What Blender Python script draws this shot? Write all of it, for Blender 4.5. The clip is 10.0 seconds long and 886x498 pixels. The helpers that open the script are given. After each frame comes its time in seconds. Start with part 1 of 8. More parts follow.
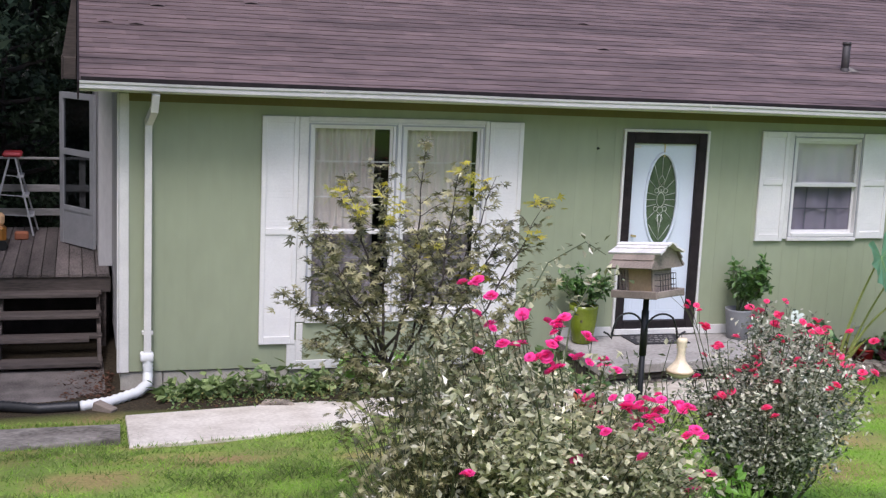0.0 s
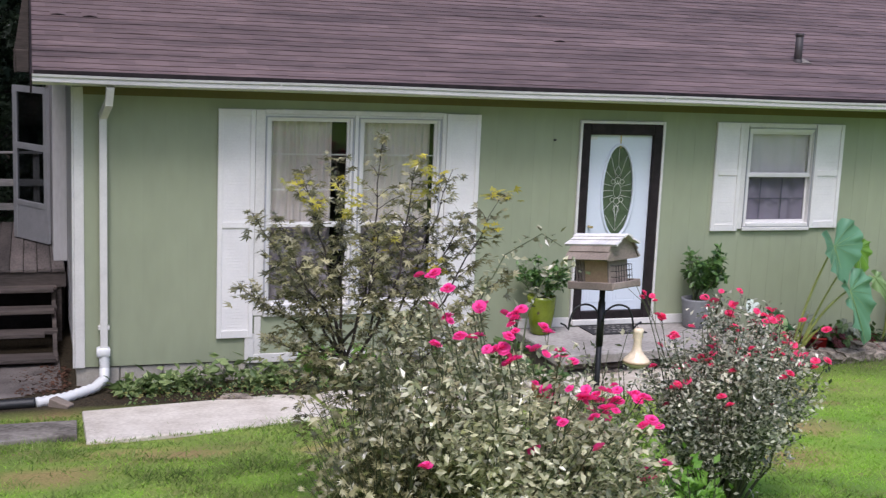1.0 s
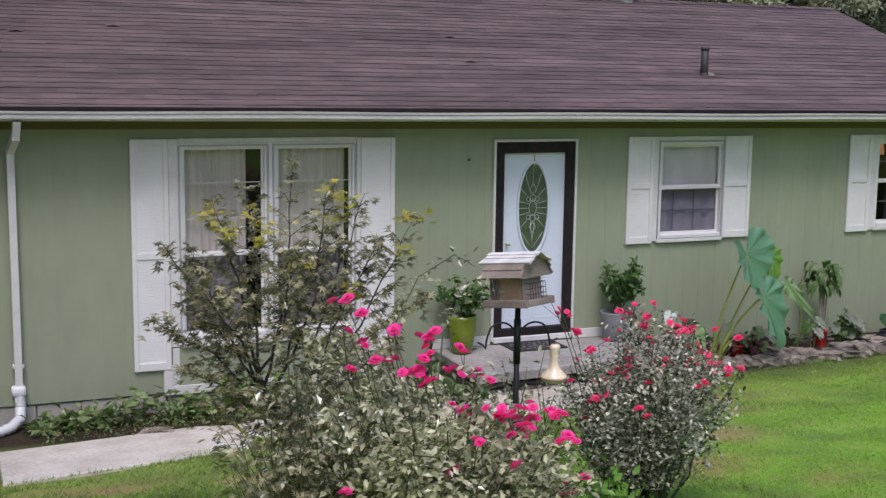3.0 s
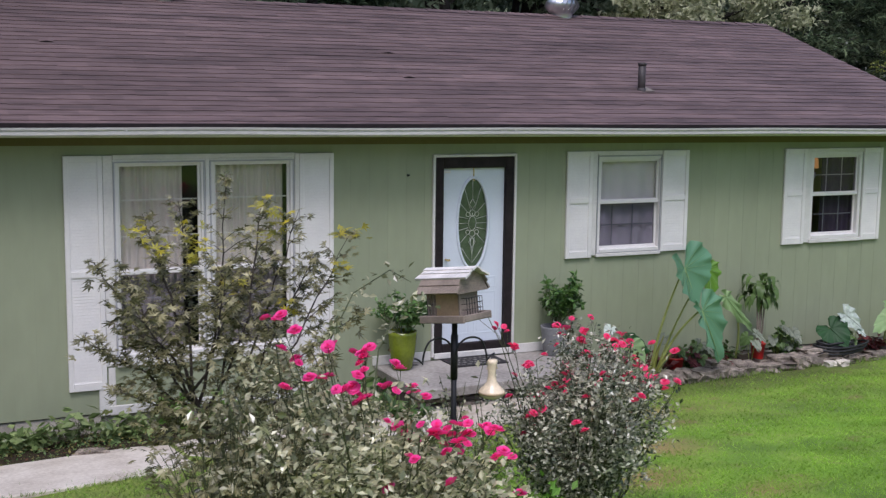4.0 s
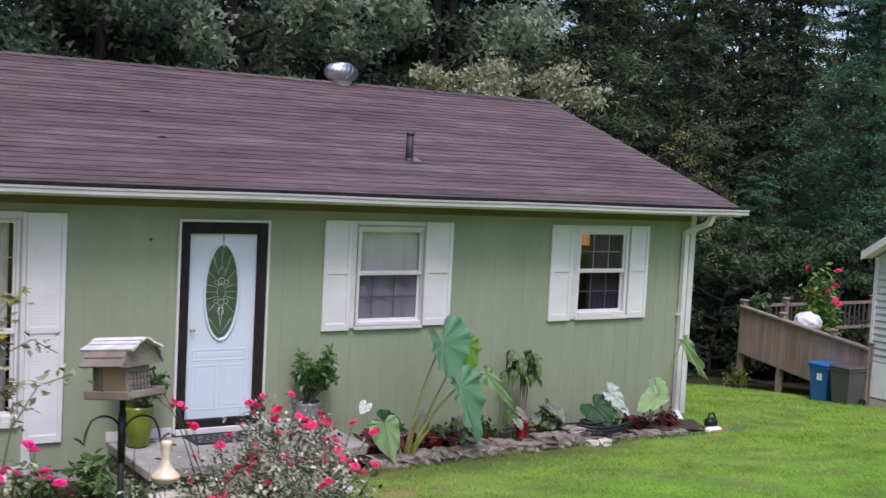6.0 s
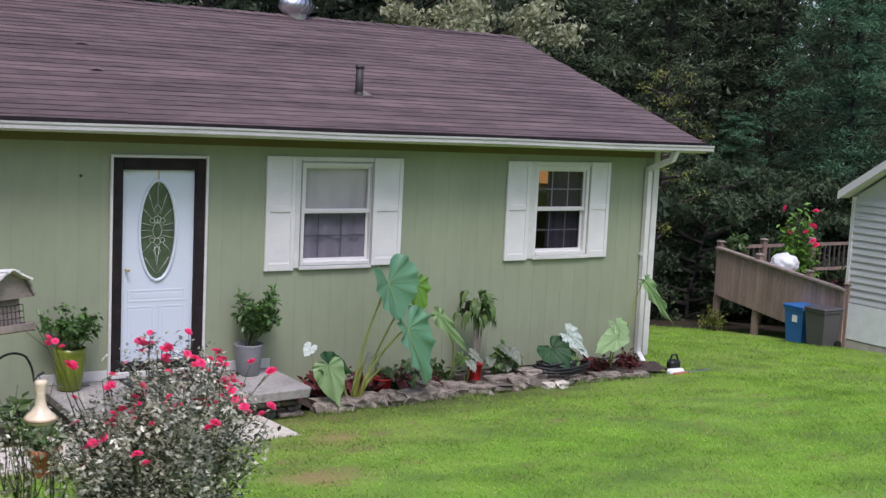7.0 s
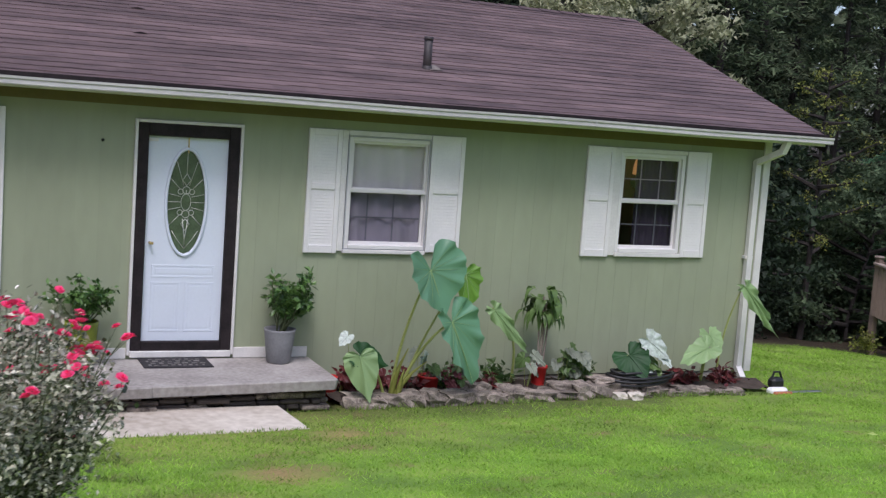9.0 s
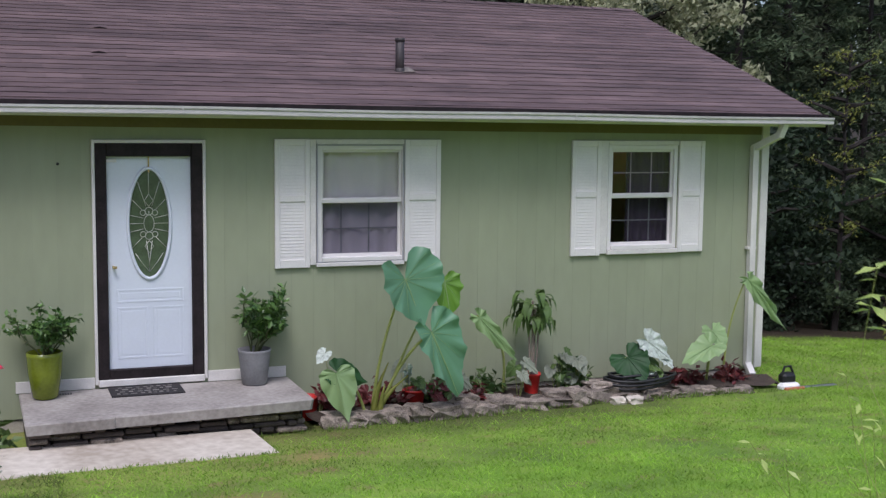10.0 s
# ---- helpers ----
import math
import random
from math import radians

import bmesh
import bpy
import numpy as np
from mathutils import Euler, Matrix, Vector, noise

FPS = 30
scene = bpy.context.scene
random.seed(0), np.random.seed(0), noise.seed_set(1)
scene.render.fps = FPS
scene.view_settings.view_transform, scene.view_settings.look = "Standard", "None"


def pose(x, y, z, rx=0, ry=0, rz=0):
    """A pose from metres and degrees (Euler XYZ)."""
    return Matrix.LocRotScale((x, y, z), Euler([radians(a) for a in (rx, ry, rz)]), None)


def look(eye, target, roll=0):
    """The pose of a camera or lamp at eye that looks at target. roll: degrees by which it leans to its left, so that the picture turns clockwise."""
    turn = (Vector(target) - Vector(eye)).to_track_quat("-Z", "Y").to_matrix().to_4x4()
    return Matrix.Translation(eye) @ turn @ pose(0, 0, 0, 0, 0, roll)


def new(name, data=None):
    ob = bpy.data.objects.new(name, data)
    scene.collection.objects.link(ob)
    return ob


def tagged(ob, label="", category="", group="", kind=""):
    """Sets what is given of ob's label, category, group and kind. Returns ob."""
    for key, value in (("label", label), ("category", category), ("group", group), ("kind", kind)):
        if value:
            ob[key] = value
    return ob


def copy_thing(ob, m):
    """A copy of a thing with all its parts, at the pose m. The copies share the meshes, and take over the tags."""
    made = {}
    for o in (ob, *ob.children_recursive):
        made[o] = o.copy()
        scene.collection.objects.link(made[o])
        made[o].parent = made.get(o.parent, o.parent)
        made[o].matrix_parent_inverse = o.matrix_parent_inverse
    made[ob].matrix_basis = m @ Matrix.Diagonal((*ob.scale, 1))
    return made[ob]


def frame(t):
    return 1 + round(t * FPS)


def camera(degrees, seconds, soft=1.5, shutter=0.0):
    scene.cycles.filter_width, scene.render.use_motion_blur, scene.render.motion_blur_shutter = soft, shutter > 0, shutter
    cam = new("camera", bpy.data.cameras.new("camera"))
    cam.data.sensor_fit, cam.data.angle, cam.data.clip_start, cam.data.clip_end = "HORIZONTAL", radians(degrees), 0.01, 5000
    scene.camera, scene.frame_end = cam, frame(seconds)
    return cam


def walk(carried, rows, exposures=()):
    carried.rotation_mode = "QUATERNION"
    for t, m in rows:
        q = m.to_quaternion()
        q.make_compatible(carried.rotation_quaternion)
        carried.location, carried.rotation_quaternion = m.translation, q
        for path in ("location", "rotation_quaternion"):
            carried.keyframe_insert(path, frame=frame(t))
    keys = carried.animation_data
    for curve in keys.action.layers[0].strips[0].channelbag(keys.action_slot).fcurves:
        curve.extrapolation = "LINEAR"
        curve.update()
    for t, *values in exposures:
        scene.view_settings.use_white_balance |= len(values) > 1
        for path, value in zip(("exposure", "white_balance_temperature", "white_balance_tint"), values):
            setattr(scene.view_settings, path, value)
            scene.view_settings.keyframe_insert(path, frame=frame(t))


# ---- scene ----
cam = camera(39.2, 10.0, soft=1.3, shutter=0.4)
PATH = [
    (0, (-5.386, -11.727, 2.906), (-4.82, -9.837, 2.581), 2.5),
    (0.5, (-5.393, -11.743, 2.919), (-4.806, -9.86, 2.584), 2.5),
    (1, (-5.38, -11.741, 2.916), (-4.751, -9.872, 2.58), 2.4),
    (1.5, (-5.379, -11.75, 2.93), (-4.717, -9.889, 2.613), 1.8),
    (2, (-5.364, -11.741, 2.929), (-4.676, -9.888, 2.624), 1.0),
    (3.5, (-5.321, -11.785, 2.931), (-4.534, -9.969, 2.64), 0.9),
    (4, (-5.275, -11.758, 2.922), (-4.447, -9.958, 2.649), 0.7),
    (4.5, (-5.095, -11.723, 2.928), (-4.255, -9.927, 2.661), 0.3),
    (5, (-4.897, -11.737, 2.935), (-4.027, -9.96, 2.643), -0.2),
    (5.5, (-4.621, -11.723, 2.991), (-3.652, -9.983, 2.808), 1.0),
    (6, (-4.334, -11.67, 2.872), (-3.264, -9.987, 2.723), 2.9),
    (7.3, (-3.452, -11.471, 2.711), (-2.394, -9.792, 2.463), 2.3),
    (7.5, (-3.312, -11.359, 2.678), (-2.286, -9.657, 2.453), 2.0),
    (8, (-2.751, -11.456, 2.67), (-1.841, -9.688, 2.449), 2.6),
    (8.5, (-2.322, -11.318, 2.629), (-1.373, -9.574, 2.387), 2.6),
    (9, (-1.769, -11.28, 2.437), (-0.989, -9.453, 2.208), 4.1),
    (9.5, (-1.339, -11.172, 2.46), (-0.583, -9.333, 2.252), 2.4),
    (10, (-0.917, -11.092, 2.381), (-0.219, -9.23, 2.165), 0.6),
]
walk(cam, [(t, look(eye, aim, roll)) for t, eye, aim, roll in PATH],
     [(0.0, 0.62, 5980, 18), (1.0, 0.52, 5980, 18), (2.0, 0.36, 5980, 18), (3.5, 0.14, 5980, 18), (4.5, 0.18, 5950, 17), (5.2, 0.18, 5950, 18), (6.0, 0.37, 5910, 21), (7.5, 0.34, 5960, 19), (8.5, 0.33, 5960, 19), (10.0, 0.17, 5930, 18)])

# ---- light ----
world = bpy.data.worlds.new("sky")
scene.world = world
world.use_nodes = True
_wn = world.node_tree.nodes
_sky = _wn.new("ShaderNodeTexSky")
_sky.sky_type = "NISHITA"
_sky.sun_disc = False
_sky.sun_elevation = radians(60)
_sky.sun_rotation = radians(203)
_sky.dust_density = 3.0
world.node_tree.links.new(_sky.outputs[0], _wn["Background"].inputs[0])
_wn["Background"].inputs[1].default_value = 0.15

sun_data = bpy.data.lights.new("sun", "SUN")
sun_data.energy = 1.5
sun_data.angle = radians(18)
sun_data.color = (1.0, 0.97, 0.94)
sun = new("sun", sun_data)
sun.matrix_basis = look((-3.2, -7.5, 14), (0, 0, 0))


# ---- materials ----
def mat(name, col, rough=0.6, var=0.25, scale=6.0, fine=60.0, bump=0.15, metal=0.0, spec=0.5, second=None, stretch=(1, 1, 1),
        island=0.0, obj=0.0, world_space=True, dist=0.01, trans=0.0):
    """A surface with a base colour that varies at two scales, fine relief, and a spread from piece to piece."""
    m = bpy.data.materials.new(name)
    m.use_nodes = True
    nt = m.node_tree
    n, l = nt.nodes, nt.links
    b = n["Principled BSDF"]
    geo = n.new("ShaderNodeNewGeometry")
    mp = n.new("ShaderNodeMapping")
    mp.inputs["Scale"].default_value = stretch
    if world_space:
        l.new(geo.outputs["Position"], mp.inputs[0])
    else:
        tc = n.new("ShaderNodeTexCoord")
        l.new(tc.outputs["Object"], mp.inputs[0])
    big = n.new("ShaderNodeTexNoise")
    big.inputs["Scale"].default_value = scale
    big.inputs["Detail"].default_value = 4
    sm = n.new("ShaderNodeTexNoise")
    sm.inputs["Scale"].default_value = fine
    sm.inputs["Detail"].default_value = 3
    l.new(mp.outputs[0], big.inputs["Vector"])
    l.new(mp.outputs[0], sm.inputs["Vector"])
    ramp = n.new("ShaderNodeValToRGB")
    dark = tuple(c * (1 - var) for c in col)
    lite = tuple(min(1, c * (1 + var)) for c in (second or col))
    ramp.color_ramp.elements[0].color = (*dark, 1)
    ramp.color_ramp.elements[1].color = (*lite, 1)
    ramp.color_ramp.elements[0].position = 0.3
    ramp.color_ramp.elements[1].position = 0.7
    add = n.new("ShaderNodeMath")
    add.operation = "MULTIPLY_ADD"
    l.new(sm.outputs["Fac"], add.inputs[0])
    add.inputs[1].default_value = 0.5
    mix = n.new("ShaderNodeMath")
    mix.operation = "MULTIPLY_ADD"
    l.new(big.outputs["Fac"], mix.inputs[0])
    mix.inputs[1].default_value = 0.75
    mix.inputs[2].default_value = -0.13
    l.new(mix.outputs[0], add.inputs[2])
    l.new(add.outputs[0], ramp.inputs[0])
    out = ramp.outputs[0]
    if island or obj:
        hsv = n.new("ShaderNodeHueSaturation")
        src = geo.outputs["Random Per Island"]
        if obj:
            src = n.new("ShaderNodeObjectInfo").outputs["Random"]
        mr = n.new("ShaderNodeMapRange")
        amount = island or obj
        mr.inputs["To Min"].default_value = 1 - amount
        mr.inputs["To Max"].default_value = 1 + amount
        l.new(src, mr.inputs["Value"])
        l.new(mr.outputs[0], hsv.inputs["Value"])
        l.new(out, hsv.inputs["Color"])
        out = hsv.outputs[0]
    l.new(out, b.inputs["Base Color"])
    b.inputs["Roughness"].default_value = rough
    b.inputs["Metallic"].default_value = metal
    b.inputs["Specular IOR Level"].default_value = spec
    if trans:
        b.inputs["Transmission Weight"].default_value = trans
    if bump:
        bp = n.new("ShaderNodeBump")
        bp.inputs["Strength"].default_value = bump
        bp.inputs["Distance"].default_value = dist
        l.new(add.outputs[0], bp.inputs["Height"])
        l.new(bp.outputs[0], b.inputs["Normal"])
    return m


def leaf_mat(name, col, second, rough=0.42, island=0.45, through_light=0.35, spec=0.5, low=0.0):
    """Leaves: per-leaf spread between two greens, some light passing through the blade."""
    m = bpy.data.materials.new(name)
    m.use_nodes = True
    nt = m.node_tree
    n, l = nt.nodes, nt.links
    b = n["Principled BSDF"]
    geo = n.new("ShaderNodeNewGeometry")
    ramp = n.new("ShaderNodeValToRGB")
    ramp.color_ramp.elements[0].color = (*col, 1)
    ramp.color_ramp.elements[1].color = (*second, 1)
    ramp.color_ramp.elements[0].position = low
    l.new(geo.outputs["Random Per Island"], ramp.inputs[0])
    noi = n.new("ShaderNodeTexNoise")
    noi.inputs["Scale"].default_value = 2.2
    l.new(geo.outputs["Position"], noi.inputs["Vector"])
    mr = n.new("ShaderNodeMapRange")
    mr.inputs["From Min"].default_value, mr.inputs["From Max"].default_value = 0.3, 0.7
    mr.inputs["To Min"].default_value, mr.inputs["To Max"].default_value = 1 - island, 1 + island
    l.new(noi.outputs["Fac"], mr.inputs["Value"])
    hsv = n.new("ShaderNodeHueSaturation")
    l.new(ramp.outputs[0], hsv.inputs["Color"])
    l.new(mr.outputs[0], hsv.inputs["Value"])
    l.new(hsv.outputs[0], b.inputs["Base Color"])
    b.inputs["Roughness"].default_value = rough
    b.inputs["Specular IOR Level"].default_value = spec
    tr = n.new("ShaderNodeBsdfTranslucent")
    l.new(hsv.outputs[0], tr.inputs["Color"])
    ms = n.new("ShaderNodeMixShader")
    ms.inputs[0].default_value = through_light
    l.new(b.outputs[0], ms.inputs[1])
    l.new(tr.outputs[0], ms.inputs[2])
    l.new(ms.outputs[0], n["Material Output"].inputs[0])
    return m


def glass_mat(name, tint=(1, 1, 1), rough=0.02, ior=1.52):
    m = bpy.data.materials.new(name)
    m.use_nodes = True
    n, l = m.node_tree.nodes, m.node_tree.links
    gl = n.new("ShaderNodeBsdfGlossy")
    gl.inputs["Roughness"].default_value = rough
    tp = n.new("ShaderNodeBsdfTransparent")
    tp.inputs["Color"].default_value = (*tint, 1)
    lw = n.new("ShaderNodeLayerWeight")
    lw.inputs["Blend"].default_value = 0.5
    pw = n.new("ShaderNodeMath")
    pw.operation = "POWER"
    pw.inputs[1].default_value = 5
    l.new(lw.outputs["Facing"], pw.inputs[0])
    fr = n.new("ShaderNodeMapRange")
    fr.inputs["To Min"].default_value = ((ior - 1) / (ior + 1)) ** 2
    l.new(pw.outputs[0], fr.inputs["Value"])
    ms = n.new("ShaderNodeMixShader")
    l.new(fr.outputs[0], ms.inputs[0])
    l.new(tp.outputs[0], ms.inputs[1])
    l.new(gl.outputs[0], ms.inputs[2])
    l.new(ms.outputs[0], n["Material Output"].inputs[0])
    return m


def ground_mat():
    """Lawn turf with dry patches, turning to leaf litter darkened for shade under the woods."""
    m = bpy.data.materials.new("ground")
    m.use_nodes = True
    nt = m.node_tree
    n, l = nt.nodes, nt.links
    b = n["Principled BSDF"]
    geo = n.new("ShaderNodeNewGeometry")

    def noise_node(scale, detail=4):
        t = n.new("ShaderNodeTexNoise")
        t.inputs["Scale"].default_value = scale
        t.inputs["Detail"].default_value = detail
        l.new(geo.outputs["Position"], t.inputs["Vector"])
        return t

    def mix_rgb(fac, a, c):
        x = n.new("ShaderNodeMix")
        x.data_type = "RGBA"
        for sock, v in ((x.inputs["Factor"], fac), (x.inputs["A"], a), (x.inputs["B"], c)):
            if hasattr(v, "is_linked"):
                l.new(v, sock)
            else:
                sock.default_value = v
        return x.outputs["Result"]

    def ramped(src, lo, hi):
        r = n.new("ShaderNodeMapRange")
        r.inputs["From Min"].default_value, r.inputs["From Max"].default_value = lo, hi
        l.new(src, r.inputs["Value"])
        return r.outputs[0]

    fine, mid, big = noise_node(45), noise_node(6), noise_node(0.9)
    green = mix_rgb(ramped(fine.outputs["Fac"], 0.3, 0.7), (0.14, 0.27, 0.032, 1), (0.245, 0.42, 0.056, 1))
    green = mix_rgb(ramped(mid.outputs["Fac"], 0.35, 0.8), green, (0.20, 0.37, 0.045, 1))
    green = mix_rgb(ramped(noise_node(2.3).outputs["Fac"], 0.45, 0.75), green, (0.27, 0.38, 0.07, 1))
    green = mix_rgb(ramped(noise_node(1.3, 6).outputs["Fac"], 0.42, 0.66), green, (0.135, 0.225, 0.045, 1))
    green = mix_rgb(ramped(noise_node(3.1, 6).outputs["Fac"], 0.58, 0.74), green, (0.24, 0.22, 0.085, 1))
    dry = mix_rgb(ramped(fine.outputs["Fac"], 0.3, 0.7), (0.27, 0.165, 0.08, 1), (0.44, 0.29, 0.145, 1))
    lawn = mix_rgb(ramped(big.outputs["Fac"], 0.68, 0.80), green, dry)
    attr = n.new("ShaderNodeAttribute")
    attr.attribute_name = "cover"
    sep = n.new("ShaderNodeSeparateColor")
    l.new(attr.outputs["Color"], sep.inputs[0])
    # litter brown lowered to hold the black shade at the wood edge
    litter = mix_rgb(ramped(fine.outputs["Fac"], 0.3, 0.7), (0.022, 0.017, 0.011, 1), (0.065, 0.05, 0.03, 1))
    lawn = mix_rgb(sep.outputs[1], lawn, dry)
    col = mix_rgb(sep.outputs[0], lawn, litter)
    l.new(col, b.inputs["Base Color"])
    b.inputs["Roughness"].default_value = 0.95
    b.inputs["Specular IOR Level"].default_value = 0.2
    bp = n.new("ShaderNodeBump")
    bp.inputs["Strength"].default_value = 0.6
    bp.inputs["Distance"].default_value = 0.03
    l.new(fine.outputs["Fac"], bp.inputs["Height"])
    l.new(bp.outputs[0], b.inputs["Normal"])
    return m


M_SIDING = mat("green siding paint", (0.292, 0.323, 0.214), 0.75, 0.07, 0.9, 9, 0.05, stretch=(1, 1, 0.35), obj=0.02)
M_GROOVE = mat("green groove", (0.275, 0.303, 0.208), 0.8, 0.1)
# dark olive that carries the shade under the eave in its colour
M_EAVESHADE = mat("olive eave shade colour", (0.150, 0.128, 0.050), 0.8, 0.12, 2, 40, 0.1)
M_GREYWALL = mat("grey side siding", (0.60, 0.58, 0.58), 0.8, 0.12, 2, 40, 0.15, stretch=(1, 1, 0.2))
M_WHITE = mat("white paint", (0.70, 0.68, 0.66), 0.5, 0.05, 3, 50, 0.06)
M_SHUTTER = mat("white shutter paint", (0.72, 0.70, 0.68), 0.55, 0.06, 4, 70, 0.08)
M_TRIM = mat("worn white trim", (0.66, 0.64, 0.61), 0.6, 0.10, 5, 60, 0.12)
M_GUTTER = mat("white gutter metal", (0.50, 0.485, 0.47), 0.42, 0.2, 2.5, 40, 0.04, stretch=(0.4, 1, 3))
M_DOOR = mat("blue white door paint", (0.66, 0.71, 0.79), 0.35, 0.03, 3, 40, 0.03)
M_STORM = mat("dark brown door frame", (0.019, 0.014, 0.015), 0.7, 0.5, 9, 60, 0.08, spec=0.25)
M_ROOF = mat("asphalt shingle", (0.096, 0.063, 0.062), 0.66, 0.38, 1.1, 9, 0.5, second=(0.140, 0.096, 0.092), obj=0.14, spec=0.5, stretch=(0.40, 4.0, 1))
M_ROOFS = mat("asphalt shingle field", (0.096, 0.063, 0.062), 0.66, 0.38, 1.1, 9, 0.5, second=(0.140, 0.096, 0.092), island=0.14, spec=0.5, stretch=(0.40, 4.0, 1))
M_BLOCK = mat("concrete block", (0.42, 0.39, 0.335), 0.9, 0.2, 5, 90, 0.5, obj=0.12)
# lighter copy of the pale concrete; the walk's brighter exposure is in the colour
M_WALK = mat("concrete lightened for exposure", (0.52, 0.45, 0.38), 0.9, 0.12, 2.2, 30, 0.35, second=(0.68, 0.63, 0.56))
M_CONC = mat("pale concrete", (0.46, 0.395, 0.315), 0.9, 0.14, 1.7, 14, 0.35, second=(0.60, 0.555, 0.475))
M_STOOP = mat("grey stoop concrete", (0.27, 0.245, 0.225), 0.9, 0.22, 1.9, 24, 0.35, second=(0.36, 0.335, 0.31))
M_OLDCONC = mat("old grey concrete", (0.165, 0.138, 0.115), 0.9, 0.55, 3.2, 22, 0.5, second=(0.235, 0.21, 0.185))
M_STONE = mat("field stone", (0.105, 0.084, 0.07), 0.9, 0.45, 11, 70, 1.0, second=(0.26, 0.22, 0.18), obj=0.3)
M_DARKSTONE = mat("dark stacked stone", (0.085, 0.068, 0.06), 0.9, 0.35, 7, 60, 0.8, obj=0.4)
M_SOIL = mat("dark mulch", (0.055, 0.04, 0.03), 0.95, 0.4, 12, 80, 0.9)
M_DECK = mat("weathered deck wood", (0.125, 0.103, 0.095), 0.85, 0.6, 5, 60, 0.5, stretch=(1, 0.15, 1), obj=0.38)
M_RAIL = mat("weathered grey rail wood", (0.30, 0.285, 0.275), 0.85, 0.3, 5, 60, 0.4, stretch=(0.15, 1, 1))
M_PADCONC = mat("dirty pad concrete", (0.085, 0.070, 0.062), 0.9, 0.4, 3.2, 60, 0.5, second=(0.15, 0.13, 0.12))
M_DECKX = mat("weathered step wood", (0.088, 0.070, 0.062), 0.85, 0.5, 5, 60, 0.4, stretch=(0.15, 1, 1), obj=0.2)
M_NDECK = mat("brown deck boards", (0.29, 0.21, 0.17), 0.85, 0.25, 4, 50, 0.3, stretch=(1, 1, 0.2), obj=0.15)
M_CEDAR = mat("grey cedar", (0.26, 0.21, 0.175), 0.85, 0.25, 9, 90, 0.4, stretch=(0.3, 1, 1), obj=0.15)
M_CEDARROOF = mat("pale cedar roof board", (0.72, 0.69, 0.66), 0.8, 0.2, 9, 90, 0.4, stretch=(0.3, 1, 1), obj=0.1)
M_TAN = mat("tan plywood", (0.50, 0.36, 0.22), 0.8, 0.15, 9, 60, 0.2)
M_IRON = mat("black iron", (0.02, 0.02, 0.022), 0.45, 0.2, 20, 80, 0.1, metal=0.3)
M_PIPE = mat("dark vent pipe", (0.05, 0.042, 0.042), 0.6, 0.3, 9, 60, 0.1)
M_ALU = mat("galvanised metal", (0.62, 0.63, 0.64), 0.32, 0.1, 8, 60, 0.05, metal=0.9)
M_STORMALU = mat("grey aluminium door", (0.42, 0.42, 0.44), 0.45, 0.1, 8, 60, 0.05, metal=0.2)
M_BLACKPIPE = mat("black corrugated pipe", (0.016, 0.016, 0.018), 0.5, 0.2, 20, 80, 0.1)
M_WHITEPVC = mat("white corrugated pipe", (0.72, 0.72, 0.71), 0.45, 0.06, 10, 60, 0.05)
M_OLIVE = mat("olive green glaze", (0.16, 0.20, 0.015), 0.22, 0.2, 8, 40, 0.04)
M_GREYPOT = mat("grey pot", (0.22, 0.22, 0.23), 0.7, 0.15, 8, 50, 0.15)
M_REDPOT = mat("red plastic pot", (0.55, 0.03, 0.025), 0.4, 0.12, 8, 40, 0.04)
M_TERRA = mat("terracotta", (0.40, 0.14, 0.07), 0.8, 0.2, 8, 60, 0.2)
M_RUBBER = mat("black rubber mat", (0.022, 0.020, 0.022), 0.85, 0.3, 12, 90, 0.4)
M_MATGREY = mat("worn mat lettering", (0.20, 0.19, 0.18), 0.9, 0.2, 12, 90, 0.2)
# darker copy of the bark, with the woodland shade in its colour
M_SHADEBARK = mat("bark darkened for shade", (0.028, 0.023, 0.02), 0.95, 0.3, 5, 40, 0.5)
M_BARK = mat("bark", (0.058, 0.047, 0.04), 0.95, 0.35, 5, 40, 0.8, stretch=(1, 1, 0.3))
M_STEM = mat("green brown stem", (0.07, 0.085, 0.035), 0.7, 0.3, 12, 60, 0.2)
M_EARSTEM = mat("pale green stalk", (0.30, 0.34, 0.10), 0.45, 0.2, 7, 40, 0.08)
M_BLUEBIN = mat("blue plastic", (0.03, 0.14, 0.40), 0.45, 0.08, 4, 40, 0.04)
M_GREYBIN = mat("grey plastic", (0.09, 0.085, 0.09), 0.5, 0.1, 4, 40, 0.04)
M_VINYL = mat("pale grey vinyl siding", (0.52, 0.52, 0.52), 0.55, 0.06, 2, 30, 0.05)
M_CLOTH = mat("white plastic sack", (0.78, 0.78, 0.77), 0.5, 0.08, 5, 30, 0.3)
M_CURTAIN = mat("cream sheer curtain", (0.66, 0.60, 0.55), 0.9, 0.12, 5, 60, 0.1, stretch=(5, 1, 0.3))
M_GREYCURT = mat("grey window shade", (0.73, 0.67, 0.72), 0.9, 0.1, 4, 60, 0.1)
M_GRILLE = mat("grey grille bar", (0.40, 0.40, 0.42), 0.6, 0.1)
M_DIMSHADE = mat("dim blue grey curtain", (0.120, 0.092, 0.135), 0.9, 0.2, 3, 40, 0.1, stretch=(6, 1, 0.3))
# dark on walls, floor and ceiling alike: the room's dimness is in the colour
M_DARKROOM = mat("interior surface darkened for dimness", (0.07, 0.065, 0.065), 0.9, 0.1, 1, 20, 0.05)
M_ORANGE = mat("orange toy plastic", (0.36, 0.15, 0.02), 0.4, 0.1, 8, 40, 0.04)
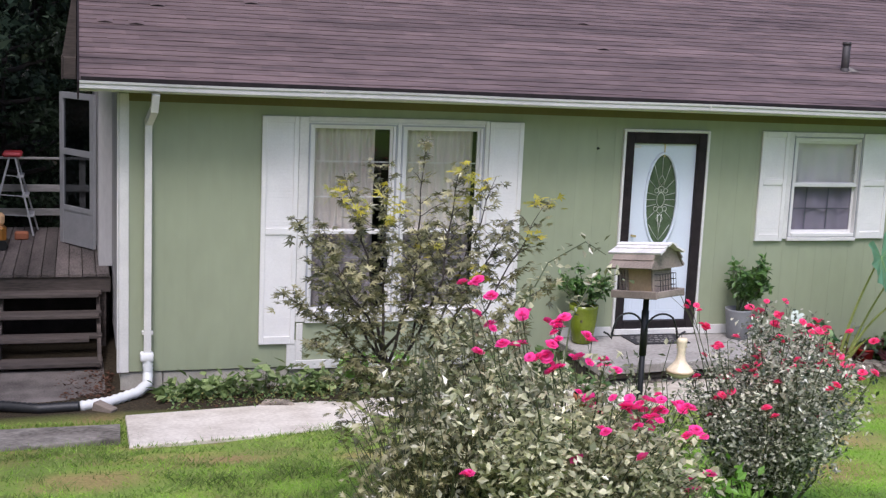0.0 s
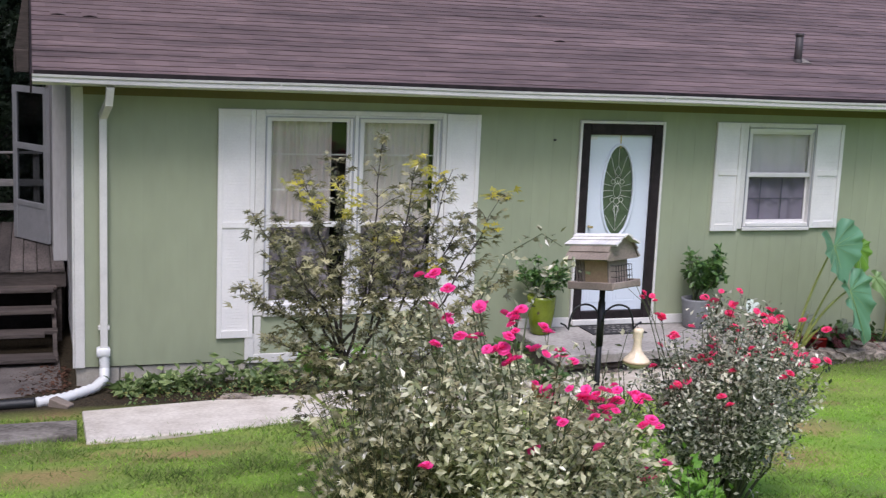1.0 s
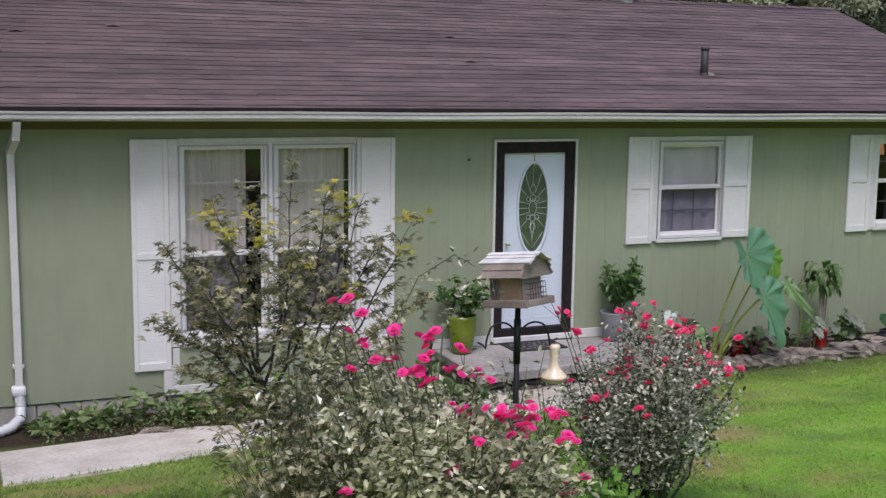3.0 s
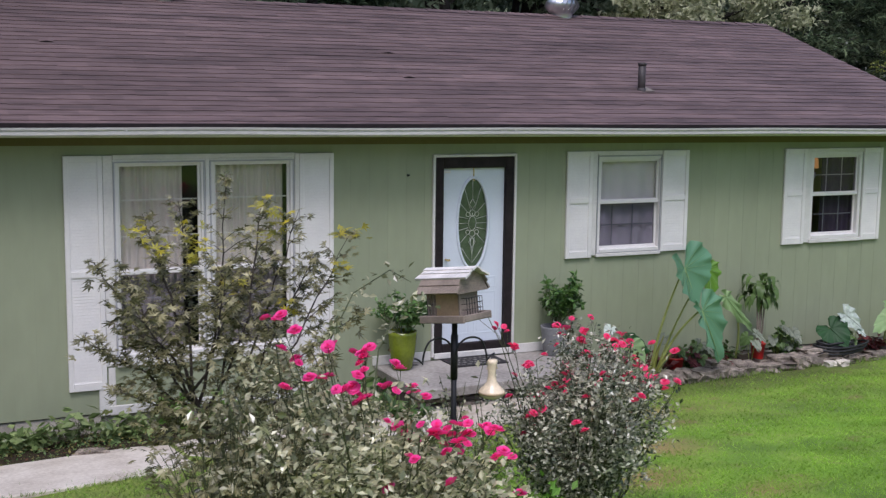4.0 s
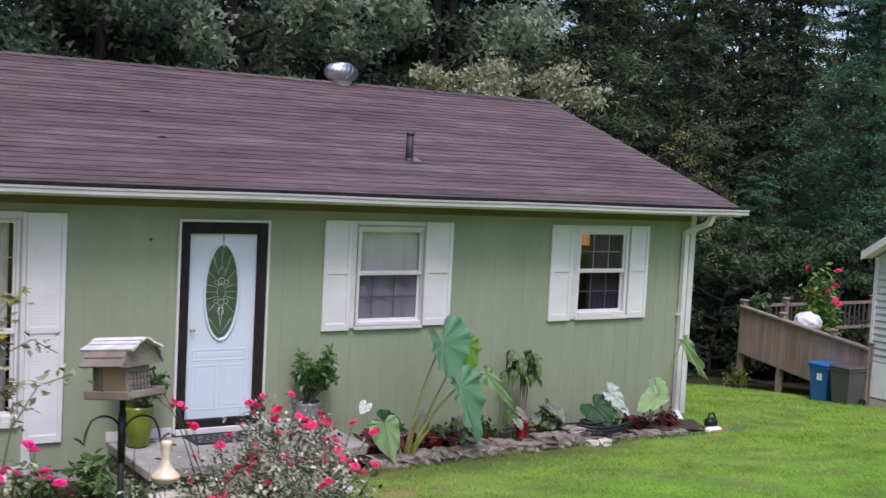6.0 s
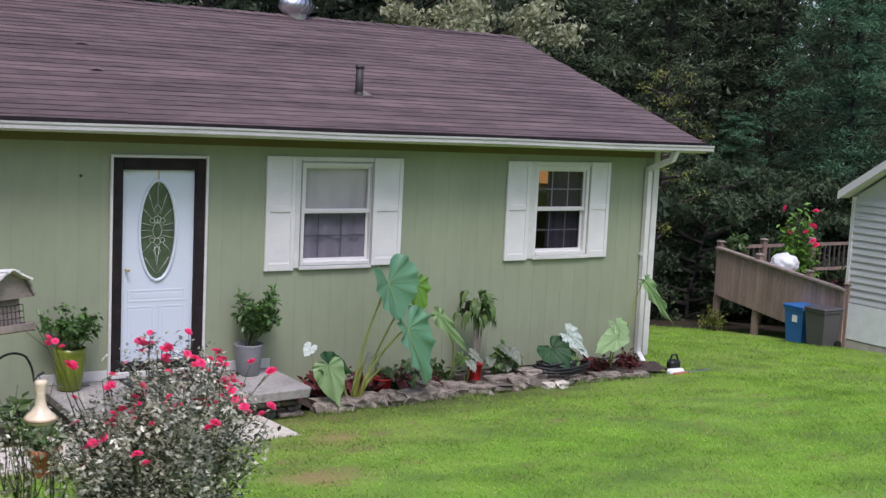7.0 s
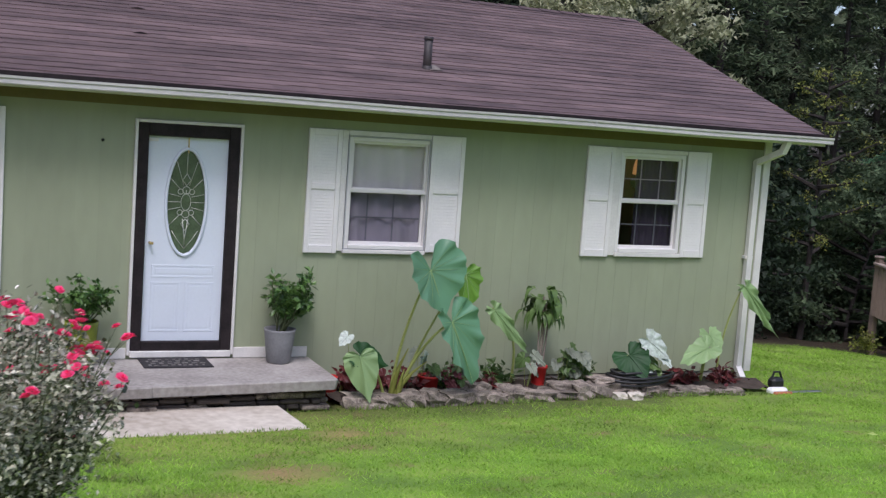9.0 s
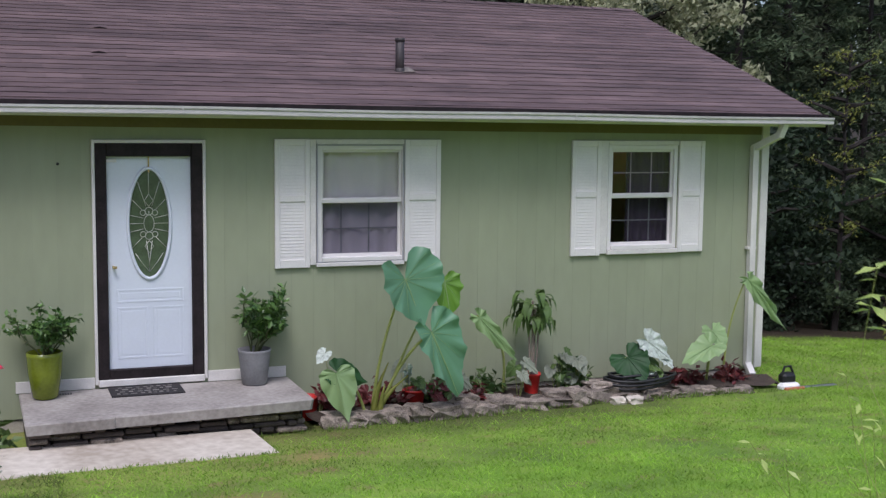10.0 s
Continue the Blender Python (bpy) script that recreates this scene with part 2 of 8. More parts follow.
M_RED = mat("red ladder plastic", (0.36, 0.025, 0.035), 0.4, 0.1, 8, 40, 0.04)
M_BRASS = mat("brass", (0.55, 0.42, 0.16), 0.3, 0.1, 20, 60, 0.03, metal=0.9)
M_CAME = mat("pale lead came", (0.50, 0.51, 0.45), 0.4, 0.1, 20, 60, 0.03, metal=0.5)
M_BROWNROOM = mat("brown wall panel", (0.42, 0.29, 0.20), 0.8, 0.2, 2, 30, 0.1, stretch=(1, 1, 0.2))
M_LAMPSHADE = mat("amber lamp shade", (0.80, 0.50, 0.16), 0.8, 0.1, 9, 40, 0.05)
M_LAMPSHADE.node_tree.nodes["Principled BSDF"].inputs["Emission Color"].default_value = (1.0, 0.55, 0.14, 1)
M_LAMPSHADE.node_tree.nodes["Principled BSDF"].inputs["Emission Strength"].default_value = 0.38
M_NECTAR = mat("amber feeder glass", (0.83, 0.69, 0.50), 0.2, 0.2, 14, 60, 0.04)
M_LAMP = mat("warm lamp shade", (0.80, 0.52, 0.28), 0.8, 0.1, 9, 40, 0.05)
M_PALEFLOWER = mat("white variegated leaf", (0.46, 0.52, 0.46), 0.5, 0.3, 22, 60, 0.1)
G_PANE = glass_mat("window glass", (0.93, 0.93, 0.93))
G_DIM = glass_mat("dim tinted glass", (0.78, 0.72, 0.82), 0.04)
G_DARK = mat("obscured green glass", (0.075, 0.105, 0.062), 0.22, 0.3, 14, 60, 0.25)
G_STORM = glass_mat("storm door glass", (0.50, 0.52, 0.54), 0.12, 1.75)
G_SCREEN = glass_mat("screened glass", (0.66, 0.66, 0.69), 0.1, 1.22)

L_GRASS = leaf_mat("grass blade", (0.21, 0.39, 0.038), (0.35, 0.56, 0.075), 0.6, 0.30, 0.45, 0.25)
L_GRASS2 = leaf_mat("dull grass blade", (0.14, 0.24, 0.04), (0.25, 0.345, 0.085), 0.7, 0.42, 0.4, 0.2)
L_ROUGH = leaf_mat("rough grass blade", (0.11, 0.20, 0.035), (0.32, 0.37, 0.13), 0.7, 0.45, 0.45, 0.2)
# the pale ends of the next three colours stand in for sky gloss
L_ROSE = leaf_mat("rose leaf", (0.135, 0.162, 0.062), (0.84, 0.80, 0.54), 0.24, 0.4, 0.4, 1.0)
L_ROSEB = leaf_mat("dark rose leaf with painted glints", (0.062, 0.088, 0.040), (0.84, 0.81, 0.64), 0.24, 0.4, 0.4, 1.0, 0.12)
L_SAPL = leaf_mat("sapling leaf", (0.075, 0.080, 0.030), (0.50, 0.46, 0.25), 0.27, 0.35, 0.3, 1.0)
L_SAPY = leaf_mat("yellow sapling leaf", (0.62, 0.52, 0.04), (0.30, 0.31, 0.07), 0.45, 0.2, 0.4, 0.4)
# green lightened to carry the light and haze on trees behind the roof
L_TREE = leaf_mat("forest leaf", (0.19, 0.25, 0.16), (0.43, 0.49, 0.34), 0.65, 0.35, 0.5, 0.12)
# green taken nearly to black: the woods' deep shade is in the colour
L_SHADELEAF = leaf_mat("evergreen leaf darkened for shade", (0.016, 0.028, 0.016), (0.05, 0.078, 0.042), 0.6, 0.4, 0.3, 0.25)
L_EVERG = leaf_mat("evergreen leaf", (0.058, 0.088, 0.048), (0.16, 0.205, 0.11), 0.8, 0.45, 0.4, 0.06)
L_NEEDLE = leaf_mat("dull conifer needle", (0.040, 0.058, 0.034), (0.125, 0.150, 0.085), 0.8, 0.4, 0.4, 0.08)
L_HEMLOCK = leaf_mat("fresh hemlock needle", (0.06, 0.135, 0.08), (0.15, 0.28, 0.15), 0.75, 0.35, 0.45, 0.08)
L_EARDARK = leaf_mat("dark elephant ear leaf", (0.018, 0.065, 0.02), (0.03, 0.09, 0.03), 0.5, 0.15, 0.2, 0.25)
L_DRY = leaf_mat("dry fallen leaf", (0.05, 0.028, 0.02), (0.17, 0.085, 0.055), 0.8, 0.3, 0.2, 0.2)
L_TREE2 = leaf_mat("dark forest leaf", (0.08, 0.125, 0.078), (0.20, 0.27, 0.165), 0.65, 0.35, 0.5, 0.12)
L_UNDER = leaf_mat("understory leaf", (0.05, 0.08, 0.045), (0.14, 0.19, 0.10), 0.65, 0.4, 0.45, 0.12)
L_PALE = leaf_mat("pale tree leaf", (0.22, 0.25, 0.13), (0.58, 0.58, 0.38), 0.5, 0.3, 0.4, 0.3)
L_YELL = leaf_mat("sunlit yellow leaf", (0.16, 0.20, 0.045), (0.36, 0.37, 0.08), 0.5, 0.3, 0.45, 0.4)
L_EAR = leaf_mat("elephant ear leaf", (0.13, 0.30, 0.175), (0.17, 0.35, 0.205), 0.30, 0.12, 0.3, 0.5)
L_EARPALE = leaf_mat("pale elephant ear leaf", (0.30, 0.46, 0.20), (0.35, 0.50, 0.23), 0.4, 0.12, 0.35, 0.5)
L_HERB = leaf_mat("border plant leaf", (0.045, 0.10, 0.025), (0.17, 0.26, 0.08), 0.42, 0.3, 0.3, 0.5)
L_BORDER = leaf_mat("pale border leaf", (0.10, 0.17, 0.05), (0.34, 0.42, 0.17), 0.42, 0.3, 0.35, 0.5)
L_DRYHERB = leaf_mat("yellowing herb leaf", (0.14, 0.15, 0.04), (0.34, 0.30, 0.10), 0.5, 0.3, 0.3, 0.4)
L_GREYHERB = leaf_mat("grey green caladium leaf", (0.13, 0.16, 0.11), (0.34, 0.37, 0.29), 0.5, 0.3, 0.3, 0.4)
L_LIME = leaf_mat("bright border leaf", (0.12, 0.27, 0.03), (0.20, 0.38, 0.06), 0.42, 0.2, 0.35, 0.5)
L_WEED = leaf_mat("bright weed leaf", (0.40, 0.52, 0.12), (0.60, 0.68, 0.26), 0.4, 0.15, 0.45, 0.5)
L_POT = leaf_mat("pot shrub leaf", (0.035, 0.095, 0.022), (0.14, 0.26, 0.06), 0.35, 0.3, 0.3, 0.6)
L_CROTON = leaf_mat("dark red leaf", (0.07, 0.018, 0.02), (0.17, 0.035, 0.035), 0.4, 0.3, 0.25, 0.5)
L_PINK = leaf_mat("pink rose petal", (0.99, 0.04, 0.30), (0.99, 0.13, 0.48), 0.55, 0.05, 0.4, 0.2)
L_REDROSE = leaf_mat("red rose petal", (0.98, 0.04, 0.18), (0.99, 0.14, 0.34), 0.55, 0.05, 0.4, 0.2)


# ---- helpers ----
def link_mesh(name, verts, faces, material, smooth=False):
    me = bpy.data.meshes.new(name)
    me.from_pydata([tuple(v) for v in verts] if not isinstance(verts, np.ndarray) else verts.tolist(), [],
                   faces if isinstance(faces, list) else faces.tolist())
    me.materials.append(material)
    if smooth:
        me.shade_smooth()
    return me


class Geo:
    """Gathers boxes, tubes and sheets into one mesh."""

    def __init__(self):
        self.v, self.f = [], []

    def poly(self, pts, faces):
        k = len(self.v)
        self.v += [tuple(p) for p in pts]
        self.f += [tuple(i + k for i in q) for q in faces]
        return self

    def box(self, x0, x1, y0, y1, z0, z1, bev=0.0):
        """A box with its edges cut off by bev."""
        if bev <= 0:
            p = [(x, y, z) for z in (z0, z1) for y in (y0, y1) for x in (x0, x1)]
            return self.poly(p, [(0, 2, 3, 1), (4, 5, 7, 6), (0, 1, 5, 4), (2, 6, 7, 3), (0, 4, 6, 2), (1, 3, 7, 5)])
        b = min(bev, (x1 - x0) * 0.45, (y1 - y0) * 0.45, (z1 - z0) * 0.45)
        bm = bmesh.new()
        bmesh.ops.create_cube(bm, size=1)
        for w in bm.verts:
            w.co = Vector((x0 if w.co.x < 0 else x1, y0 if w.co.y < 0 else y1, z0 if w.co.z < 0 else z1))
        bmesh.ops.bevel(bm, geom=bm.edges[:], offset=b, segments=1, affect="EDGES")
        bm.verts.index_update()
        self.poly([w.co[:] for w in bm.verts], [[w.index for w in q.verts] for q in bm.faces])
        bm.free()
        return self

    def tube(self, pts, radii, sides=8, cap=True):
        """A tube along pts, with a radius for each."""
        pts = [Vector(p) for p in pts]
        if not isinstance(radii, (list, tuple)):
            radii = [radii] * len(pts)
        k = len(self.v)
        up = None
        for i, p in enumerate(pts):
            d = (pts[min(i + 1, len(pts) - 1)] - pts[max(i - 1, 0)])
            d = d.normalized() if d.length > 1e-9 else Vector((0, 0, 1))
            if up is None:
                up = d.orthogonal().normalized()
            up = (up - d * up.dot(d))
            up = up.normalized() if up.length > 1e-6 else d.orthogonal().normalized()
            side = d.cross(up)
            for j in range(sides):
                a = 2 * math.pi * j / sides
                self.v.append(tuple(p + (up * math.cos(a) + side * math.sin(a)) * radii[i]))
        for i in range(len(pts) - 1):
            for j in range(sides):
                a, b = k + i * sides + j, k + i * sides + (j + 1) % sides
                self.f.append((a, b, b + sides, a + sides))
        if cap:
            self.f.append(tuple(k + j for j in reversed(range(sides))))
            self.f.append(tuple(k + (len(pts) - 1) * sides + j for j in range(sides)))
        return self

    def lathe(self, c, prof, sides=24):
        """A turned shape round the upright through c: (radius, height) pairs."""
        k = len(self.v)
        for r, z in prof:
            for j in range(sides):
                a = 2 * math.pi * j / sides
                self.v.append((c[0] + r * math.cos(a), c[1] + r * math.sin(a), c[2] + z))
        for i in range(len(prof) - 1):
            for j in range(sides):
                a, b = k + i * sides + j, k + i * sides + (j + 1) % sides
                self.f.append((a, b, b + sides, a + sides))
        self.f.append(tuple(k + j for j in reversed(range(sides))))
        return self

    def mesh(self, name, material, smooth=False):
        return link_mesh(name, self.v, self.f, material, smooth)


def thing(name, at, label, category, group="", kind=""):
    ob = new(name)
    ob.empty_display_size = 0.1
    ob.matrix_basis = Matrix.Translation(at)
    return tagged(ob, label, category, group, kind)


def hang(ob, parent):
    ob.parent = parent
    ob.matrix_parent_inverse = parent.matrix_basis.inverted()
    return ob


def part(name, geo, material, parent, label="", smooth=False, kind=""):
    """One mesh object under a thing or part; geo is a Geo or a ready mesh, in world places."""
    me = geo.mesh(name, material, smooth) if isinstance(geo, Geo) else geo
    ob = hang(new(name, me), parent) if parent else new(name, me)
    return tagged(ob, label, "", "", kind)


def solo(name, geo, material, label, category="", group="", kind="", smooth=False):
    return tagged(part(name, geo, material, None, "", smooth), label, category, group, kind)


def rot_basis(rng, n, flat=0.0):
    """Random turns as n x 3 x 3; flat pulls the leaf normals towards the upright."""
    nrm = rng.normal(size=(n, 3))
    nrm[:, 2] = np.abs(nrm[:, 2]) + flat
    nrm /= np.linalg.norm(nrm, axis=1)[:, None]
    t = rng.normal(size=(n, 3))
    t -= nrm * (t * nrm).sum(1)[:, None]
    t /= np.linalg.norm(t, axis=1)[:, None] + 1e-9
    return np.stack([t, np.cross(nrm, t), nrm], axis=2)


LEAF4 = (np.array([(0, 0, 0), (0.45, 0.28, 0.06), (1, 0, -0.05), (0.45, -0.28, 0.06)]), [(0, 2, 1), (0, 3, 2)])
_hand = [(0.0, 0.06), (0.08, 0.50), (0.24, 0.20), (0.42, 0.62), (0.42, 0.19), (0.80, 0.42), (0.55, 0.11), (1.0, 0.0)]
_fing = [(x, y, -0.10 * x * x) for x, y in _hand] + [(x, -y, -0.10 * x * x) for x, y in reversed(_hand[:-1])]
FINGER = (np.array([(0.30, 0, 0.04)] + _fing), [(0, i + 1, (i + 1) % len(_fing) + 1) for i in range(len(_fing))])
TRIL = (np.array([(0, -0.30, 0.02), (1, 0, -0.05), (0.05, 0.30, 0.02)]), [(0, 1, 2)])
NEEDLES = (np.array([(0, -0.09, 0), (1, -0.02, -0.08), (0.75, 0.20, -0.04), (0.12, 0.10, 0.02)]), [(0, 1, 2), (0, 2, 3)])


def scatter_mesh(name, material, places, sizes, turns, template):
    """Many small leaves in one mesh."""
    tv, tf = template
    v = np.einsum("nij,kj->nki", turns, tv) * np.asarray(sizes)[:, None, None] + places[:, None, :]
    k = len(tv)
    f = (np.array(tf)[None] + (np.arange(len(places)) * k)[:, None, None]).reshape(-1, len(tf[0]))
    return link_mesh(name, v.reshape(-1, 3), f, material)


def softplus(v, k=2.0):
    return np.log1p(np.exp(np.clip(v * k, -40, 40))) / k


def smoothstep(v, lo, hi):
    u = np.clip((v - lo) / (hi - lo), 0, 1)
    return u * u * (3 - 2 * u)


def gz(x, y):
    """Height of the ground: level along the house, a bank rising towards the viewer, falling away to the far side yard."""
    x, y = np.asarray(x, float), np.asarray(y, float)
    left = 1 - smoothstep(x, -5.5, 1.0)
    base = -0.375 - 0.10 * left
    slope = 0.122 + 0.048 * left
    u = (x - 6.5) * 0.76 + y * 0.65
    z = base + slope * softplus(-y - 1.0, 2.5) - 0.115 * softplus(u - 0.4, 1.5)
    far = np.hypot(x, y + 2)
    return np.where(far > 40, z * 1.0, z) * np.clip(1 - (far - 45) / 60, 0, 1) + np.clip((far - 45) / 60, 0, 1) * -1.5


def gzf(x, y):
    return float(gz(x, y))


# ---- ground ----
def build_ground():
    xs = np.concatenate([np.array([-400, -150, -80, -50, -35, -25, -18, -13]), np.arange(-10, 18.01, 0.3), np.array([20, 23, 27, 33, 42, 60, 100, 200, 400])])
    ys = np.concatenate([np.array([-400, -150, -70, -40, -28, -20]), np.arange(-16, 10.01, 0.3), np.array([11, 12.5, 15, 18, 22, 28, 36, 50, 80, 160, 400])])
    X, Y = np.meshgrid(xs, ys)
    Z = gz(X, Y) + 0.02 * np.sin(X * 2.1 + Y * 0.7) * np.sin(Y * 1.7 - X * 0.4)
    nx = len(xs)
    v = np.stack([X, Y, Z], -1).reshape(-1, 3)
    idx = np.arange(len(v)).reshape(len(ys), nx)
    f = np.stack([idx[:-1, :-1], idx[:-1, 1:], idx[1:, 1:], idx[1:, :-1]], -1).reshape(-1, 4)
    me = link_mesh("ground", v, f, ground_mat(), True)
    at = me.color_attributes.new("cover", "FLOAT_COLOR", "POINT")
    x, y = v[:, 0], v[:, 1]
    # woods floor behind the house and beyond the side yard
    wood = np.maximum(smoothstep(y + 0.12 * np.sin(x * 1.3), 5.0, 6.2), smoothstep(x, 17, 19))
    wood = np.maximum(wood, smoothstep(-x, 7.5, 9.0) * smoothstep(y, -1.5, 0))
    # unseen dark floor below the trees added behind the viewer
    wood = np.maximum(wood, 1 - smoothstep(y, -22.0, -19.0))
    wood = np.maximum(wood, (1 - smoothstep(x, -5.3, -5.0)) * smoothstep(y, -0.75, -0.45))
    wood = np.maximum(wood, smoothstep(y, -1.05, -0.9) * (1 - smoothstep(x, -0.9, -0.7)))
    # soil-dark strip before the edging stones, with the border's shade mixed in
    wood = np.maximum(wood, 0.55 * smoothstep(y + 0.1 * np.sin(x * 3.3), -1.75, -0.95) * smoothstep(x, 1.0, 1.6) * (1 - smoothstep(x, 4.2, 6.2)))
    bare = np.zeros(len(v))
    for cx, cy, r in ((1.37, -2.08, 0.48), (0.5, -3.5, 0.85), (-4.3, -3.1, 0.6), (-3.3, -3.2, 0.6), (-4.75, -2.75, 0.4), (-5.3, -3.5, 0.7), (-6.2, -2.6, 0.8), (-0.3, -4.4, 0.7), (0.3, -5.2, 0.5), (-5.2, -0.9, 0.5), (-4.9, -2.2, 0.4)):
        bare = np.maximum(bare, 0.85 * (1 - smoothstep(np.hypot((x - cx) * (1.7 if cx > 0 else 1.0), (y - cy) * 1.3), 0.1, r)))
    bare = np.maximum(bare, 0.12 * smoothstep(y, -3.4, -1.6) + 0.14 * (1 - smoothstep(x, -4, -1)))
    bare = np.maximum(bare, 0.30 * smoothstep(y, -3.4, -2.0) * smoothstep(x, -2.5, -1.0) * (1 - smoothstep(x, 1.6, 3.4)))
    data = np.stack([wood, bare, np.zeros(len(v)), np.ones(len(v))], -1)
    at.data.foreach_set("color", data.reshape(-1).astype(np.float32))
    return tagged(new("ground", me), "sloping lawn with dry patches and leaf litter under the woods", "ground", "", "structure")


ground = build_ground()

# ---- house ----
WX0, WX1, WD = -5.0, 6.88, 7.7
WTOP, WBOT = 2.42, -0.27
OPENINGS = [(-3.27, -1.45, 0.24, 2.13), (0.03, 0.945, -0.02, 2.10), (1.985, 2.84, 1.0, 2.09), (4.985, 5.79, 1.03, 2.09)]

house_front = thing("wall_front", (0, 0, WBOT), "sage green grooved plywood front wall of the house", "wall", "", "structure")


def cells(x0, x1, z0, z1, cuts):
    """Splits a rectangle into those left over when the cuts are taken out."""
    xs = sorted({x0, x1, *(min(max(c[k], x0), x1) for c in cuts for k in (0, 1))})
    zs = sorted({z0, z1, *(min(max(c[k], z0), z1) for c in cuts for k in (2, 3))})
    out = []
    for a, b in zip(xs, xs[1:]):
        run = None
        for c, d in zip(zs, zs[1:]):
            mx, mz = (a + b) / 2, (c + d) / 2
            free = not any(q[0] < mx < q[1] and q[2] < mz < q[3] for q in cuts)
            if free:
                run = (run[0], d) if run else (c, d)
            elif run:
                out.append((a, b, *run))
                run = None
        if run:
            out.append((a, b, *run))
    return out


g = Geo()
for a, b, c, d in cells(WX0, WX1, WBOT, WTOP, OPENINGS):
    g.box(a, b, 0.002, 0.15, c, d)
part("wall_core", g, M_GROOVE, house_front)

house_shell = thing("wall_back_and_sides", (0, WD, WBOT), "grey side and back walls of the house", "wall", "", "structure")
part("side_wall", Geo().box(WX0, WX0 + 0.15, 0.152, WD, WBOT, 2.36), M_GREYWALL, house_shell)
part("side_return", Geo().box(WX0 - 0.145, WX0 - 0.003, 2.25, WD - 0.6, 0.334, 2.36), M_GREYWALL, house_shell, "grey clad wall that steps out over the deck")
part("side_wall", Geo().box(WX1 - 0.15, WX1, 0.152, WD, WBOT, 2.36), M_SIDING, house_shell)
part("back_wall", Geo().box(WX0 + 0.152, WX1 - 0.152, WD - 0.15, WD, WBOT, WTOP), M_GREYWALL, house_shell)
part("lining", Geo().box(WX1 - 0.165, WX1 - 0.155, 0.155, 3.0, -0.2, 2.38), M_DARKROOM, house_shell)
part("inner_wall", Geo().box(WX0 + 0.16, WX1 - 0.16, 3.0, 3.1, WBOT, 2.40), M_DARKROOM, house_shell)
for gx in (WX0 + 0.02, WX1 - 0.13):
    part("gable_wall", Geo().poly([(gx, 0.15, 2.4), (gx, WD, 2.4), (gx, 3.85, 3.68), (gx + 0.11, 0.15, 2.4), (gx + 0.11, WD, 2.4), (gx + 0.11, 3.85, 3.68)],
                                  [(0, 2, 1), (3, 4, 5), (0, 1, 4, 3), (1, 2, 5, 4), (2, 0, 3, 5)]), M_GREYWALL, house_shell)
solo("floor", Geo().box(WX0 + 0.16, WX1 - 0.16, 0.16, WD - 0.16, -0.25, -0.05), M_DARKROOM, "timber floor inside the house, coloured dark for dimness", "floor", "", "structure")
solo("ceiling", Geo().box(WX0 + 0.16, WX1 - 0.16, 0.16, WD - 0.16, 2.36, 2.40), M_DARKROOM, "flat ceiling inside the house, coloured dark for dimness", "ceiling", "", "structure")

# corner boards
for cx in (WX0 - 0.004, WX1 - 0.085):
    solo("corner_trim", Geo().box(cx, cx + 0.09, -0.018, 0.004, WBOT - 0.005, 2.34, 0.004), M_TRIM, "white painted corner board of the house", "trim", "", "structure")
solo("corner_trim", Geo().box(WX0 - 0.022, WX0 - 0.006, -0.018, 0.09, WBOT - 0.005, 2.34, 0.004), M_TRIM, "white painted corner board of the house", "trim", "", "structure")

# ---- roof ----
EY, EZ, RY, RZ = -0.37, 2.425, 3.86, 3.825
RX0, RX1 = -5.34, 7.33
SL = math.hypot(RY - EY, RZ - EZ)
TY, TZ = (RY - EY) / SL, (RZ - EZ) / SL
roof = thing("roof", (1, RY, RZ), "low-pitched roof of weathered brown asphalt shingles", "roof", "", "structure")
g = Geo()
th = 0.07
prof = [(EY, EZ), (RY, RZ), (2 * RY - EY, EZ), (2 * RY - EY, EZ - th), (RY, RZ - th), (EY, EZ - th)]
g.poly([(RX0, y, z) for y, z in prof] + [(RX1, y, z) for y, z in prof],
       [(0, 1, 7, 6), (1, 2, 8, 7), (2, 3, 9, 8), (3, 4, 10, 9), (4, 5, 11, 10), (5, 0, 6, 11), (0, 5, 4, 1), (1, 4, 3, 2), (6, 7, 10, 11), (7, 8, 9, 10)])
part("roof_deck", g, M_ROOFS, roof)
# rake boards on both gable ends
for x0, x1 in ((RX0 - 0.02, RX0 - 0.002), (RX1 + 0.002, RX1 + 0.02)):
    g = Geo()
    for ya, za, yb, zb in ((EY, EZ, RY, RZ), (RY, RZ, 2 * RY - EY, EZ)):
        g.poly([(x, y, z + o) for x in (x0, x1) for y, z in ((ya, za), (yb, zb)) for o in (-0.17, -0.012)],
               [(0, 1, 3, 2), (4, 6, 7, 5), (0, 4, 5, 1), (2, 3, 7, 6), (1, 5, 7, 3), (0, 2, 6, 4)])
    part("rake_board", g, M_STORM, roof)
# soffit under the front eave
part("soffit", Geo().box(RX0 + 0.02, RX1 - 0.02, EY + 0.04, -0.004, 2.325, 2.345), M_EAVESHADE, roof, "olive green soffit darkened for eave shade")
part("fascia", Geo().box(RX0, RX1, EY + 0.012, EY + 0.035, 2.325, 2.37), M_TRIM, roof)
# added board; its dark olive stands for the eave's shadow on the siding
part("eave_shade_band", Geo().box(WX0 + 0.09, WX1 - 0.09, -0.016, -0.002, 2.235, 2.322), M_EAVESHADE, roof, "olive board added for the eave's shade on the wall")

part("drip_edge", Geo().box(RX0 + 0.01, RX1 - 0.01, EY - 0.052, EY - 0.042, EZ - 0.030, EZ + 0.030), M_STORM, roof, "dark shingle edge over the gutter")

# ridge caps
cap_me = None
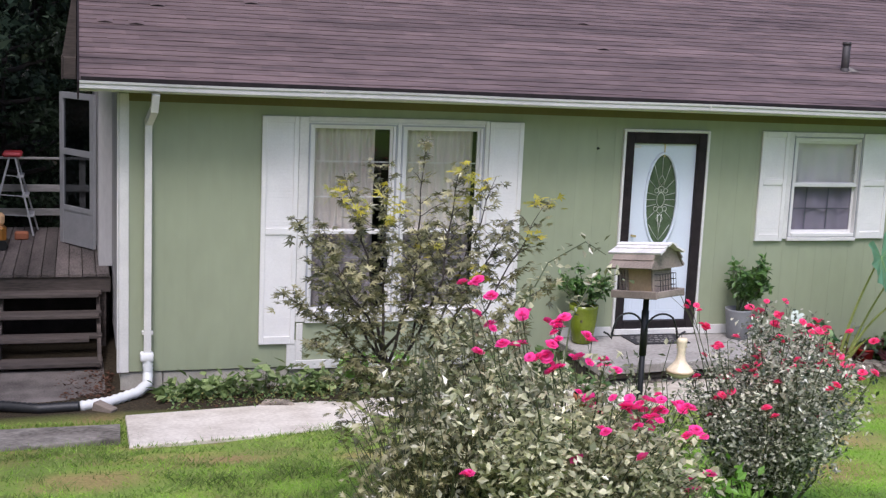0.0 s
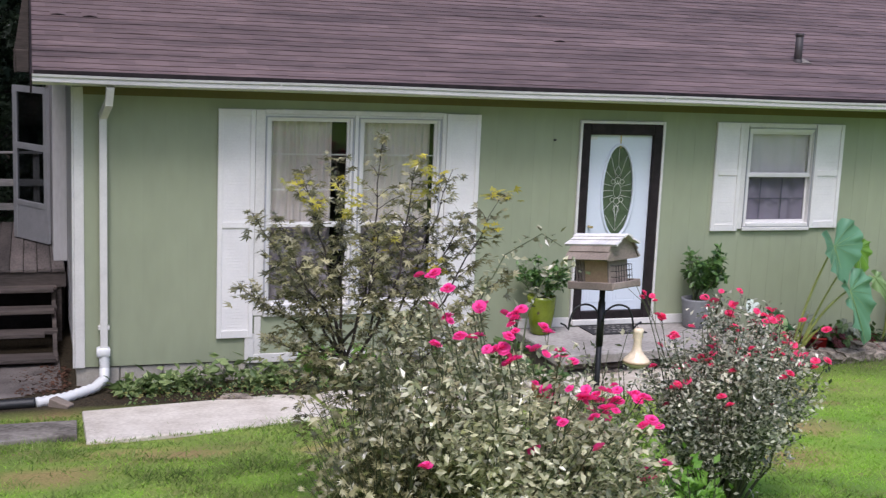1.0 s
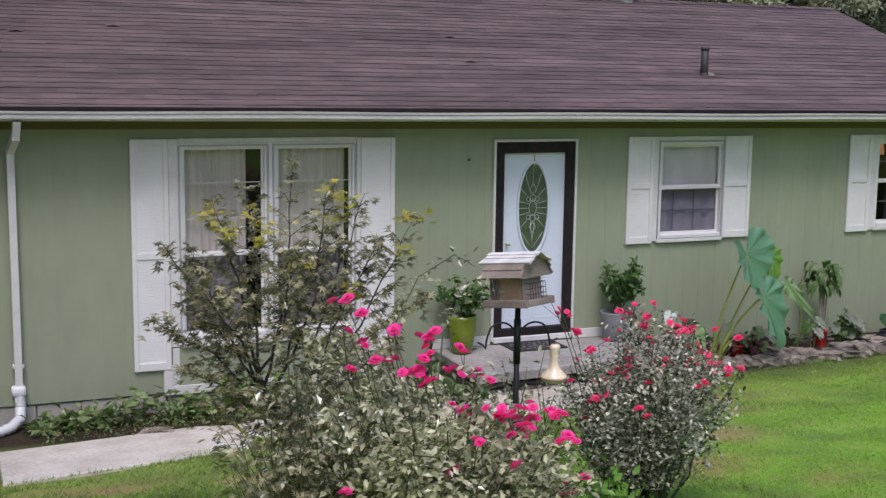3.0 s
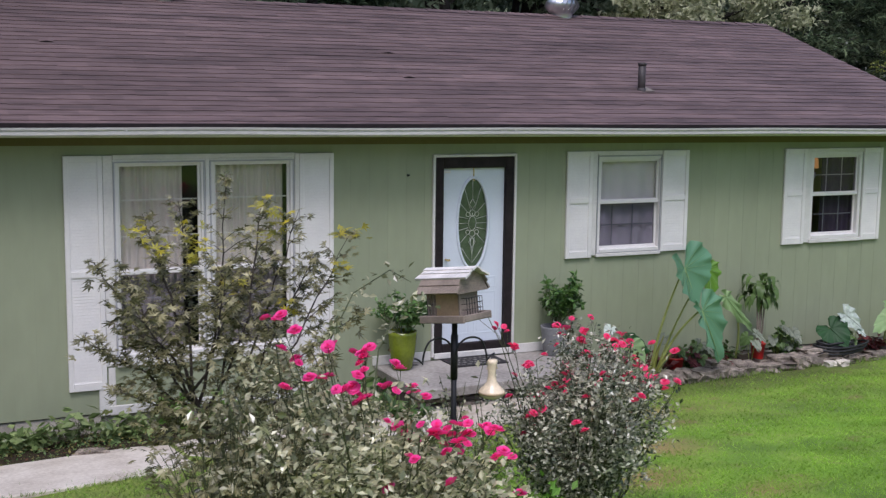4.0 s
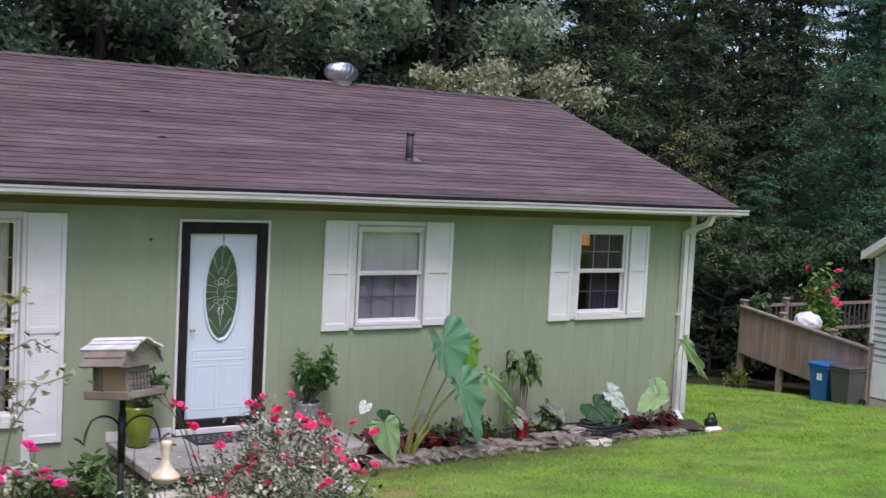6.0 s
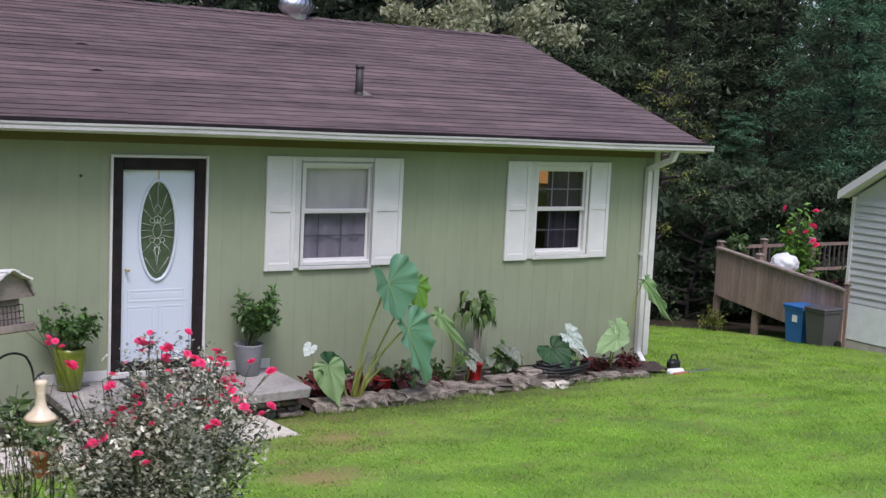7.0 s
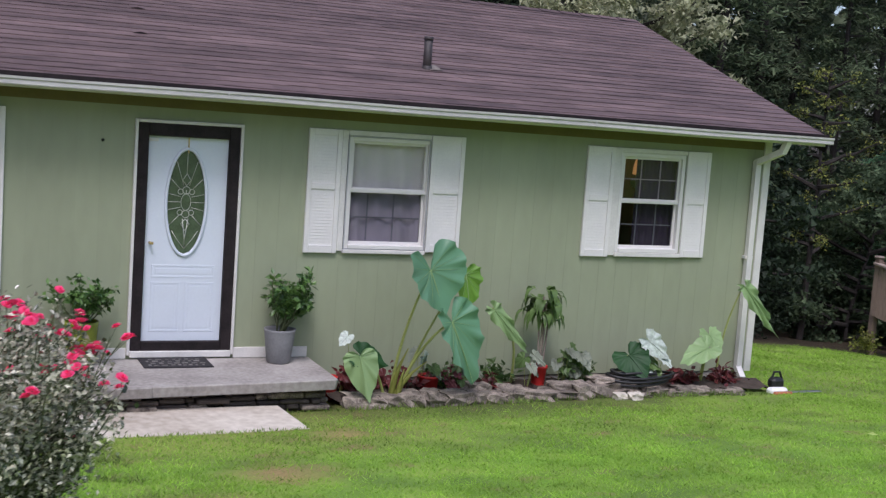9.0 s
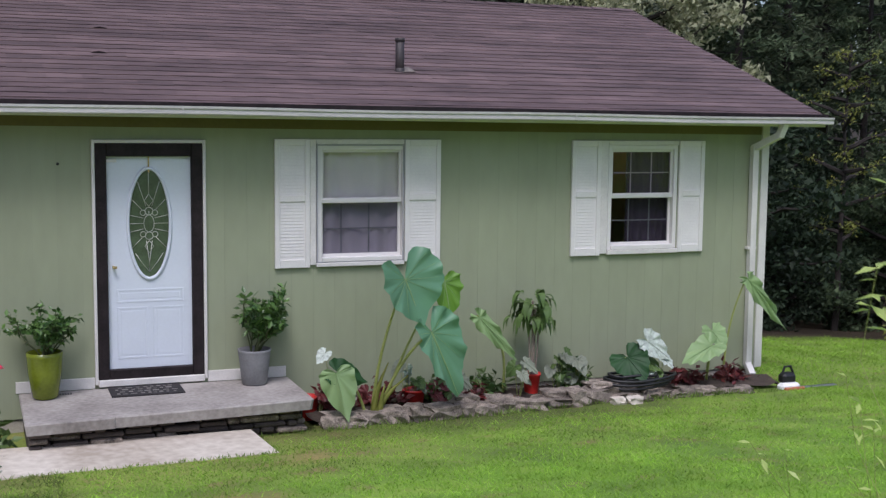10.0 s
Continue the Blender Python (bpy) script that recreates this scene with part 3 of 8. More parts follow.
n_caps = 42
for i in range(n_caps):
    w = (RX1 - RX0) / n_caps
    if cap_me is None:
        cap_me = Geo().poly([(0, -0.14, -0.032), (0, 0, 0.012), (0, 0.14, -0.032), (w * 1.02, -0.14, -0.040), (w * 1.02, 0, 0.004), (w * 1.02, 0.14, -0.040)],
                            [(0, 3, 4, 1), (1, 4, 5, 2)]).mesh("ridge_cap", M_ROOF)
    ob = hang(new("ridge_cap", cap_me), roof)
    ob.location = (RX0 + i * w, RY, RZ + 0.012)

# gutter with an open trough profile, in three lengths with seams
gutter = thing("gutter", (1, EY, 2.33), "white metal gutter along the front eave", "gutter", "", "structure")
gut = [(0.0, 0.0), (0.0, -0.068), (-0.088, -0.068), (-0.096, -0.058), (-0.094, -0.026), (-0.104, -0.014), (-0.105, 0.006), (-0.092, 0.006), (-0.092, -0.010), (-0.084, -0.024),
       (-0.086, -0.052), (-0.08, -0.061), (-0.008, -0.061), (-0.008, 0.0)]
cuts_g = [RX0 - 0.01, -3.2, 0.72, 4.4, RX1 + 0.02]


def gutter_top(x):
    return 2.415 - 0.0064 * (x - 0.74) + 0.004 * math.sin(x * 1.9)


for a, b in zip(cuts_g, cuts_g[1:]):
    g = Geo()
    n = 12
    k = len(gut)
    for i in range(n + 1):
        x = a + (b - a) * i / n
        g.v += [(x, EY + 0.01 + p, gutter_top(x) + q) for p, q in gut]
    for i in range(n):
        for j in range(k):
            p, q = i * k + j, i * k + (j + 1) % k
            g.f.append((p, q, q + k, p + k))
    g.f += [tuple(range(k)), tuple(n * k + j for j in reversed(range(k)))]
    part("gutter_length", g, M_GUTTER, gutter)
for x in cuts_g[1:-1]:
    part("seam", Geo().box(x - 0.008, x + 0.008, EY - 0.0975, EY - 0.0945, gutter_top(x) - 0.060, gutter_top(x) - 0.004), M_GUTTER, gutter)


def downspout(pts, elbow_at, label):
    ob = thing("downspout", (pts[-1][0], pts[-1][1], pts[-1][2]), label, "downspout", "downspouts", "structure")
    for a, b in zip(pts, pts[1:]):
        g = Geo()
        d = (Vector(b) - Vector(a))
        g.tube([Vector(a) - d.normalized() * 0.015, Vector(b) + d.normalized() * 0.015], 0.046, 4)
        part("pipe_length", g, M_TRIM, ob)
    for z in elbow_at:
        part("strap", Geo().box(pts[2][0] - 0.05, pts[2][0] + 0.05, -0.07, -0.004, z, z + 0.03), M_TRIM, ob)
    return ob


downspout([(-4.70, -0.40, 2.35), (-4.71, -0.34, 2.22), (-4.745, -0.05, 2.08), (-4.745, -0.05, -0.12)], (0.1,), "white square metal downspout with a bent top at the corner")
downspout([(6.79, -0.40, 2.32), (6.78, -0.34, 2.2), (6.68, -0.05, 2.06), (6.685, -0.05, -0.22), (6.65, -0.19, -0.31)], (1.0,), "white square metal downspout with a bent top and foot")

# ---- vents on the roof ----
vent = thing("vent_pipe", (3.05, 0.77, 2.78), "dark plumbing vent pipe with a worn flashing on the roof", "vent pipe")
part("pipe", Geo().tube([(3.05, 0.77, 2.74), (3.05, 0.77, 3.11)], 0.045, 14).tube([(3.05, 0.77, 3.09), (3.05, 0.77, 3.125)], 0.05, 14), M_PIPE, vent, "", True)
g = Geo()
for s in (0,):
    y0, y1 = 0.70, 0.86
    g.poly([(3.06, y0, EZ + (y0 - EY) * TZ / TY + 0.012), (3.21, y0, EZ + (y0 - EY) * TZ / TY + 0.012), (3.17, y1, EZ + (y1 - EY) * TZ / TY + 0.012), (3.06, y1, EZ + (y1 - EY) * TZ / TY + 0.012)], [(0, 1, 2, 3)])
part("flashing", g, M_OLDCONC, vent, "pale worn flashing sheet")
part("collar", Geo().lathe((3.05, 0.77, 2.79), [(0.062, -0.04), (0.06, 0.0), (0.050, 0.03), (0.046, 0.04)], 16), M_PIPE, vent, "", True)


def turbine(x):
    RZ = 3.73
    ob = thing("turbine_vent", (x, RY, RZ), "silver metal turbine vent on the roof ridge", "roof vent", "turbine vents")
    part("neck", Geo().lathe((x, RY, RZ), [(0.17, -0.08), (0.15, 0.02), (0.15, 0.10), (0.16, 0.115)], 20), M_ALU, ob, "", True)
    for i in range(18):
        a = 2 * math.pi * i / 18
        g = Geo()
        pts, k = [], 7
        for j in range(k):
            u = j / (k - 1)
            r = 0.13 + 0.115 * math.sin(math.pi * (0.12 + 0.76 * u))
            z = 0.115 + 0.22 * u
            for da in (0, 0.34):
                b = a + da + 0.5 * u
                rr = r - (0.02 if da else 0)
                pts.append((x + rr * math.cos(b), RY + rr * math.sin(b), RZ + z))
        g.poly(pts, [(2 * j, 2 * j + 1, 2 * j + 3, 2 * j + 2) for j in range(k - 1)])
        part("vane", g, M_ALU, ob, "", True)
    part("cap", Geo().lathe((x, RY, RZ + 0.33), [(0.001, 0.04), (0.08, 0.035), (0.15, 0.012), (0.155, -0.005), (0.001, -0.006)], 20), M_ALU, ob, "", True)


turbine(3.72)
turbine(-1.93)

# grey gable overhang of the rear wing over the side deck
wing = thing("rear_wing_eave", (-5.6, 5.2, 2.3), "weathered grey eave of the rear wing above the deck", "eave", "", "structure")
part("fascia", Geo().box(-5.53, RX0 - 0.03, 4.6, 4.66, 2.27, 2.55, 0.01), M_DECKX, wing)
part("side_board", Geo().box(-5.55, -5.535, 4.6, 9.0, 2.27, 2.55), M_DECKX, wing)
g = Geo().poly([(-5.54, 4.61, 2.55), (RX0 - 0.03, 4.61, 3.6), (RX0 - 0.03, 4.61, 2.55), (-5.54, 9.0, 2.55), (RX0 - 0.03, 9.0, 3.6), (RX0 - 0.03, 9.0, 2.55)],
               [(0, 2, 1), (3, 4, 5), (0, 1, 4, 3), (1, 2, 5, 4), (2, 0, 3, 5)])
part("gable_board", g, M_DECKX, wing)


# ---- shutters ----
def shutter(name, x0, x1, z0, z1, zm):
    ob = thing(name, (x0, -0.03, z0), "white painted wooden louvred shutter fixed beside the window", "shutter", "shutters")
    y0, y1 = -0.034, -0.004
    st = 0.045
    part("stile", Geo().box(x0, x0 + st, y0, y1, z0, z1, 0.003), M_SHUTTER, ob)
    part("stile", Geo().box(x1 - st, x1, y0, y1, z0, z1, 0.003), M_SHUTTER, ob)
    for a, b in ((z0, z0 + 0.075), (zm - 0.03, zm + 0.03), (z1 - 0.06, z1)):
        part("rail", Geo().box(x0 + st, x1 - st, y0 + 0.002, y1, a, b, 0.003), M_SHUTTER, ob)
    part("backing", Geo().box(x0 + st - 0.002, x1 - st + 0.002, -0.010, -0.003, z0 + 0.03, z1 - 0.03), M_SHUTTER, ob)
    pitch = 0.029
    w = x1 - x0 - 2 * st
    sl = Geo().poly([(0, -0.014, -0.015), (w, -0.014, -0.015), (w, -0.010, 0.015), (0, -0.010, 0.015), (0, -0.0185, -0.0135), (w, -0.0185, -0.0135), (w, -0.0145, 0.0165), (0, -0.0145, 0.0165)],
                    [(0, 3, 2, 1), (4, 5, 6, 7), (0, 1, 5, 4), (2, 3, 7, 6), (0, 4, 7, 3), (1, 2, 6, 5)]).mesh("slat", M_SHUTTER)
    for a, b in ((z0 + 0.075, zm - 0.03), (zm + 0.03, z1 - 0.06)):
        n = int((b - a) / pitch)
        for i in range(n):
            o = hang(new("slat", sl), ob)
            o.location = (x0 + st, -0.004, a + (i + 0.5) * (b - a) / n)
    return ob


shutter("shutter", -3.70, -3.352, -0.035, 2.172, 1.07)
shutter("shutter", -1.448, -1.090, 0.0, 2.165, 1.07)
shutter("shutter", 1.60, 1.925, 0.963, 2.14, 1.60)
shutter("shutter", 2.843, 3.20, 0.99, 2.138, 1.60)
shutter("shutter", 4.583, 4.905, 0.985, 2.133, 1.60)
shutter("shutter", 5.800, 6.096, 0.995, 2.133, 1.60)


# ---- windows ----
def sash_unit(ob, x0, x1, z0, z1, zm, grid, pane, f1=0.042, upper=None):
    """A double-hung unit: frame members, two sashes and their panes."""
    f = 0.042
    for a, b, nm in ((x0, x0 + f, "jamb"), (x1 - f1, x1, "jamb")):
        part(nm, Geo().box(a, b, -0.012, 0.09, z0, z1, 0.003), M_WHITE, ob)
    part("head", Geo().box(x0 + f, x1 - f1, -0.012, 0.09, z1 - f, z1, 0.003), M_WHITE, ob)
    part("window_sill", Geo().box(x0 + f, x1 - f1, -0.03, 0.09, z0, z0 + f, 0.004), M_WHITE, ob)
    for (a, b, y) in ((zm, z1 - f, 0.02), (z0 + f, zm + 0.0, 0.045)):
        g = Geo()
        r = 0.024
        g.box(x0 + f, x0 + f + r, y, y + 0.025, a, b).box(x1 - f1 - r, x1 - f1, y, y + 0.025, a, b)
        g.box(x0 + f + r, x1 - f1 - r, y, y + 0.025, b - r, b).box(x0 + f + r, x1 - f1 - r, y, y + 0.025, a, a + r * 1.2)
        sash = part("sash", g, M_WHITE, ob)
        pn = part("pane", Geo().box(x0 + f + r, x1 - f1 - r, y + 0.010, y + 0.014, a + r, b - r), pane if y > 0.03 else (upper or G_PANE), sash)
        pn.visible_shadow = False
        ny, nz = grid
        bar = M_WHITE if y < 0.03 or ny == 1 else M_GRILLE
        for i in range(1, ny):
            x = x0 + f + (x1 - x0 - f - f1) * i / ny
            part("muntin", Geo().box(x - 0.006, x + 0.006, y + 0.015, y + 0.022, a + r, b - r), bar, sash)
        for i in range(1, nz):
            z = a + (b - a) * i / nz
            part("muntin", Geo().box(x0 + f + r, x1 - f1 - r, y + 0.015, y + 0.022, z - 0.006, z + 0.006), bar, sash)
    part("meeting_rail", Geo().box(x0 + f, x1 - f1, 0.005, 0.03, zm - 0.018, zm + 0.018, 0.003), M_WHITE, ob)


def curtain(x0, x1, y, z0, z1, folds, material, name="curtain", label="cream sheer curtain hanging behind the window"):
    n = folds * 6
    pts, fc = [], []
    for i in range(n + 1):
        x = x0 + (x1 - x0) * i / n
        w = 0.022 * math.sin(i * 2 * math.pi / 6) + 0.008 * math.sin(i * 1.3)
        pts += [(x, y + w, z0), (x, y + w * 0.6, z1)]
    fc = [(2 * i, 2 * i + 2, 2 * i + 3, 2 * i + 1) for i in range(n)]
    return solo(name, Geo().poly(pts, fc), material, label, "curtain", "", "", True)


win1 = thing("window_1", (-2.36, 0, 0.24), "white twin double-hung window with cream curtains behind", "window", "", "structure")
sash_unit(win1, -3.255, -2.385, 0.24, 2.13, 1.06, (1, 3), G_SCREEN)
sash_unit(win1, -2.345, -1.495, 0.24, 2.13, 1.06, (1, 3), G_SCREEN)
part("mullion", Geo().box(-2.383, -2.347, -0.018, 0.09, 0.24, 2.13, 0.003), M_WHITE, win1)
for a, b, c, d in ((-3.348, -3.257, 0.18, 2.17), (-1.493, -1.450, 0.18, 2.17)):
    if b - a > 0.01:
        part("casing", Geo().box(a, b, -0.024, 0.0, c, d, 0.004), M_TRIM, win1)
part("casing", Geo().box(-3.255, -1.495, -0.024, -0.001, 2.132, 2.175, 0.004), M_TRIM, win1)
part("casing", Geo().box(-3.255, -1.495, -0.045, -0.001, 0.17, 0.238, 0.004), M_TRIM, win1)
for x0_, x1_ in ((-3.255, -2.385), (-2.345, -1.495)):
    for a, b, c, d in ((x0_ + 0.002, x0_ + 0.018, 0.262, 2.112), (x1_ - 0.018, x1_ - 0.002, 0.262, 2.112), (x0_ + 0.018, x1_ - 0.018, 2.098, 2.112), (x0_ + 0.018, x1_ - 0.018, 0.262, 0.276)):
        part("storm_frame", Geo().box(a, b, -0.020, -0.0125, c, d, 0.002), M_GRILLE, win1, "thin grey metal storm window frame")
curtain(-3.24, -2.58, 0.112, 0.25, 2.12, 9, M_CURTAIN)
curtain(-2.33, -1.58, 0.112, 0.25, 2.12, 10, M_CURTAIN)
# framed panel under the twin window
apron = thing("apron_panel", (-2.36, 0, -0.29), "green panel in a white timber border under the window", "panel", "", "structure")
part("panel", Geo().box(-3.33, -1.40, -0.008, -0.001, -0.2, 0.168), M_SIDING, apron)
part("border", Geo().box(-3.425, -3.335, -0.026, -0.001, -0.29, 0.0, 0.004), M_TRIM, apron)
part("border", Geo().box(-3.335, -3.27, -0.020, -0.009, -0.20, 0.168, 0.004), M_TRIM, apron)
part("border", Geo().box(-1.46, -1.37, -0.026, -0.001, -0.29, 0.0, 0.004), M_TRIM, apron)
part("border", Geo().box(-3.335, -1.46, -0.03, -0.009, -0.29, -0.202, 0.004), M_TRIM, apron)

win2 = thing("window_2", (2.4, 0, 1.0), "white double-hung window with a lowered grey shade", "window", "", "structure")
sash_unit(win2, 2.0, 2.836, 1.005, 2.085, 1.57, (1, 1), G_SCREEN, 0.016)
for a, b, c, d in ((1.992, 2.003, 1.0, 2.10), (2.002, 2.83, 2.078, 2.09), (2.002, 2.83, 1.003, 1.014), (2.824, 2.834, 1.0, 2.10)):
    part("storm_frame", Geo().box(a, b, -0.030, -0.014, c, d, 0.002), M_GRILLE, win2, "thin grey metal storm window frame")
for a, b, c, d in ((1.928, 1.988, 0.985, 2.14),):
    part("casing", Geo().box(a, b, -0.024, -0.001, c, d, 0.004), M_TRIM, win2)
part("casing", Geo().box(1.988, 2.838, -0.024, -0.001, 2.092, 2.14, 0.004), M_TRIM, win2)
part("casing", Geo().box(1.988, 2.838, -0.040, -0.001, 0.965, 1.001, 0.004), M_TRIM, win2)
curtain(2.0, 2.84, 0.098, 1.02, 2.06, 4, M_GREYCURT, "fabric_blind", "pale grey fabric shade behind the window")
for x in (2.25, 2.52):
    part("grille_bar", Geo().box(x - 0.007, x + 0.007, 0.074, 0.077, 1.04, 1.57), M_GRILLE, win2)
part("grille_bar", Geo().box(2.04, 2.80, 0.074, 0.077, 1.30, 1.315), M_GRILLE, win2)

win3 = thing("window_3", (5.36, 0, 1.0), "white double-hung window with grid panes and a dim room behind", "window", "", "structure")
sash_unit(win3, 4.995, 5.787, 1.035, 2.085, 1.575, (3, 2), G_SCREEN, 0.042, G_DIM)
for a, b, c, d in ((4.907, 4.988, 1.0, 2.133),):
    part("casing", Geo().box(a, b, -0.024, -0.001, c, d, 0.004), M_TRIM, win3)
part("casing", Geo().box(4.988, 5.797, -0.024, -0.001, 2.087, 2.133, 0.004), M_TRIM, win3)
part("casing", Geo().box(4.988, 5.797, -0.040, -0.001, 0.990, 1.032, 0.004), M_TRIM, win3)
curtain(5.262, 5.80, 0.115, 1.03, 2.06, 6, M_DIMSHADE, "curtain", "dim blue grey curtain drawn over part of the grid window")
solo("partition", Geo().box(4.2, 6.70, 1.50, 1.58, -0.049, 2.355), M_BROWNROOM, "brown panelled wall in the dim room", "wall", "", "structure")
lamp = thing("hanging_lamp", (5.98, 1.15, 1.80), "amber shaded lamp with a white bowl hanging in the room", "lamp")
part("shade", Geo().lathe((5.98, 1.15, 1.80), [(0.115, 0.0), (0.105, 0.10), (0.08, 0.20), (0.03, 0.22)], 20), M_LAMPSHADE, lamp, "glowing amber shade", True)
part("bowl", Geo().lathe((5.88, 1.05, 1.64), [(0.02, 0.0), (0.07, 0.02), (0.10, 0.07), (0.09, 0.11), (0.01, 0.12)], 18), M_CLOTH, lamp, "white glass bowl", True)
part("cord", Geo().tube([(5.98, 1.15, 2.02), (5.98, 1.15, 2.355)], 0.006, 6), M_IRON, lamp)
part("arm", Geo().tube([(5.98, 1.15, 1.82), (5.90, 1.06, 1.75)], 0.006, 6), M_IRON, lamp)

# ---- front door ----
door = thing("door_1", (0.49, 0, 0.0), "white panelled front door with an oval leaded glass in a dark brown surround", "door", "", "structure")
for a, b, c, d in ((0.0, 0.028, -0.01, 2.13), (0.952, 0.98, -0.01, 2.13)):
    part("outer_casing", Geo().box(a, b, -0.034, -0.001, c, d, 0.004), M_TRIM, door)
part("outer_casing", Geo().box(0.028, 0.952, -0.034, -0.001, 2.102, 2.13, 0.004), M_TRIM, door)
part("threshold", Geo().box(0.028, 0.952, -0.05, 0.12, -0.03, 0.03, 0.006), M_TRIM, door)
for a, b, c, d in ((0.03, 0.125, 0.03, 2.10), (0.852, 0.95, 0.03, 2.10), (0.125, 0.852, 1.985, 2.10), (0.125, 0.852, 0.03, 0.115)):
    part("storm_frame", Geo().box(a, b, -0.028, 0.02, c, d, 0.006), M_STORM, door)
# slab with an oval hole
DX0, DX1, DZ0, DZ1 = 0.125, 0.852, 0.115, 1.985
OX, OZ, OA, OB = 0.487, 1.395, 0.172, 0.475


def oval_slab():
    ang = sorted([2 * math.pi * i / 56 for i in range(56)] + [math.atan2(z - OZ, x - OX) % (2 * math.pi) for x in (DX0, DX1) for z in (DZ0, DZ1)])
    inner, outer = [], []
    for a in ang:
        c, s = math.cos(a), math.sin(a)
        r = 1 / math.sqrt((c / OA) ** 2 + (s / OB) ** 2)
        inner.append((OX + r * c, OZ + r * s))
        q = min(((DX1 if c > 0 else DX0) - OX) / c if abs(c) > 1e-6 else 99, ((DZ1 if s > 0 else DZ0) - OZ) / s if abs(s) > 1e-6 else 99)
        outer.append((OX + q * c, OZ + q * s))
    n = len(ang)
    pts = [(x, 0.022, z) for x, z in inner] + [(x, 0.022, z) for x, z in outer] + [(x, 0.062, z) for x, z in inner] + [(x, 0.062, z) for x, z in outer]
    fc = []
    for i in range(n):
        j = (i + 1) % n
        fc += [(i, j, n + j, n + i), (2 * n + i, 3 * n + i, 3 * n + j, 2 * n + j), (i, 2 * n + i, 2 * n + j, j), (n + i, n + j, 3 * n + j, 3 * n + i)]
    return Geo().poly(pts, fc)


leaf = part("door_leaf", oval_slab(), M_DOOR, door)
ring = [(OX + (OA + 0.012) * math.cos(2 * math.pi * i / 60), 0.018, OZ + (OB + 0.012) * math.sin(2 * math.pi * i / 60)) for i in range(61)]
part("oval_moulding", Geo().tube(ring, 0.016, 8, False), M_DOOR, leaf, "white oval moulding", True)
gl = [(OX + OA * math.cos(2 * math.pi * i / 60), OZ + OB * math.sin(2 * math.pi * i / 60)) for i in range(60)]
ov = part("oval_glass", Geo().poly([(x, 0.036, z) for x, z in gl] + [(x, 0.041, z) for x, z in gl], [tuple(range(60)), tuple(reversed(range(60, 120)))] + [(i, 60 + i, 60 + (i + 1) % 60, (i + 1) % 60) for i in range(60)]), G_DARK, leaf, "dark green leaded glass")
g = Geo()


def came(pts, r=0.0038):
    g.tube([(OX + x * OA, 0.033, OZ + z * OB) for x, z in pts], r, 5)


def loop(cx, cz, rx, rz, n=14):
    return [(cx + rx * math.cos(2 * math.pi * i / n), cz + rz * math.sin(2 * math.pi * i / n)) for i in range(n + 1)]


came(loop(0, 0, 0.26, 0.16))
came(loop(0, 0.23, 0.20, 0.07))
came(loop(0, -0.23, 0.20, 0.07))
for s in (-1, 1):
    came(loop(s * 0.30, 0.20, 0.14, 0.05))
    came(loop(s * 0.30, -0.20, 0.14, 0.05))
    for z0, z1 in ((0.10, 0.16), (0.0, 0.0), (-0.10, -0.16)):
        came([(s * 0.28, z0), (s * 0.98, z1)])
    came([(s * 0.35, 0.26), (s * 0.85, 0.45)])
    came([(s * 0.35, -0.26), (s * 0.85, -0.45)])
    came([(s * 0.15, 0.32), (s * 0.55, 0.78)])
    came([(s * 0.15, -0.32), (s * 0.0, -0.72), (s * 0.0, -0.9)])
    came([(0, -0.9), (s * 0.4, -0.72), (s * 0.7, -0.55)])
    came([(0, 0.32), (s * 0.22, 0.42), (0, 0.55)])
    came([(0, -0.32), (s * 0.22, -0.42), (0, -0.55)])
came([(0, 0.55), (0, 0.96)])
came([(0, 0.16), (0, 0.23)])
part("leading", g, M_CAME, ov, "pale lead cames in a starburst pattern", True)
for x0, x1, z0, z1 in ((0.20, 0.465, 0.20, 0.66), (0.51, 0.777, 0.20, 0.66), (0.20, 0.777, 0.70, 0.82)):
    g2 = Geo()
    rim = 0.018
    for a, b, c, d in ((x0, x1, z0, z0 + rim), (x0, x1, z1 - rim, z1), (x0, x0 + rim, z0 + rim, z1 - rim), (x1 - rim, x1, z0 + rim, z1 - rim)):
        g2.box(a, b, 0.0195, 0.0225, c, d, 0.0025)
    g2.box(x0 + 0.035, x1 - 0.035, 0.0202, 0.0225, z0 + 0.035, z1 - 0.035, 0.004)
    part("raised_panel", g2, M_DOOR, leaf)
part("closer_plate", Geo().box(0.13, 0.215, 0.008, 0.021, 1.935, 1.965, 0.003), M_WHITE, door)
part("wreath_hook", Geo().tube([(0.487, 0.02, 1.985), (0.487, 0.012, 1.95), (0.487, 0.012, 1.86), (0.487, 0.005, 1.845)], 0.006, 6), M_BRASS, door, "thin brass wreath hanger")
part("handle", Geo().tube([(0.175, 0.02, 1.02), (0.175, -0.03, 1.02), (0.20, -0.035, 1.02)], 0.012, 8), M_BRASS, door)
# white base board on the stoop at both sides of the door
for a, b in ((-0.66, -0.002), (0.982, 1.70)):
    solo("baseboard", Geo().box(a, b, -0.016, -0.001, -0.045, 0.055, 0.003), M_TRIM, "white painted base board above the stoop", "baseboard", "", "structure")
hook = solo("wall_hook", Geo().tube([(-0.274, 0.0, 1.923), (-0.274, -0.025, 1.923), (-0.268, -0.032, 1.930)], 0.007, 8).tube([(-0.274, -0.002, 1.923), (-0.274, -0.005, 1.923)], 0.013, 10), M_IRON, "small black hook on the green wall", "hook")

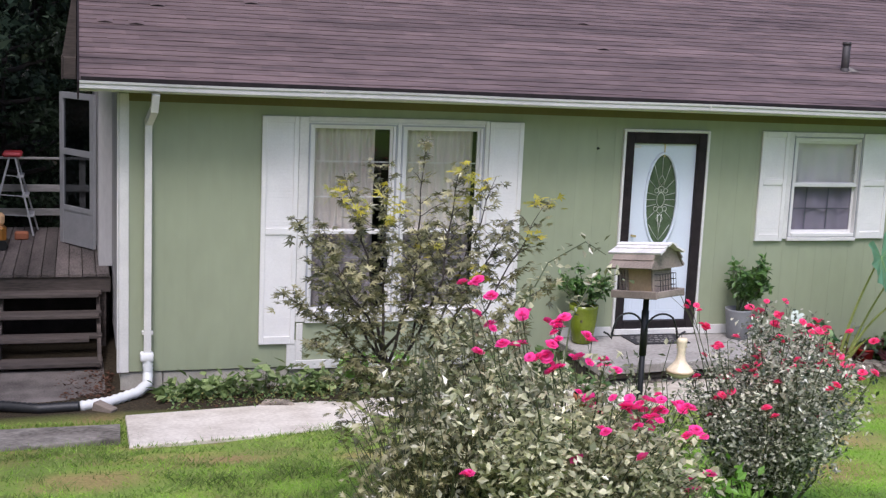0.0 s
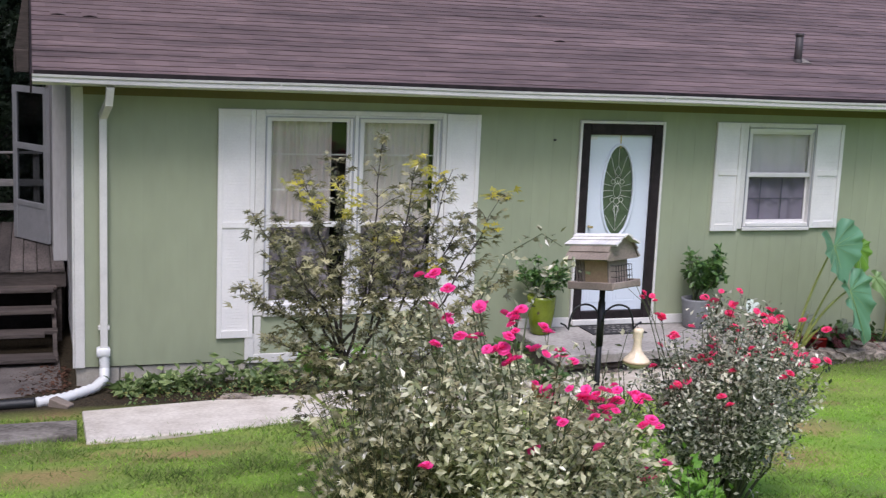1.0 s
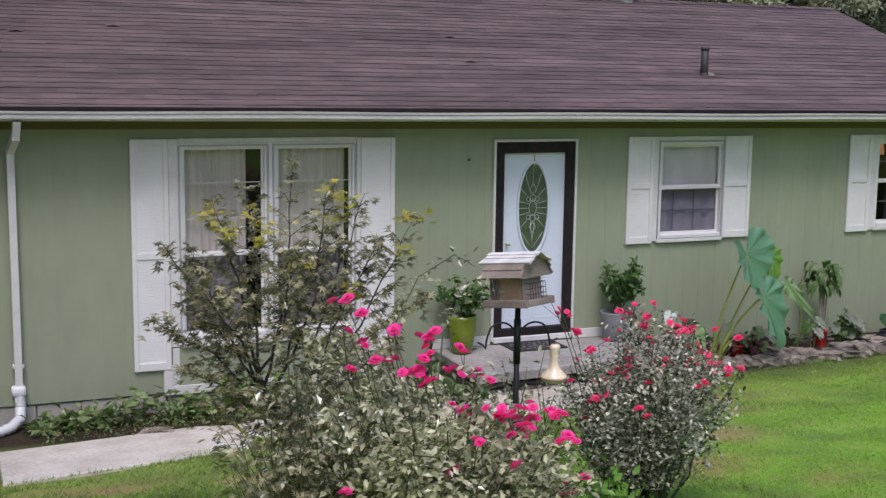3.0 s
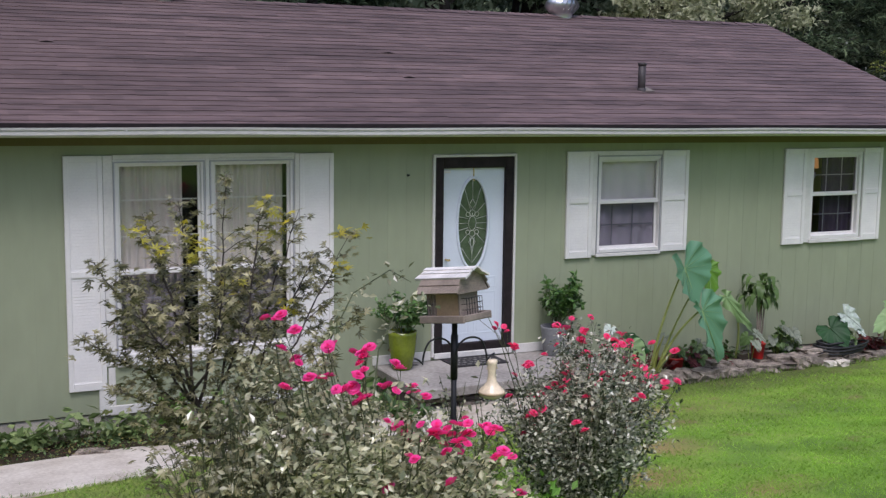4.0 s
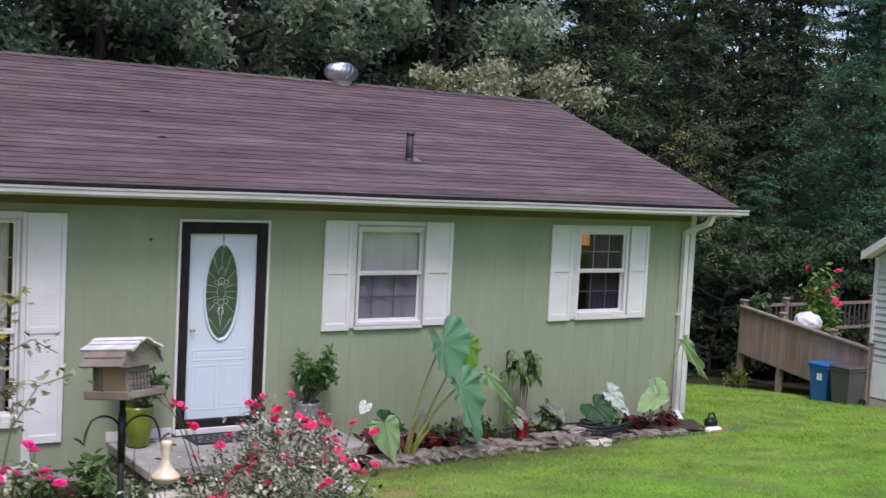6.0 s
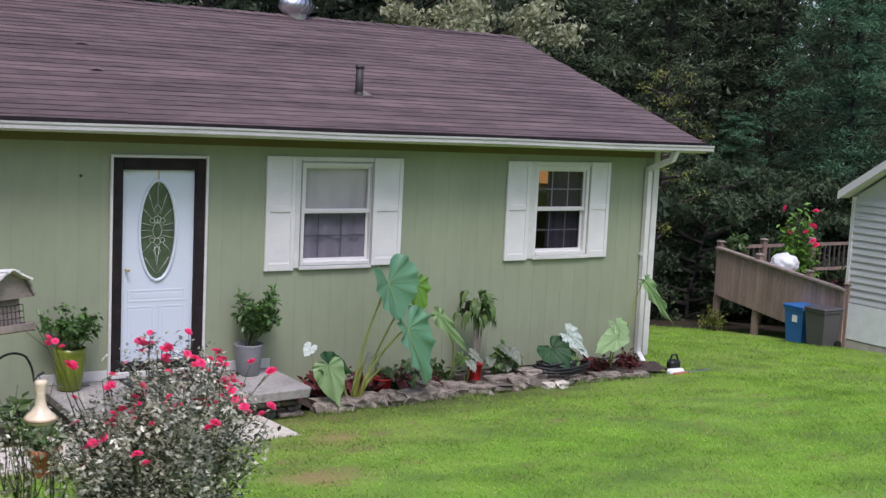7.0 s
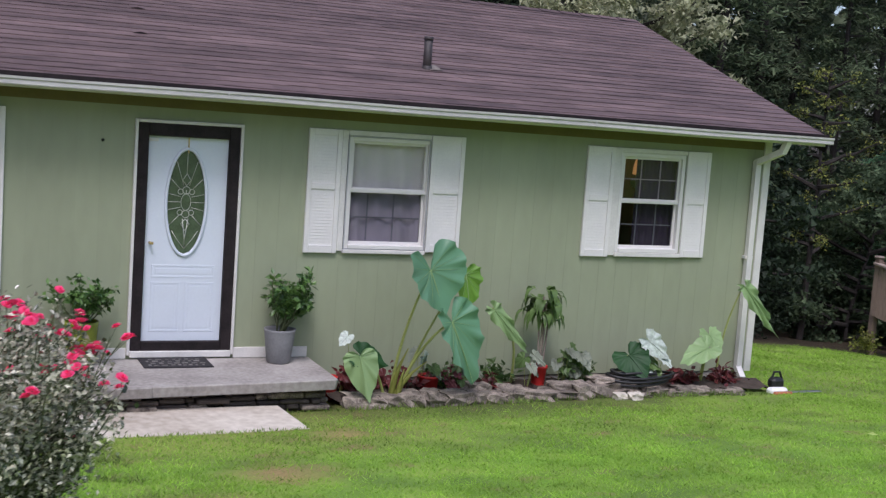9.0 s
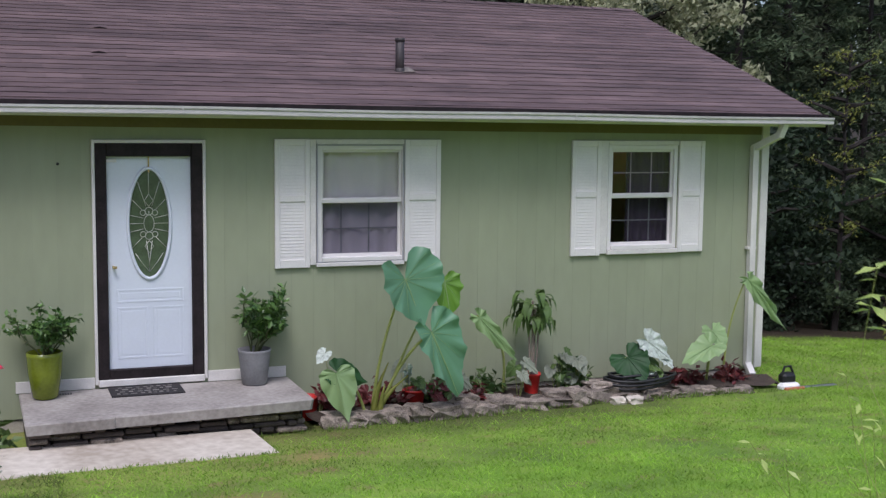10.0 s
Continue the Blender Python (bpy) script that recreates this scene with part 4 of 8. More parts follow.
# ---- stoop and walk ----
stoop = thing("stoop", (0.5, -0.5, -0.3), "grey concrete stoop slab on dark stacked stone", "stoop", "", "structure")
rim_ = [(-0.64, -0.018), (-0.63, -1.16), (0.05, -1.11), (0.06, -1.095), (1.10, -1.02), (1.70, -0.965), (1.725, -0.94), (1.72, -0.018)]
mid_ = Vector((0.5, -0.55))
ring_t = [(x + (mid_.x - x) * 0.010, y + (mid_.y - y) * 0.018, -0.045) for x, y in rim_]
ring_m = [(x, y, -0.057) for x, y in rim_]
ring_b = [(x + (mid_.x - x) * 0.012, y + (mid_.y - y) * 0.02, -0.140) for x, y in rim_]
nr_ = len(rim_)
part("slab", Geo().poly(ring_t + ring_m + ring_b, [tuple(range(nr_)), tuple(3 * nr_ - 1 - k for k in range(nr_))]
                        + [(o + k + nr_, o + (k + 1) % nr_ + nr_, o + (k + 1) % nr_, o + k) for o in (0, nr_) for k in range(nr_)]), M_STOOP, stoop)
rng = random.Random(5)
for row in range(4):
    x = -0.6
    while x < 1.62:
        w = rng.uniform(0.07, 0.34)
        h = 0.051
        y = -1.04 + 0.075 * (x + 0.6) + rng.uniform(-0.04, 0.06)
        part("stone", Geo().box(x, min(x + w - 0.012, 1.68), y, y + 0.2, -0.34 + row * h, -0.34 + row * h + h * rng.uniform(0.72, 0.98), 0.012), M_STONE if rng.random() < (0.15 if x < 1.0 else 0.6) else M_DARKSTONE, stoop)
        x += w
part("core", Geo().box(-0.6, 1.66, -0.8, -0.03, -0.45, -0.14), M_DARKSTONE, stoop)
for y in (-0.55, -0.25):
    for zz in (-0.34, -0.27, -0.20):
        part("stone", Geo().box(1.50, 1.68 + rng.uniform(-0.03, 0.02), y - 0.13, y + 0.13, zz, zz + 0.062, 0.012), M_STONE, stoop)


def slab(name, pts, z, th, material, label, tilt=(0, 0)):
    zz = [z + tilt[0] * p[0] + tilt[1] * p[1] for p in pts]
    n = len(pts)
    c = Vector((sum(p[0] for p in pts) / n, sum(p[1] for p in pts) / n, 0))
    top = [(p[0] + (c.x - p[0]) * 0.006, p[1] + (c.y - p[1]) * 0.012, q) for p, q in zip(pts, zz)]
    low = [(p[0], p[1], q - 0.012) for p, q in zip(pts, zz)]
    bot = [(p[0], p[1], q - th) for p, q in zip(pts, zz)]
    fc = [tuple(range(n))] + [(n + i, n + (i + 1) % n, (i + 1) % n, i) for i in range(n)] + [(2 * n + i, 2 * n + (i + 1) % n, n + (i + 1) % n, n + i) for i in range(n)] + [tuple(3 * n - 1 - i for i in range(n))]
    return solo(name, Geo().poly(top + low + bot, fc), material, label, "pavement", "", "structure")


slab("pavement_front", [(-0.95, -1.80), (1.243, -1.73), (1.18, -0.95), (-0.95, -0.95)], -0.27, 0.16, M_CONC, "pale concrete landing slab before the stoop")
slab("pavement_walk", [(-5.0, -2.29), (-2.95, -1.95), (-2.94, -0.62), (-4.98, -0.94)], -0.486, 0.12, M_WALK, "pale worn concrete walk slab beside the plant border", (0.0071, -0.124))
slab("pavement_mid", [(-2.90, -1.92), (-0.97, -1.85), (-0.97, -0.92), (-2.90, -0.66)], -0.40, 0.12, M_WALK, "pale worn concrete walk slab before the house", (0.03, -0.10))
slab("pavement_old", [(-7.5, -2.62), (-5.93, -2.30), (-5.06, -2.08), (-5.04, -1.50), (-7.5, -1.55)], -0.485, 0.10, M_OLDCONC, "dark stained old concrete path to the deck", (0.0, -0.12))
slab("pavement_pad", [(-7.2, -0.35), (-5.12, -0.25), (-5.12, 1.1), (-7.2, 1.1)], -0.45, 0.10, M_PADCONC, "dark concrete pad at the foot of the steps")

# ---- foundation ----
found = thing("foundation", (1, 0.1, -0.6), "grey concrete block foundation under the front wall", "foundation", "", "structure")
part("footing", Geo().box(WX0 + 0.02, WX1 - 0.02, 0.06, 0.28, -1.2, -0.28), M_BLOCK, found)
part("footing", Geo().box(WX1 - 0.26, WX1 - 0.02, 0.28, WD, -2.2, -0.28), M_BLOCK, found)
part("footing", Geo().box(WX0 + 0.02, WX0 + 0.26, 0.28, WD, -1.2, -0.28), M_BLOCK, found)
blk = Geo().box(0, 0.39, 0, 0.04, 0, 0.19, 0.006).mesh("block", M_BLOCK)
for row in range(2):
    x = WX0 + 0.01 - 0.2 * row
    while x < WX1 - 0.1:
        if not (-0.7 < x < 1.5) and x > WX0 - 0.01 and x + 0.39 < WX1:
            o = hang(new("block", blk), found)
            o.location = (x, 0.018, -0.475 - row * 0.2)
        x += 0.40


# ---- planting helpers ----
def branching(rng, base, tip, r0, r1, n=6, wob=0.05):
    """A slightly wavering stem from base to tip."""
    a, b = Vector(base), Vector(tip)
    L = (b - a).length
    pts = []
    for i in range(n + 1):
        u = i / n
        p = a.lerp(b, u)
        if 0 < i < n:
            p += Vector((rng.uniform(-1, 1), rng.uniform(-1, 1), rng.uniform(-0.5, 0.5))) * wob * L
        pts.append(p)
    return pts, [r0 + (r1 - r0) * i / n for i in range(n + 1)]


def along(pts, u):
    k = u * (len(pts) - 1)
    i = min(int(k), len(pts) - 2)
    return pts[i].lerp(pts[i + 1], k - i)


def rose_head(kind):
    """A full rose: rings of cupped petals round a closed heart."""
    v, f = [], []
    rngp = random.Random(31 + kind)
    for ring_i, (n, r, lift, tilt) in enumerate(((7, 1.0, -0.05, 0.18), (6, 0.78, 0.12, 0.42), (5, 0.52, 0.26, 0.75), (4, 0.28, 0.34, 1.1))):
        for i in range(n):
            a = 2 * math.pi * (i + 0.5 * ring_i) / n + rngp.uniform(-0.2, 0.2)
            c, s = math.cos(a), math.sin(a)
            t = tilt + rngp.uniform(-0.15, 0.15)
            w = r * 0.62
            k = len(v)
            for du, dw in ((0.1, 0), (0.55, -1), (1.0, -0.55), (1.05, 0.55), (0.55, 1)):
                rad, z = r * du * math.cos(t * 0.8), lift + r * du * math.sin(t) * 0.8
                v.append((rad * c - dw * w * s, rad * s + dw * w * c, z))
            f.append((k, k + 1, k + 2, k + 3, k + 4))
    return v, f


ROSE_MESHES = {}
for mname, mm in (("pink", L_PINK), ("red", L_REDROSE)):
    for kk in range(2):
        v_, f_ = rose_head(kk)
        ROSE_MESHES[mname, kk] = link_mesh("blossom", [(a * 0.035, b * 0.035, c * 0.035) for a, b, c in v_], f_, mm)


def rose_bush(cx, cy, rx, ry, crest, n_canes, n_leaf, seed, label, colour):
    """Arching canes under a crest given as (x, height) pairs, with leafy side shoots."""
    rng = random.Random(seed)
    nr = np.random.default_rng(seed)
    z0 = gzf(cx, cy)
    ob = thing("rose_bush", (cx, cy, z0), label, "shrub", "rose bushes")
    canes, tips, places = Geo(), [], []
    for i in range(n_canes):
        a = rng.uniform(0, 2 * math.pi)
        q = math.sqrt(rng.uniform(0.02, 1))
        bx, by = cx + 0.22 * rx * q * math.cos(a), cy + 0.22 * ry * q * math.sin(a)
        tx, ty = cx + rx * q * math.cos(a), cy + ry * q * math.sin(a)
        top = float(np.interp(tx, [c[0] for c in crest], [c[1] for c in crest]))
        h = (top - z0) * (1.0 - 0.22 * (q * math.sin(a)) ** 2) * (1 - 0.42 * rng.random() ** 1.6)
        tip = (tx, ty, z0 + h)
        pts, rad = branching(rng, (bx, by, gzf(bx, by) - 0.03), tip, 0.009, 0.003, 6, 0.035)
        canes.tube(pts, rad, 5)
        tips.append(pts[-1])
        for j in range(5):
            u = rng.uniform(0.28, 0.95)
            p = along(pts, u)
            e = p + Vector((rng.uniform(-1, 1), rng.uniform(-1, 1), rng.uniform(0.1, 0.9))) * rng.uniform(0.08, 0.22)
            p2, r2 = branching(rng, p, e, 0.004, 0.002, 3, 0.06)
            canes.tube(p2, r2, 4, False)
            if u > 0.6:
                tips.append(p2[-1])
            places += [along(p2, rng.uniform(0.3, 1)) for _ in range(4)]
        places += [along(pts, rng.uniform(0.22, 1) ** 0.7) for _ in range(14)]
    part("cane_growth", canes, M_STEM, ob, "", False, "stuff")
    src = np.array([tuple(p) for p in places])
    c = src[nr.integers(0, len(src), n_leaf)] + nr.normal(size=(n_leaf, 3)) * 0.045
    size = nr.uniform(0.026, 0.058, n_leaf) if colour == "pink" else nr.uniform(0.020, 0.045, n_leaf)
    part("foliage", scatter_mesh("foliage", L_ROSE if colour == "pink" else L_ROSEB, c, size, rot_basis(nr, n_leaf, 0.6), LEAF4), None, ob, "dark green rose leaves, some coloured pale as glints", False, "stuff")
    return ob, tips, rng


def bloom_on(ob, p, rng, colour):
    o = hang(new("blossom", ROSE_MESHES[colour, rng.randint(0, 1)]), ob)
    s = rng.uniform(0.6, 1.1) * (0.92 if colour == "pink" else 0.86)
    o.rotation_euler = (rng.uniform(-0.2, 0.75), rng.uniform(-0.5, 0.5), rng.uniform(0, 6))
    o.location, o.scale = p, (s, s, s)


# the two rose bushes at the top of the bank
CREST_A = ((-4.05, 1.25), (-3.87, 1.52), (-3.64, 1.74), (-3.39, 1.68), (-3.20, 1.60), (-2.93, 1.40), (-2.75, 1.18), (-2.53, 1.16), (-2.40, 0.95))
CREST_B = ((-2.05, 0.85), (-1.75, 1.22), (-1.56, 1.40), (-1.29, 1.50), (-1.08, 1.36), (-0.78, 1.20), (-0.70, 0.98))
bush_a, tips_a, rng_a = rose_bush(-3.24, -6.55, 0.74, 0.76, CREST_A, 74, 18000, 11, "tall rose bush with bright pink blossoms on the bank", "pink")
bush_b, tips_b, rng_b = rose_bush(-1.42, -5.46, 0.56, 0.50, CREST_B, 58, 19000, 12, "rose bush with coral red blossoms beside the bird feeder", "red")
for ob_, tips_, rng_, col_, n_ in ((bush_a, tips_a, rng_a, "pink", 10), (bush_b, tips_b, rng_b, "red", 62)):
    crest_ = CREST_A if col_ == "pink" else CREST_B
    hi = [p for p in tips_ if p.z > float(np.interp(p.x, [c[0] for c in crest_], [c[1] for c in crest_])) - (0.34 if col_ == "pink" else 0.42) and (p.x < -0.92 if col_ == "red" else p.x > -3.72)]
    rng_.shuffle(hi)
    k = 0
    for p in hi:
        if k >= n_:
            break
        bloom_on(ob_, p + Vector((0, 0, 0.012)), rng_, col_)
        k += 1
        if rng_.random() < 0.35:
            for _ in range(rng_.randint(1, 3)):
                bloom_on(ob_, p + Vector((rng_.uniform(-0.06, 0.06), rng_.uniform(-0.06, 0.06), rng_.uniform(-0.04, 0.04))), rng_, col_)
                k += 1


# thin tall sprays of the red bush beside the pole
tall = Geo()
for cx_, cy_, cz_, n_ in ((-1.97, -5.38, 1.47, 4), (-2.06, -5.36, 1.58, 2), (-1.88, -5.40, 1.36, 4)):
    pts_, rad_ = branching(rng_b, (-1.55, -5.4, gzf(-1.55, -5.4)), (cx_, cy_, cz_), 0.006, 0.002, 6, 0.03)
    tall.tube(pts_, rad_, 5)
    for _ in range(n_):
        e_ = Vector((cx_ + rng_b.gauss(0, 0.035), cy_ + rng_b.gauss(0, 0.03), cz_ + rng_b.gauss(0, 0.03)))
        tall.tube([along(pts_, rng_b.uniform(0.85, 1.0)), e_], [0.002, 0.0015], 4)
        bloom_on(bush_b, e_, rng_b, "red")
part("tall_cane", tall, M_STEM, bush_b)

# trusses on the outer canes: place of each and its number of blossoms
TRUSSES_A = ((-3.05, -7.07, 1.41, 17), (-3.31, -6.68, 1.71, 5), (-3.35, -6.73, 1.64, 5), (-3.42, -6.75, 1.57, 3), (-3.37, -6.75, 1.55, 3), (-3.11, -6.40, 1.45, 2),
             (-2.89, -6.23, 1.38, 5), (-2.90, -6.10, 1.49, 2), (-3.30, -6.75, 1.48, 2), (-3.22, -6.75, 1.40, 2), (-3.29, -7.15, 1.33, 2), (-3.00, -7.00, 1.29, 3),
             (-3.38, -6.38, 1.67, 3), (-3.60, -6.40, 1.80, 4), (-3.60, -6.40, 1.68, 1), (-3.52, -6.40, 1.63, 2), (-3.60, -6.40, 1.53, 2), (-3.46, -6.40, 1.54, 3),
             (-3.20, -7.10, 1.44, 4), (-2.82, -6.95, 1.38, 4), (-2.78, -6.95, 1.24, 2), (-3.76, -6.90, 1.11, 2), (-2.72, -6.90, 0.98, 5), (-3.26, -6.90, 1.14, 1))
TRUSSES_B = ((-1.10, -5.05, 1.41, 1), (-1.40, -5.15, 1.38, 2), (-1.38, -5.30, 1.41, 2), (-1.60, -5.45, 1.36, 1), (-1.34, -5.30, 1.34, 2), (-1.37, -5.38, 1.28, 1), (-1.20, -5.30, 1.29, 2),
             (-1.18, -5.30, 1.22, 2), (-1.05, -5.25, 1.31, 3), (-1.04, -5.30, 1.24, 3), (-1.00, -5.27, 1.18, 3), (-0.92, -5.40, 1.28, 1), (-0.90, -5.58, 1.29, 2), (-0.92, -5.33, 1.15, 1),
             (-1.72, -5.38, 1.29, 1), (-1.50, -5.38, 1.17, 2), (-0.95, -5.52, 1.03, 3), (-0.88, -5.62, 1.08, 1), (-1.86, -5.38, 1.16, 1), (-1.69, -5.42, 0.84, 2), (-1.08, -5.42, 0.78, 3))
for ob_, rng_, col_, base_, set_ in ((bush_a, rng_a, "pink", (-3.2, -6.55), TRUSSES_A), (bush_b, rng_b, "red", (-1.38, -5.38), TRUSSES_B)):
    spray = Geo()
    for cx_, cy_, cz_, n_ in set_:
        pts_, rad_ = branching(rng_, (*base_, gzf(*base_)), (cx_, cy_, cz_ - 0.03), 0.006, 0.002, 6, 0.03)
        spray.tube(pts_, rad_, 5)
        sp_ = 0.016 * math.sqrt(n_ + 1)
        for _ in range(n_):
            e_ = Vector((cx_ + rng_.gauss(0, sp_), cy_ + rng_.gauss(0, sp_), cz_ + rng_.gauss(0, sp_ * 0.6)))
            spray.tube([along(pts_, rng_.uniform(0.9, 1.0)), e_], [0.002, 0.0015], 4)
            bloom_on(ob_, e_, rng_, col_)
    part("side_cane", spray, M_STEM, ob_)
arch, arch_at = Geo(), []
for path_ in (((-3.2, -6.2, 1.2), (-3.25, -6.0, 1.60), (-3.08, -5.9, 1.83), (-2.86, -5.85, 1.93), (-2.74, -5.85, 1.86)), ((-3.1, -6.2, 1.2), (-2.98, -6.0, 1.55), (-2.84, -5.9, 1.72), (-2.66, -5.85, 1.76)), ((-3.3, -6.3, 1.3), (-3.3, -6.1, 1.62), (-3.2, -6.0, 1.74))):
    pv_ = [Vector(p) for p in path_]
    arch.tube(pv_, [0.005 - 0.0007 * k for k in range(len(pv_))], 5)
    arch_at += [along(pv_, rng_a.uniform(0.3, 1.0)) for _ in range(46)]
part("arching_cane", arch, M_STEM, bush_a)
nr_ = np.random.default_rng(14)
src_ = np.array([tuple(p) for p in arch_at]) + nr_.normal(size=(len(arch_at), 3)) * 0.028
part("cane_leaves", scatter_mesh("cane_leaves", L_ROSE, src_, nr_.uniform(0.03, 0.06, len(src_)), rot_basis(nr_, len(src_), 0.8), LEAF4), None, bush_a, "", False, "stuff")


# ---- sapling with lobed leaves ----
def palm_leaf():
    """A palmate leaf of five narrow pointed lobes."""
    v, f = [(0, 0, 0.02)], []
    for deg, L in ((0, 1.0), (38, 0.88), (-38, 0.88), (82, 0.60), (-82, 0.60)):
        a = radians(deg)
        k = len(v)
        for u, w in ((0.42, 0.115), (1.0, 0.0), (0.42, -0.115)):
            v.append((u * L * math.cos(a) - w * math.sin(a), u * L * math.sin(a) + w * math.cos(a), 0.03 - 0.12 * u * u * L))
        f += [(0, k + 1, k), (0, k + 2, k + 1)]
    return np.array(v), f


PALM = palm_leaf()


def sapling():
    rng = random.Random(21)
    nr = np.random.default_rng(21)
    bx, by = -3.46, -5.0
    z0 = gzf(bx, by)
    ob = thing("sapling", (bx, by, z0), "young maple sapling with fingered dull green and yellow leaves", "tree")
    stem = [Vector(p) for p in ((bx, by, z0 - 0.05), (-3.50, -5.01, 0.52), (-3.61, -5.0, 0.88), (-3.72, -5.0, 1.21))]
    part("trunk", Geo().tube(stem, [0.024, 0.021, 0.018, 0.014], 8), M_BARK, ob)
    limbs, places = Geo(), []
    # main limbs: foot on the stem, bend, tip
    plan = [(1.0, (-3.80, -4.95, 1.70), (-3.95, -4.95, 2.17)), (0.86, (-3.56, -5.05, 1.65), (-3.48, -4.95, 2.37)), (0.68, (-3.30, -5.0, 1.50), (-3.07, -5.0, 2.17)),
            (0.70, (-3.12, -5.1, 1.42), (-2.76, -5.0, 2.02)), (1.0, (-3.98, -5.05, 1.50), (-4.22, -5.0, 1.92)), (0.86, (-3.95, -4.95, 1.28), (-4.32, -5.05, 1.52)),
            (0.93, (-3.66, -4.8, 1.66), (-3.73, -4.85, 2.22)), (0.80, (-3.42, -5.15, 1.60), (-3.27, -4.95, 2.24)), (0.68, (-3.25, -5.2, 1.28), (-2.80, -5.25, 1.60)),
            (0.90, (-3.85, -5.2, 1.40), (-4.08, -5.3, 1.72)), (0.75, (-3.40, -4.75, 1.45), (-3.20, -4.6, 1.90)), (0.95, (-3.62, -5.25, 1.52), (-3.58, -5.35, 1.92)),
            (0.60, (-3.75, -5.15, 1.05), (-4.18, -5.25, 1.28)), (0.62, (-3.35, -5.3, 1.10), (-3.02, -5.4, 1.42)), (0.84, (-3.85, -4.7, 1.42), (-4.02, -4.6, 1.85)),
            (0.72, (-3.10, -4.85, 1.55), (-2.92, -4.8, 1.88)), (0.66, (-3.48, -5.4, 1.18), (-3.40, -5.5, 1.62))]
    for u0, bend, tip in plan:
        a, b, c = along(stem, u0), Vector(bend), Vector(tip)
        pts = [a.lerp(b, k / 4) + Vector((0, 0, -0.05 * math.sin(math.pi * k / 4))) for k in range(4)] + [b.lerp(c, k / 5) for k in range(6)]
        pts = [p + Vector((rng.uniform(-1, 1), rng.uniform(-1, 1), 0)) * (0.012 if 0 < k < 9 else 0) for k, p in enumerate(pts)]
        limbs.tube(pts, [0.010 - 0.0085 * k / 9 for k in range(10)], 6)
        heading = (c - b).normalized()
        n_pair = 10
        for j in range(n_pair):
            u = 0.30 + 0.70 * (j + rng.random() * 0.6) / n_pair
            p = along(pts, min(u, 0.995))
            turn_ = rng.uniform(0, 6.283)
            for sd in (0, math.pi):
                side = Vector((math.cos(turn_ + sd), math.sin(turn_ + sd), 0))
                L = (0.30 - 0.24 * (u - 0.3) / 0.7) * rng.uniform(0.55, 1.1)
                e = p + (side * 0.8 + heading * 0.55 + Vector((0, 0, rng.uniform(-0.1, 0.35)))).normalized() * L
                limbs.tube([p, p.lerp(e, 0.5) + Vector((0, 0, 0.012)), e], [0.0028, 0.002, 0.0012], 4, False)
                n_leaf = max(3, int(L / 0.030))
                places += [(p.lerp(e, (k + 1) / n_leaf), side) for k in range(n_leaf) for _ in range(2)]
        places += [(pts[-1] + Vector((rng.gauss(0, 0.012), rng.gauss(0, 0.012), -0.03 * k)), heading) for k in range(5)]
    part("branch_mass", limbs, M_BARK, ob, "", False, "stuff")
    # inner and lower foliage round the fork
    for _ in range(950):
        a, q = rng.uniform(0, 6.283), math.sqrt(rng.random())
        zz = rng.uniform(0.62, 1.55)
        places.append((Vector((-3.66 + (0.26 + 0.2 * zz / 1.55) * q * math.cos(a), -5.05 + 0.34 * q * math.sin(a), zz)), Vector((math.cos(a), math.sin(a), 0))))
    src = np.array([tuple(p) for p, _ in places])
    out = np.array([(d.x, d.y, 0.0) for _, d in places])
    n = len(src)
    nrm = nr.normal(size=(n, 3)) * 0.55
    nrm[:, 2] = 1.0
    nrm /= np.linalg.norm(nrm, axis=1)[:, None]
    t = out + nr.normal(size=(n, 3)) * 0.6
    t -= nrm * (t * nrm).sum(1)[:, None]
    t /= np.linalg.norm(t, axis=1)[:, None] + 1e-9
    turns = np.stack([t, np.cross(nrm, t), nrm], axis=2)
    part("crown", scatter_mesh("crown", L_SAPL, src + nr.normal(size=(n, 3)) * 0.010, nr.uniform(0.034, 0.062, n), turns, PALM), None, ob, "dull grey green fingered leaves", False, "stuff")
    fresh_at = np.array([(-4.0, -5.1, 2.09), (-3.91, -5.1, 1.99), (-3.73, -5.1, 2.06), (-3.69, -5.1, 1.96), (-3.5, -5.1, 1.77), (-3.31, -5.1, 2.21), (-3.21, -5.1, 2.15),
                         (-3.28, -5.1, 2.04), (-2.87, -5.1, 1.84), (-3.18, -5.1, 1.62), (-2.79, -5.1, 2.03)])
    n = 170
    c = fresh_at[nr.integers(0, len(fresh_at), n)] + nr.normal(size=(n, 3)) * np.array([0.045, 0.05, 0.03])
    part("young_leaves", scatter_mesh("young_leaves", L_SAPY, c, nr.uniform(0.035, 0.06, n), rot_basis(nr, n, 1.2), PALM), None, ob, "fresh yellow green leaves at the branch tips", False, "stuff")


sapling()


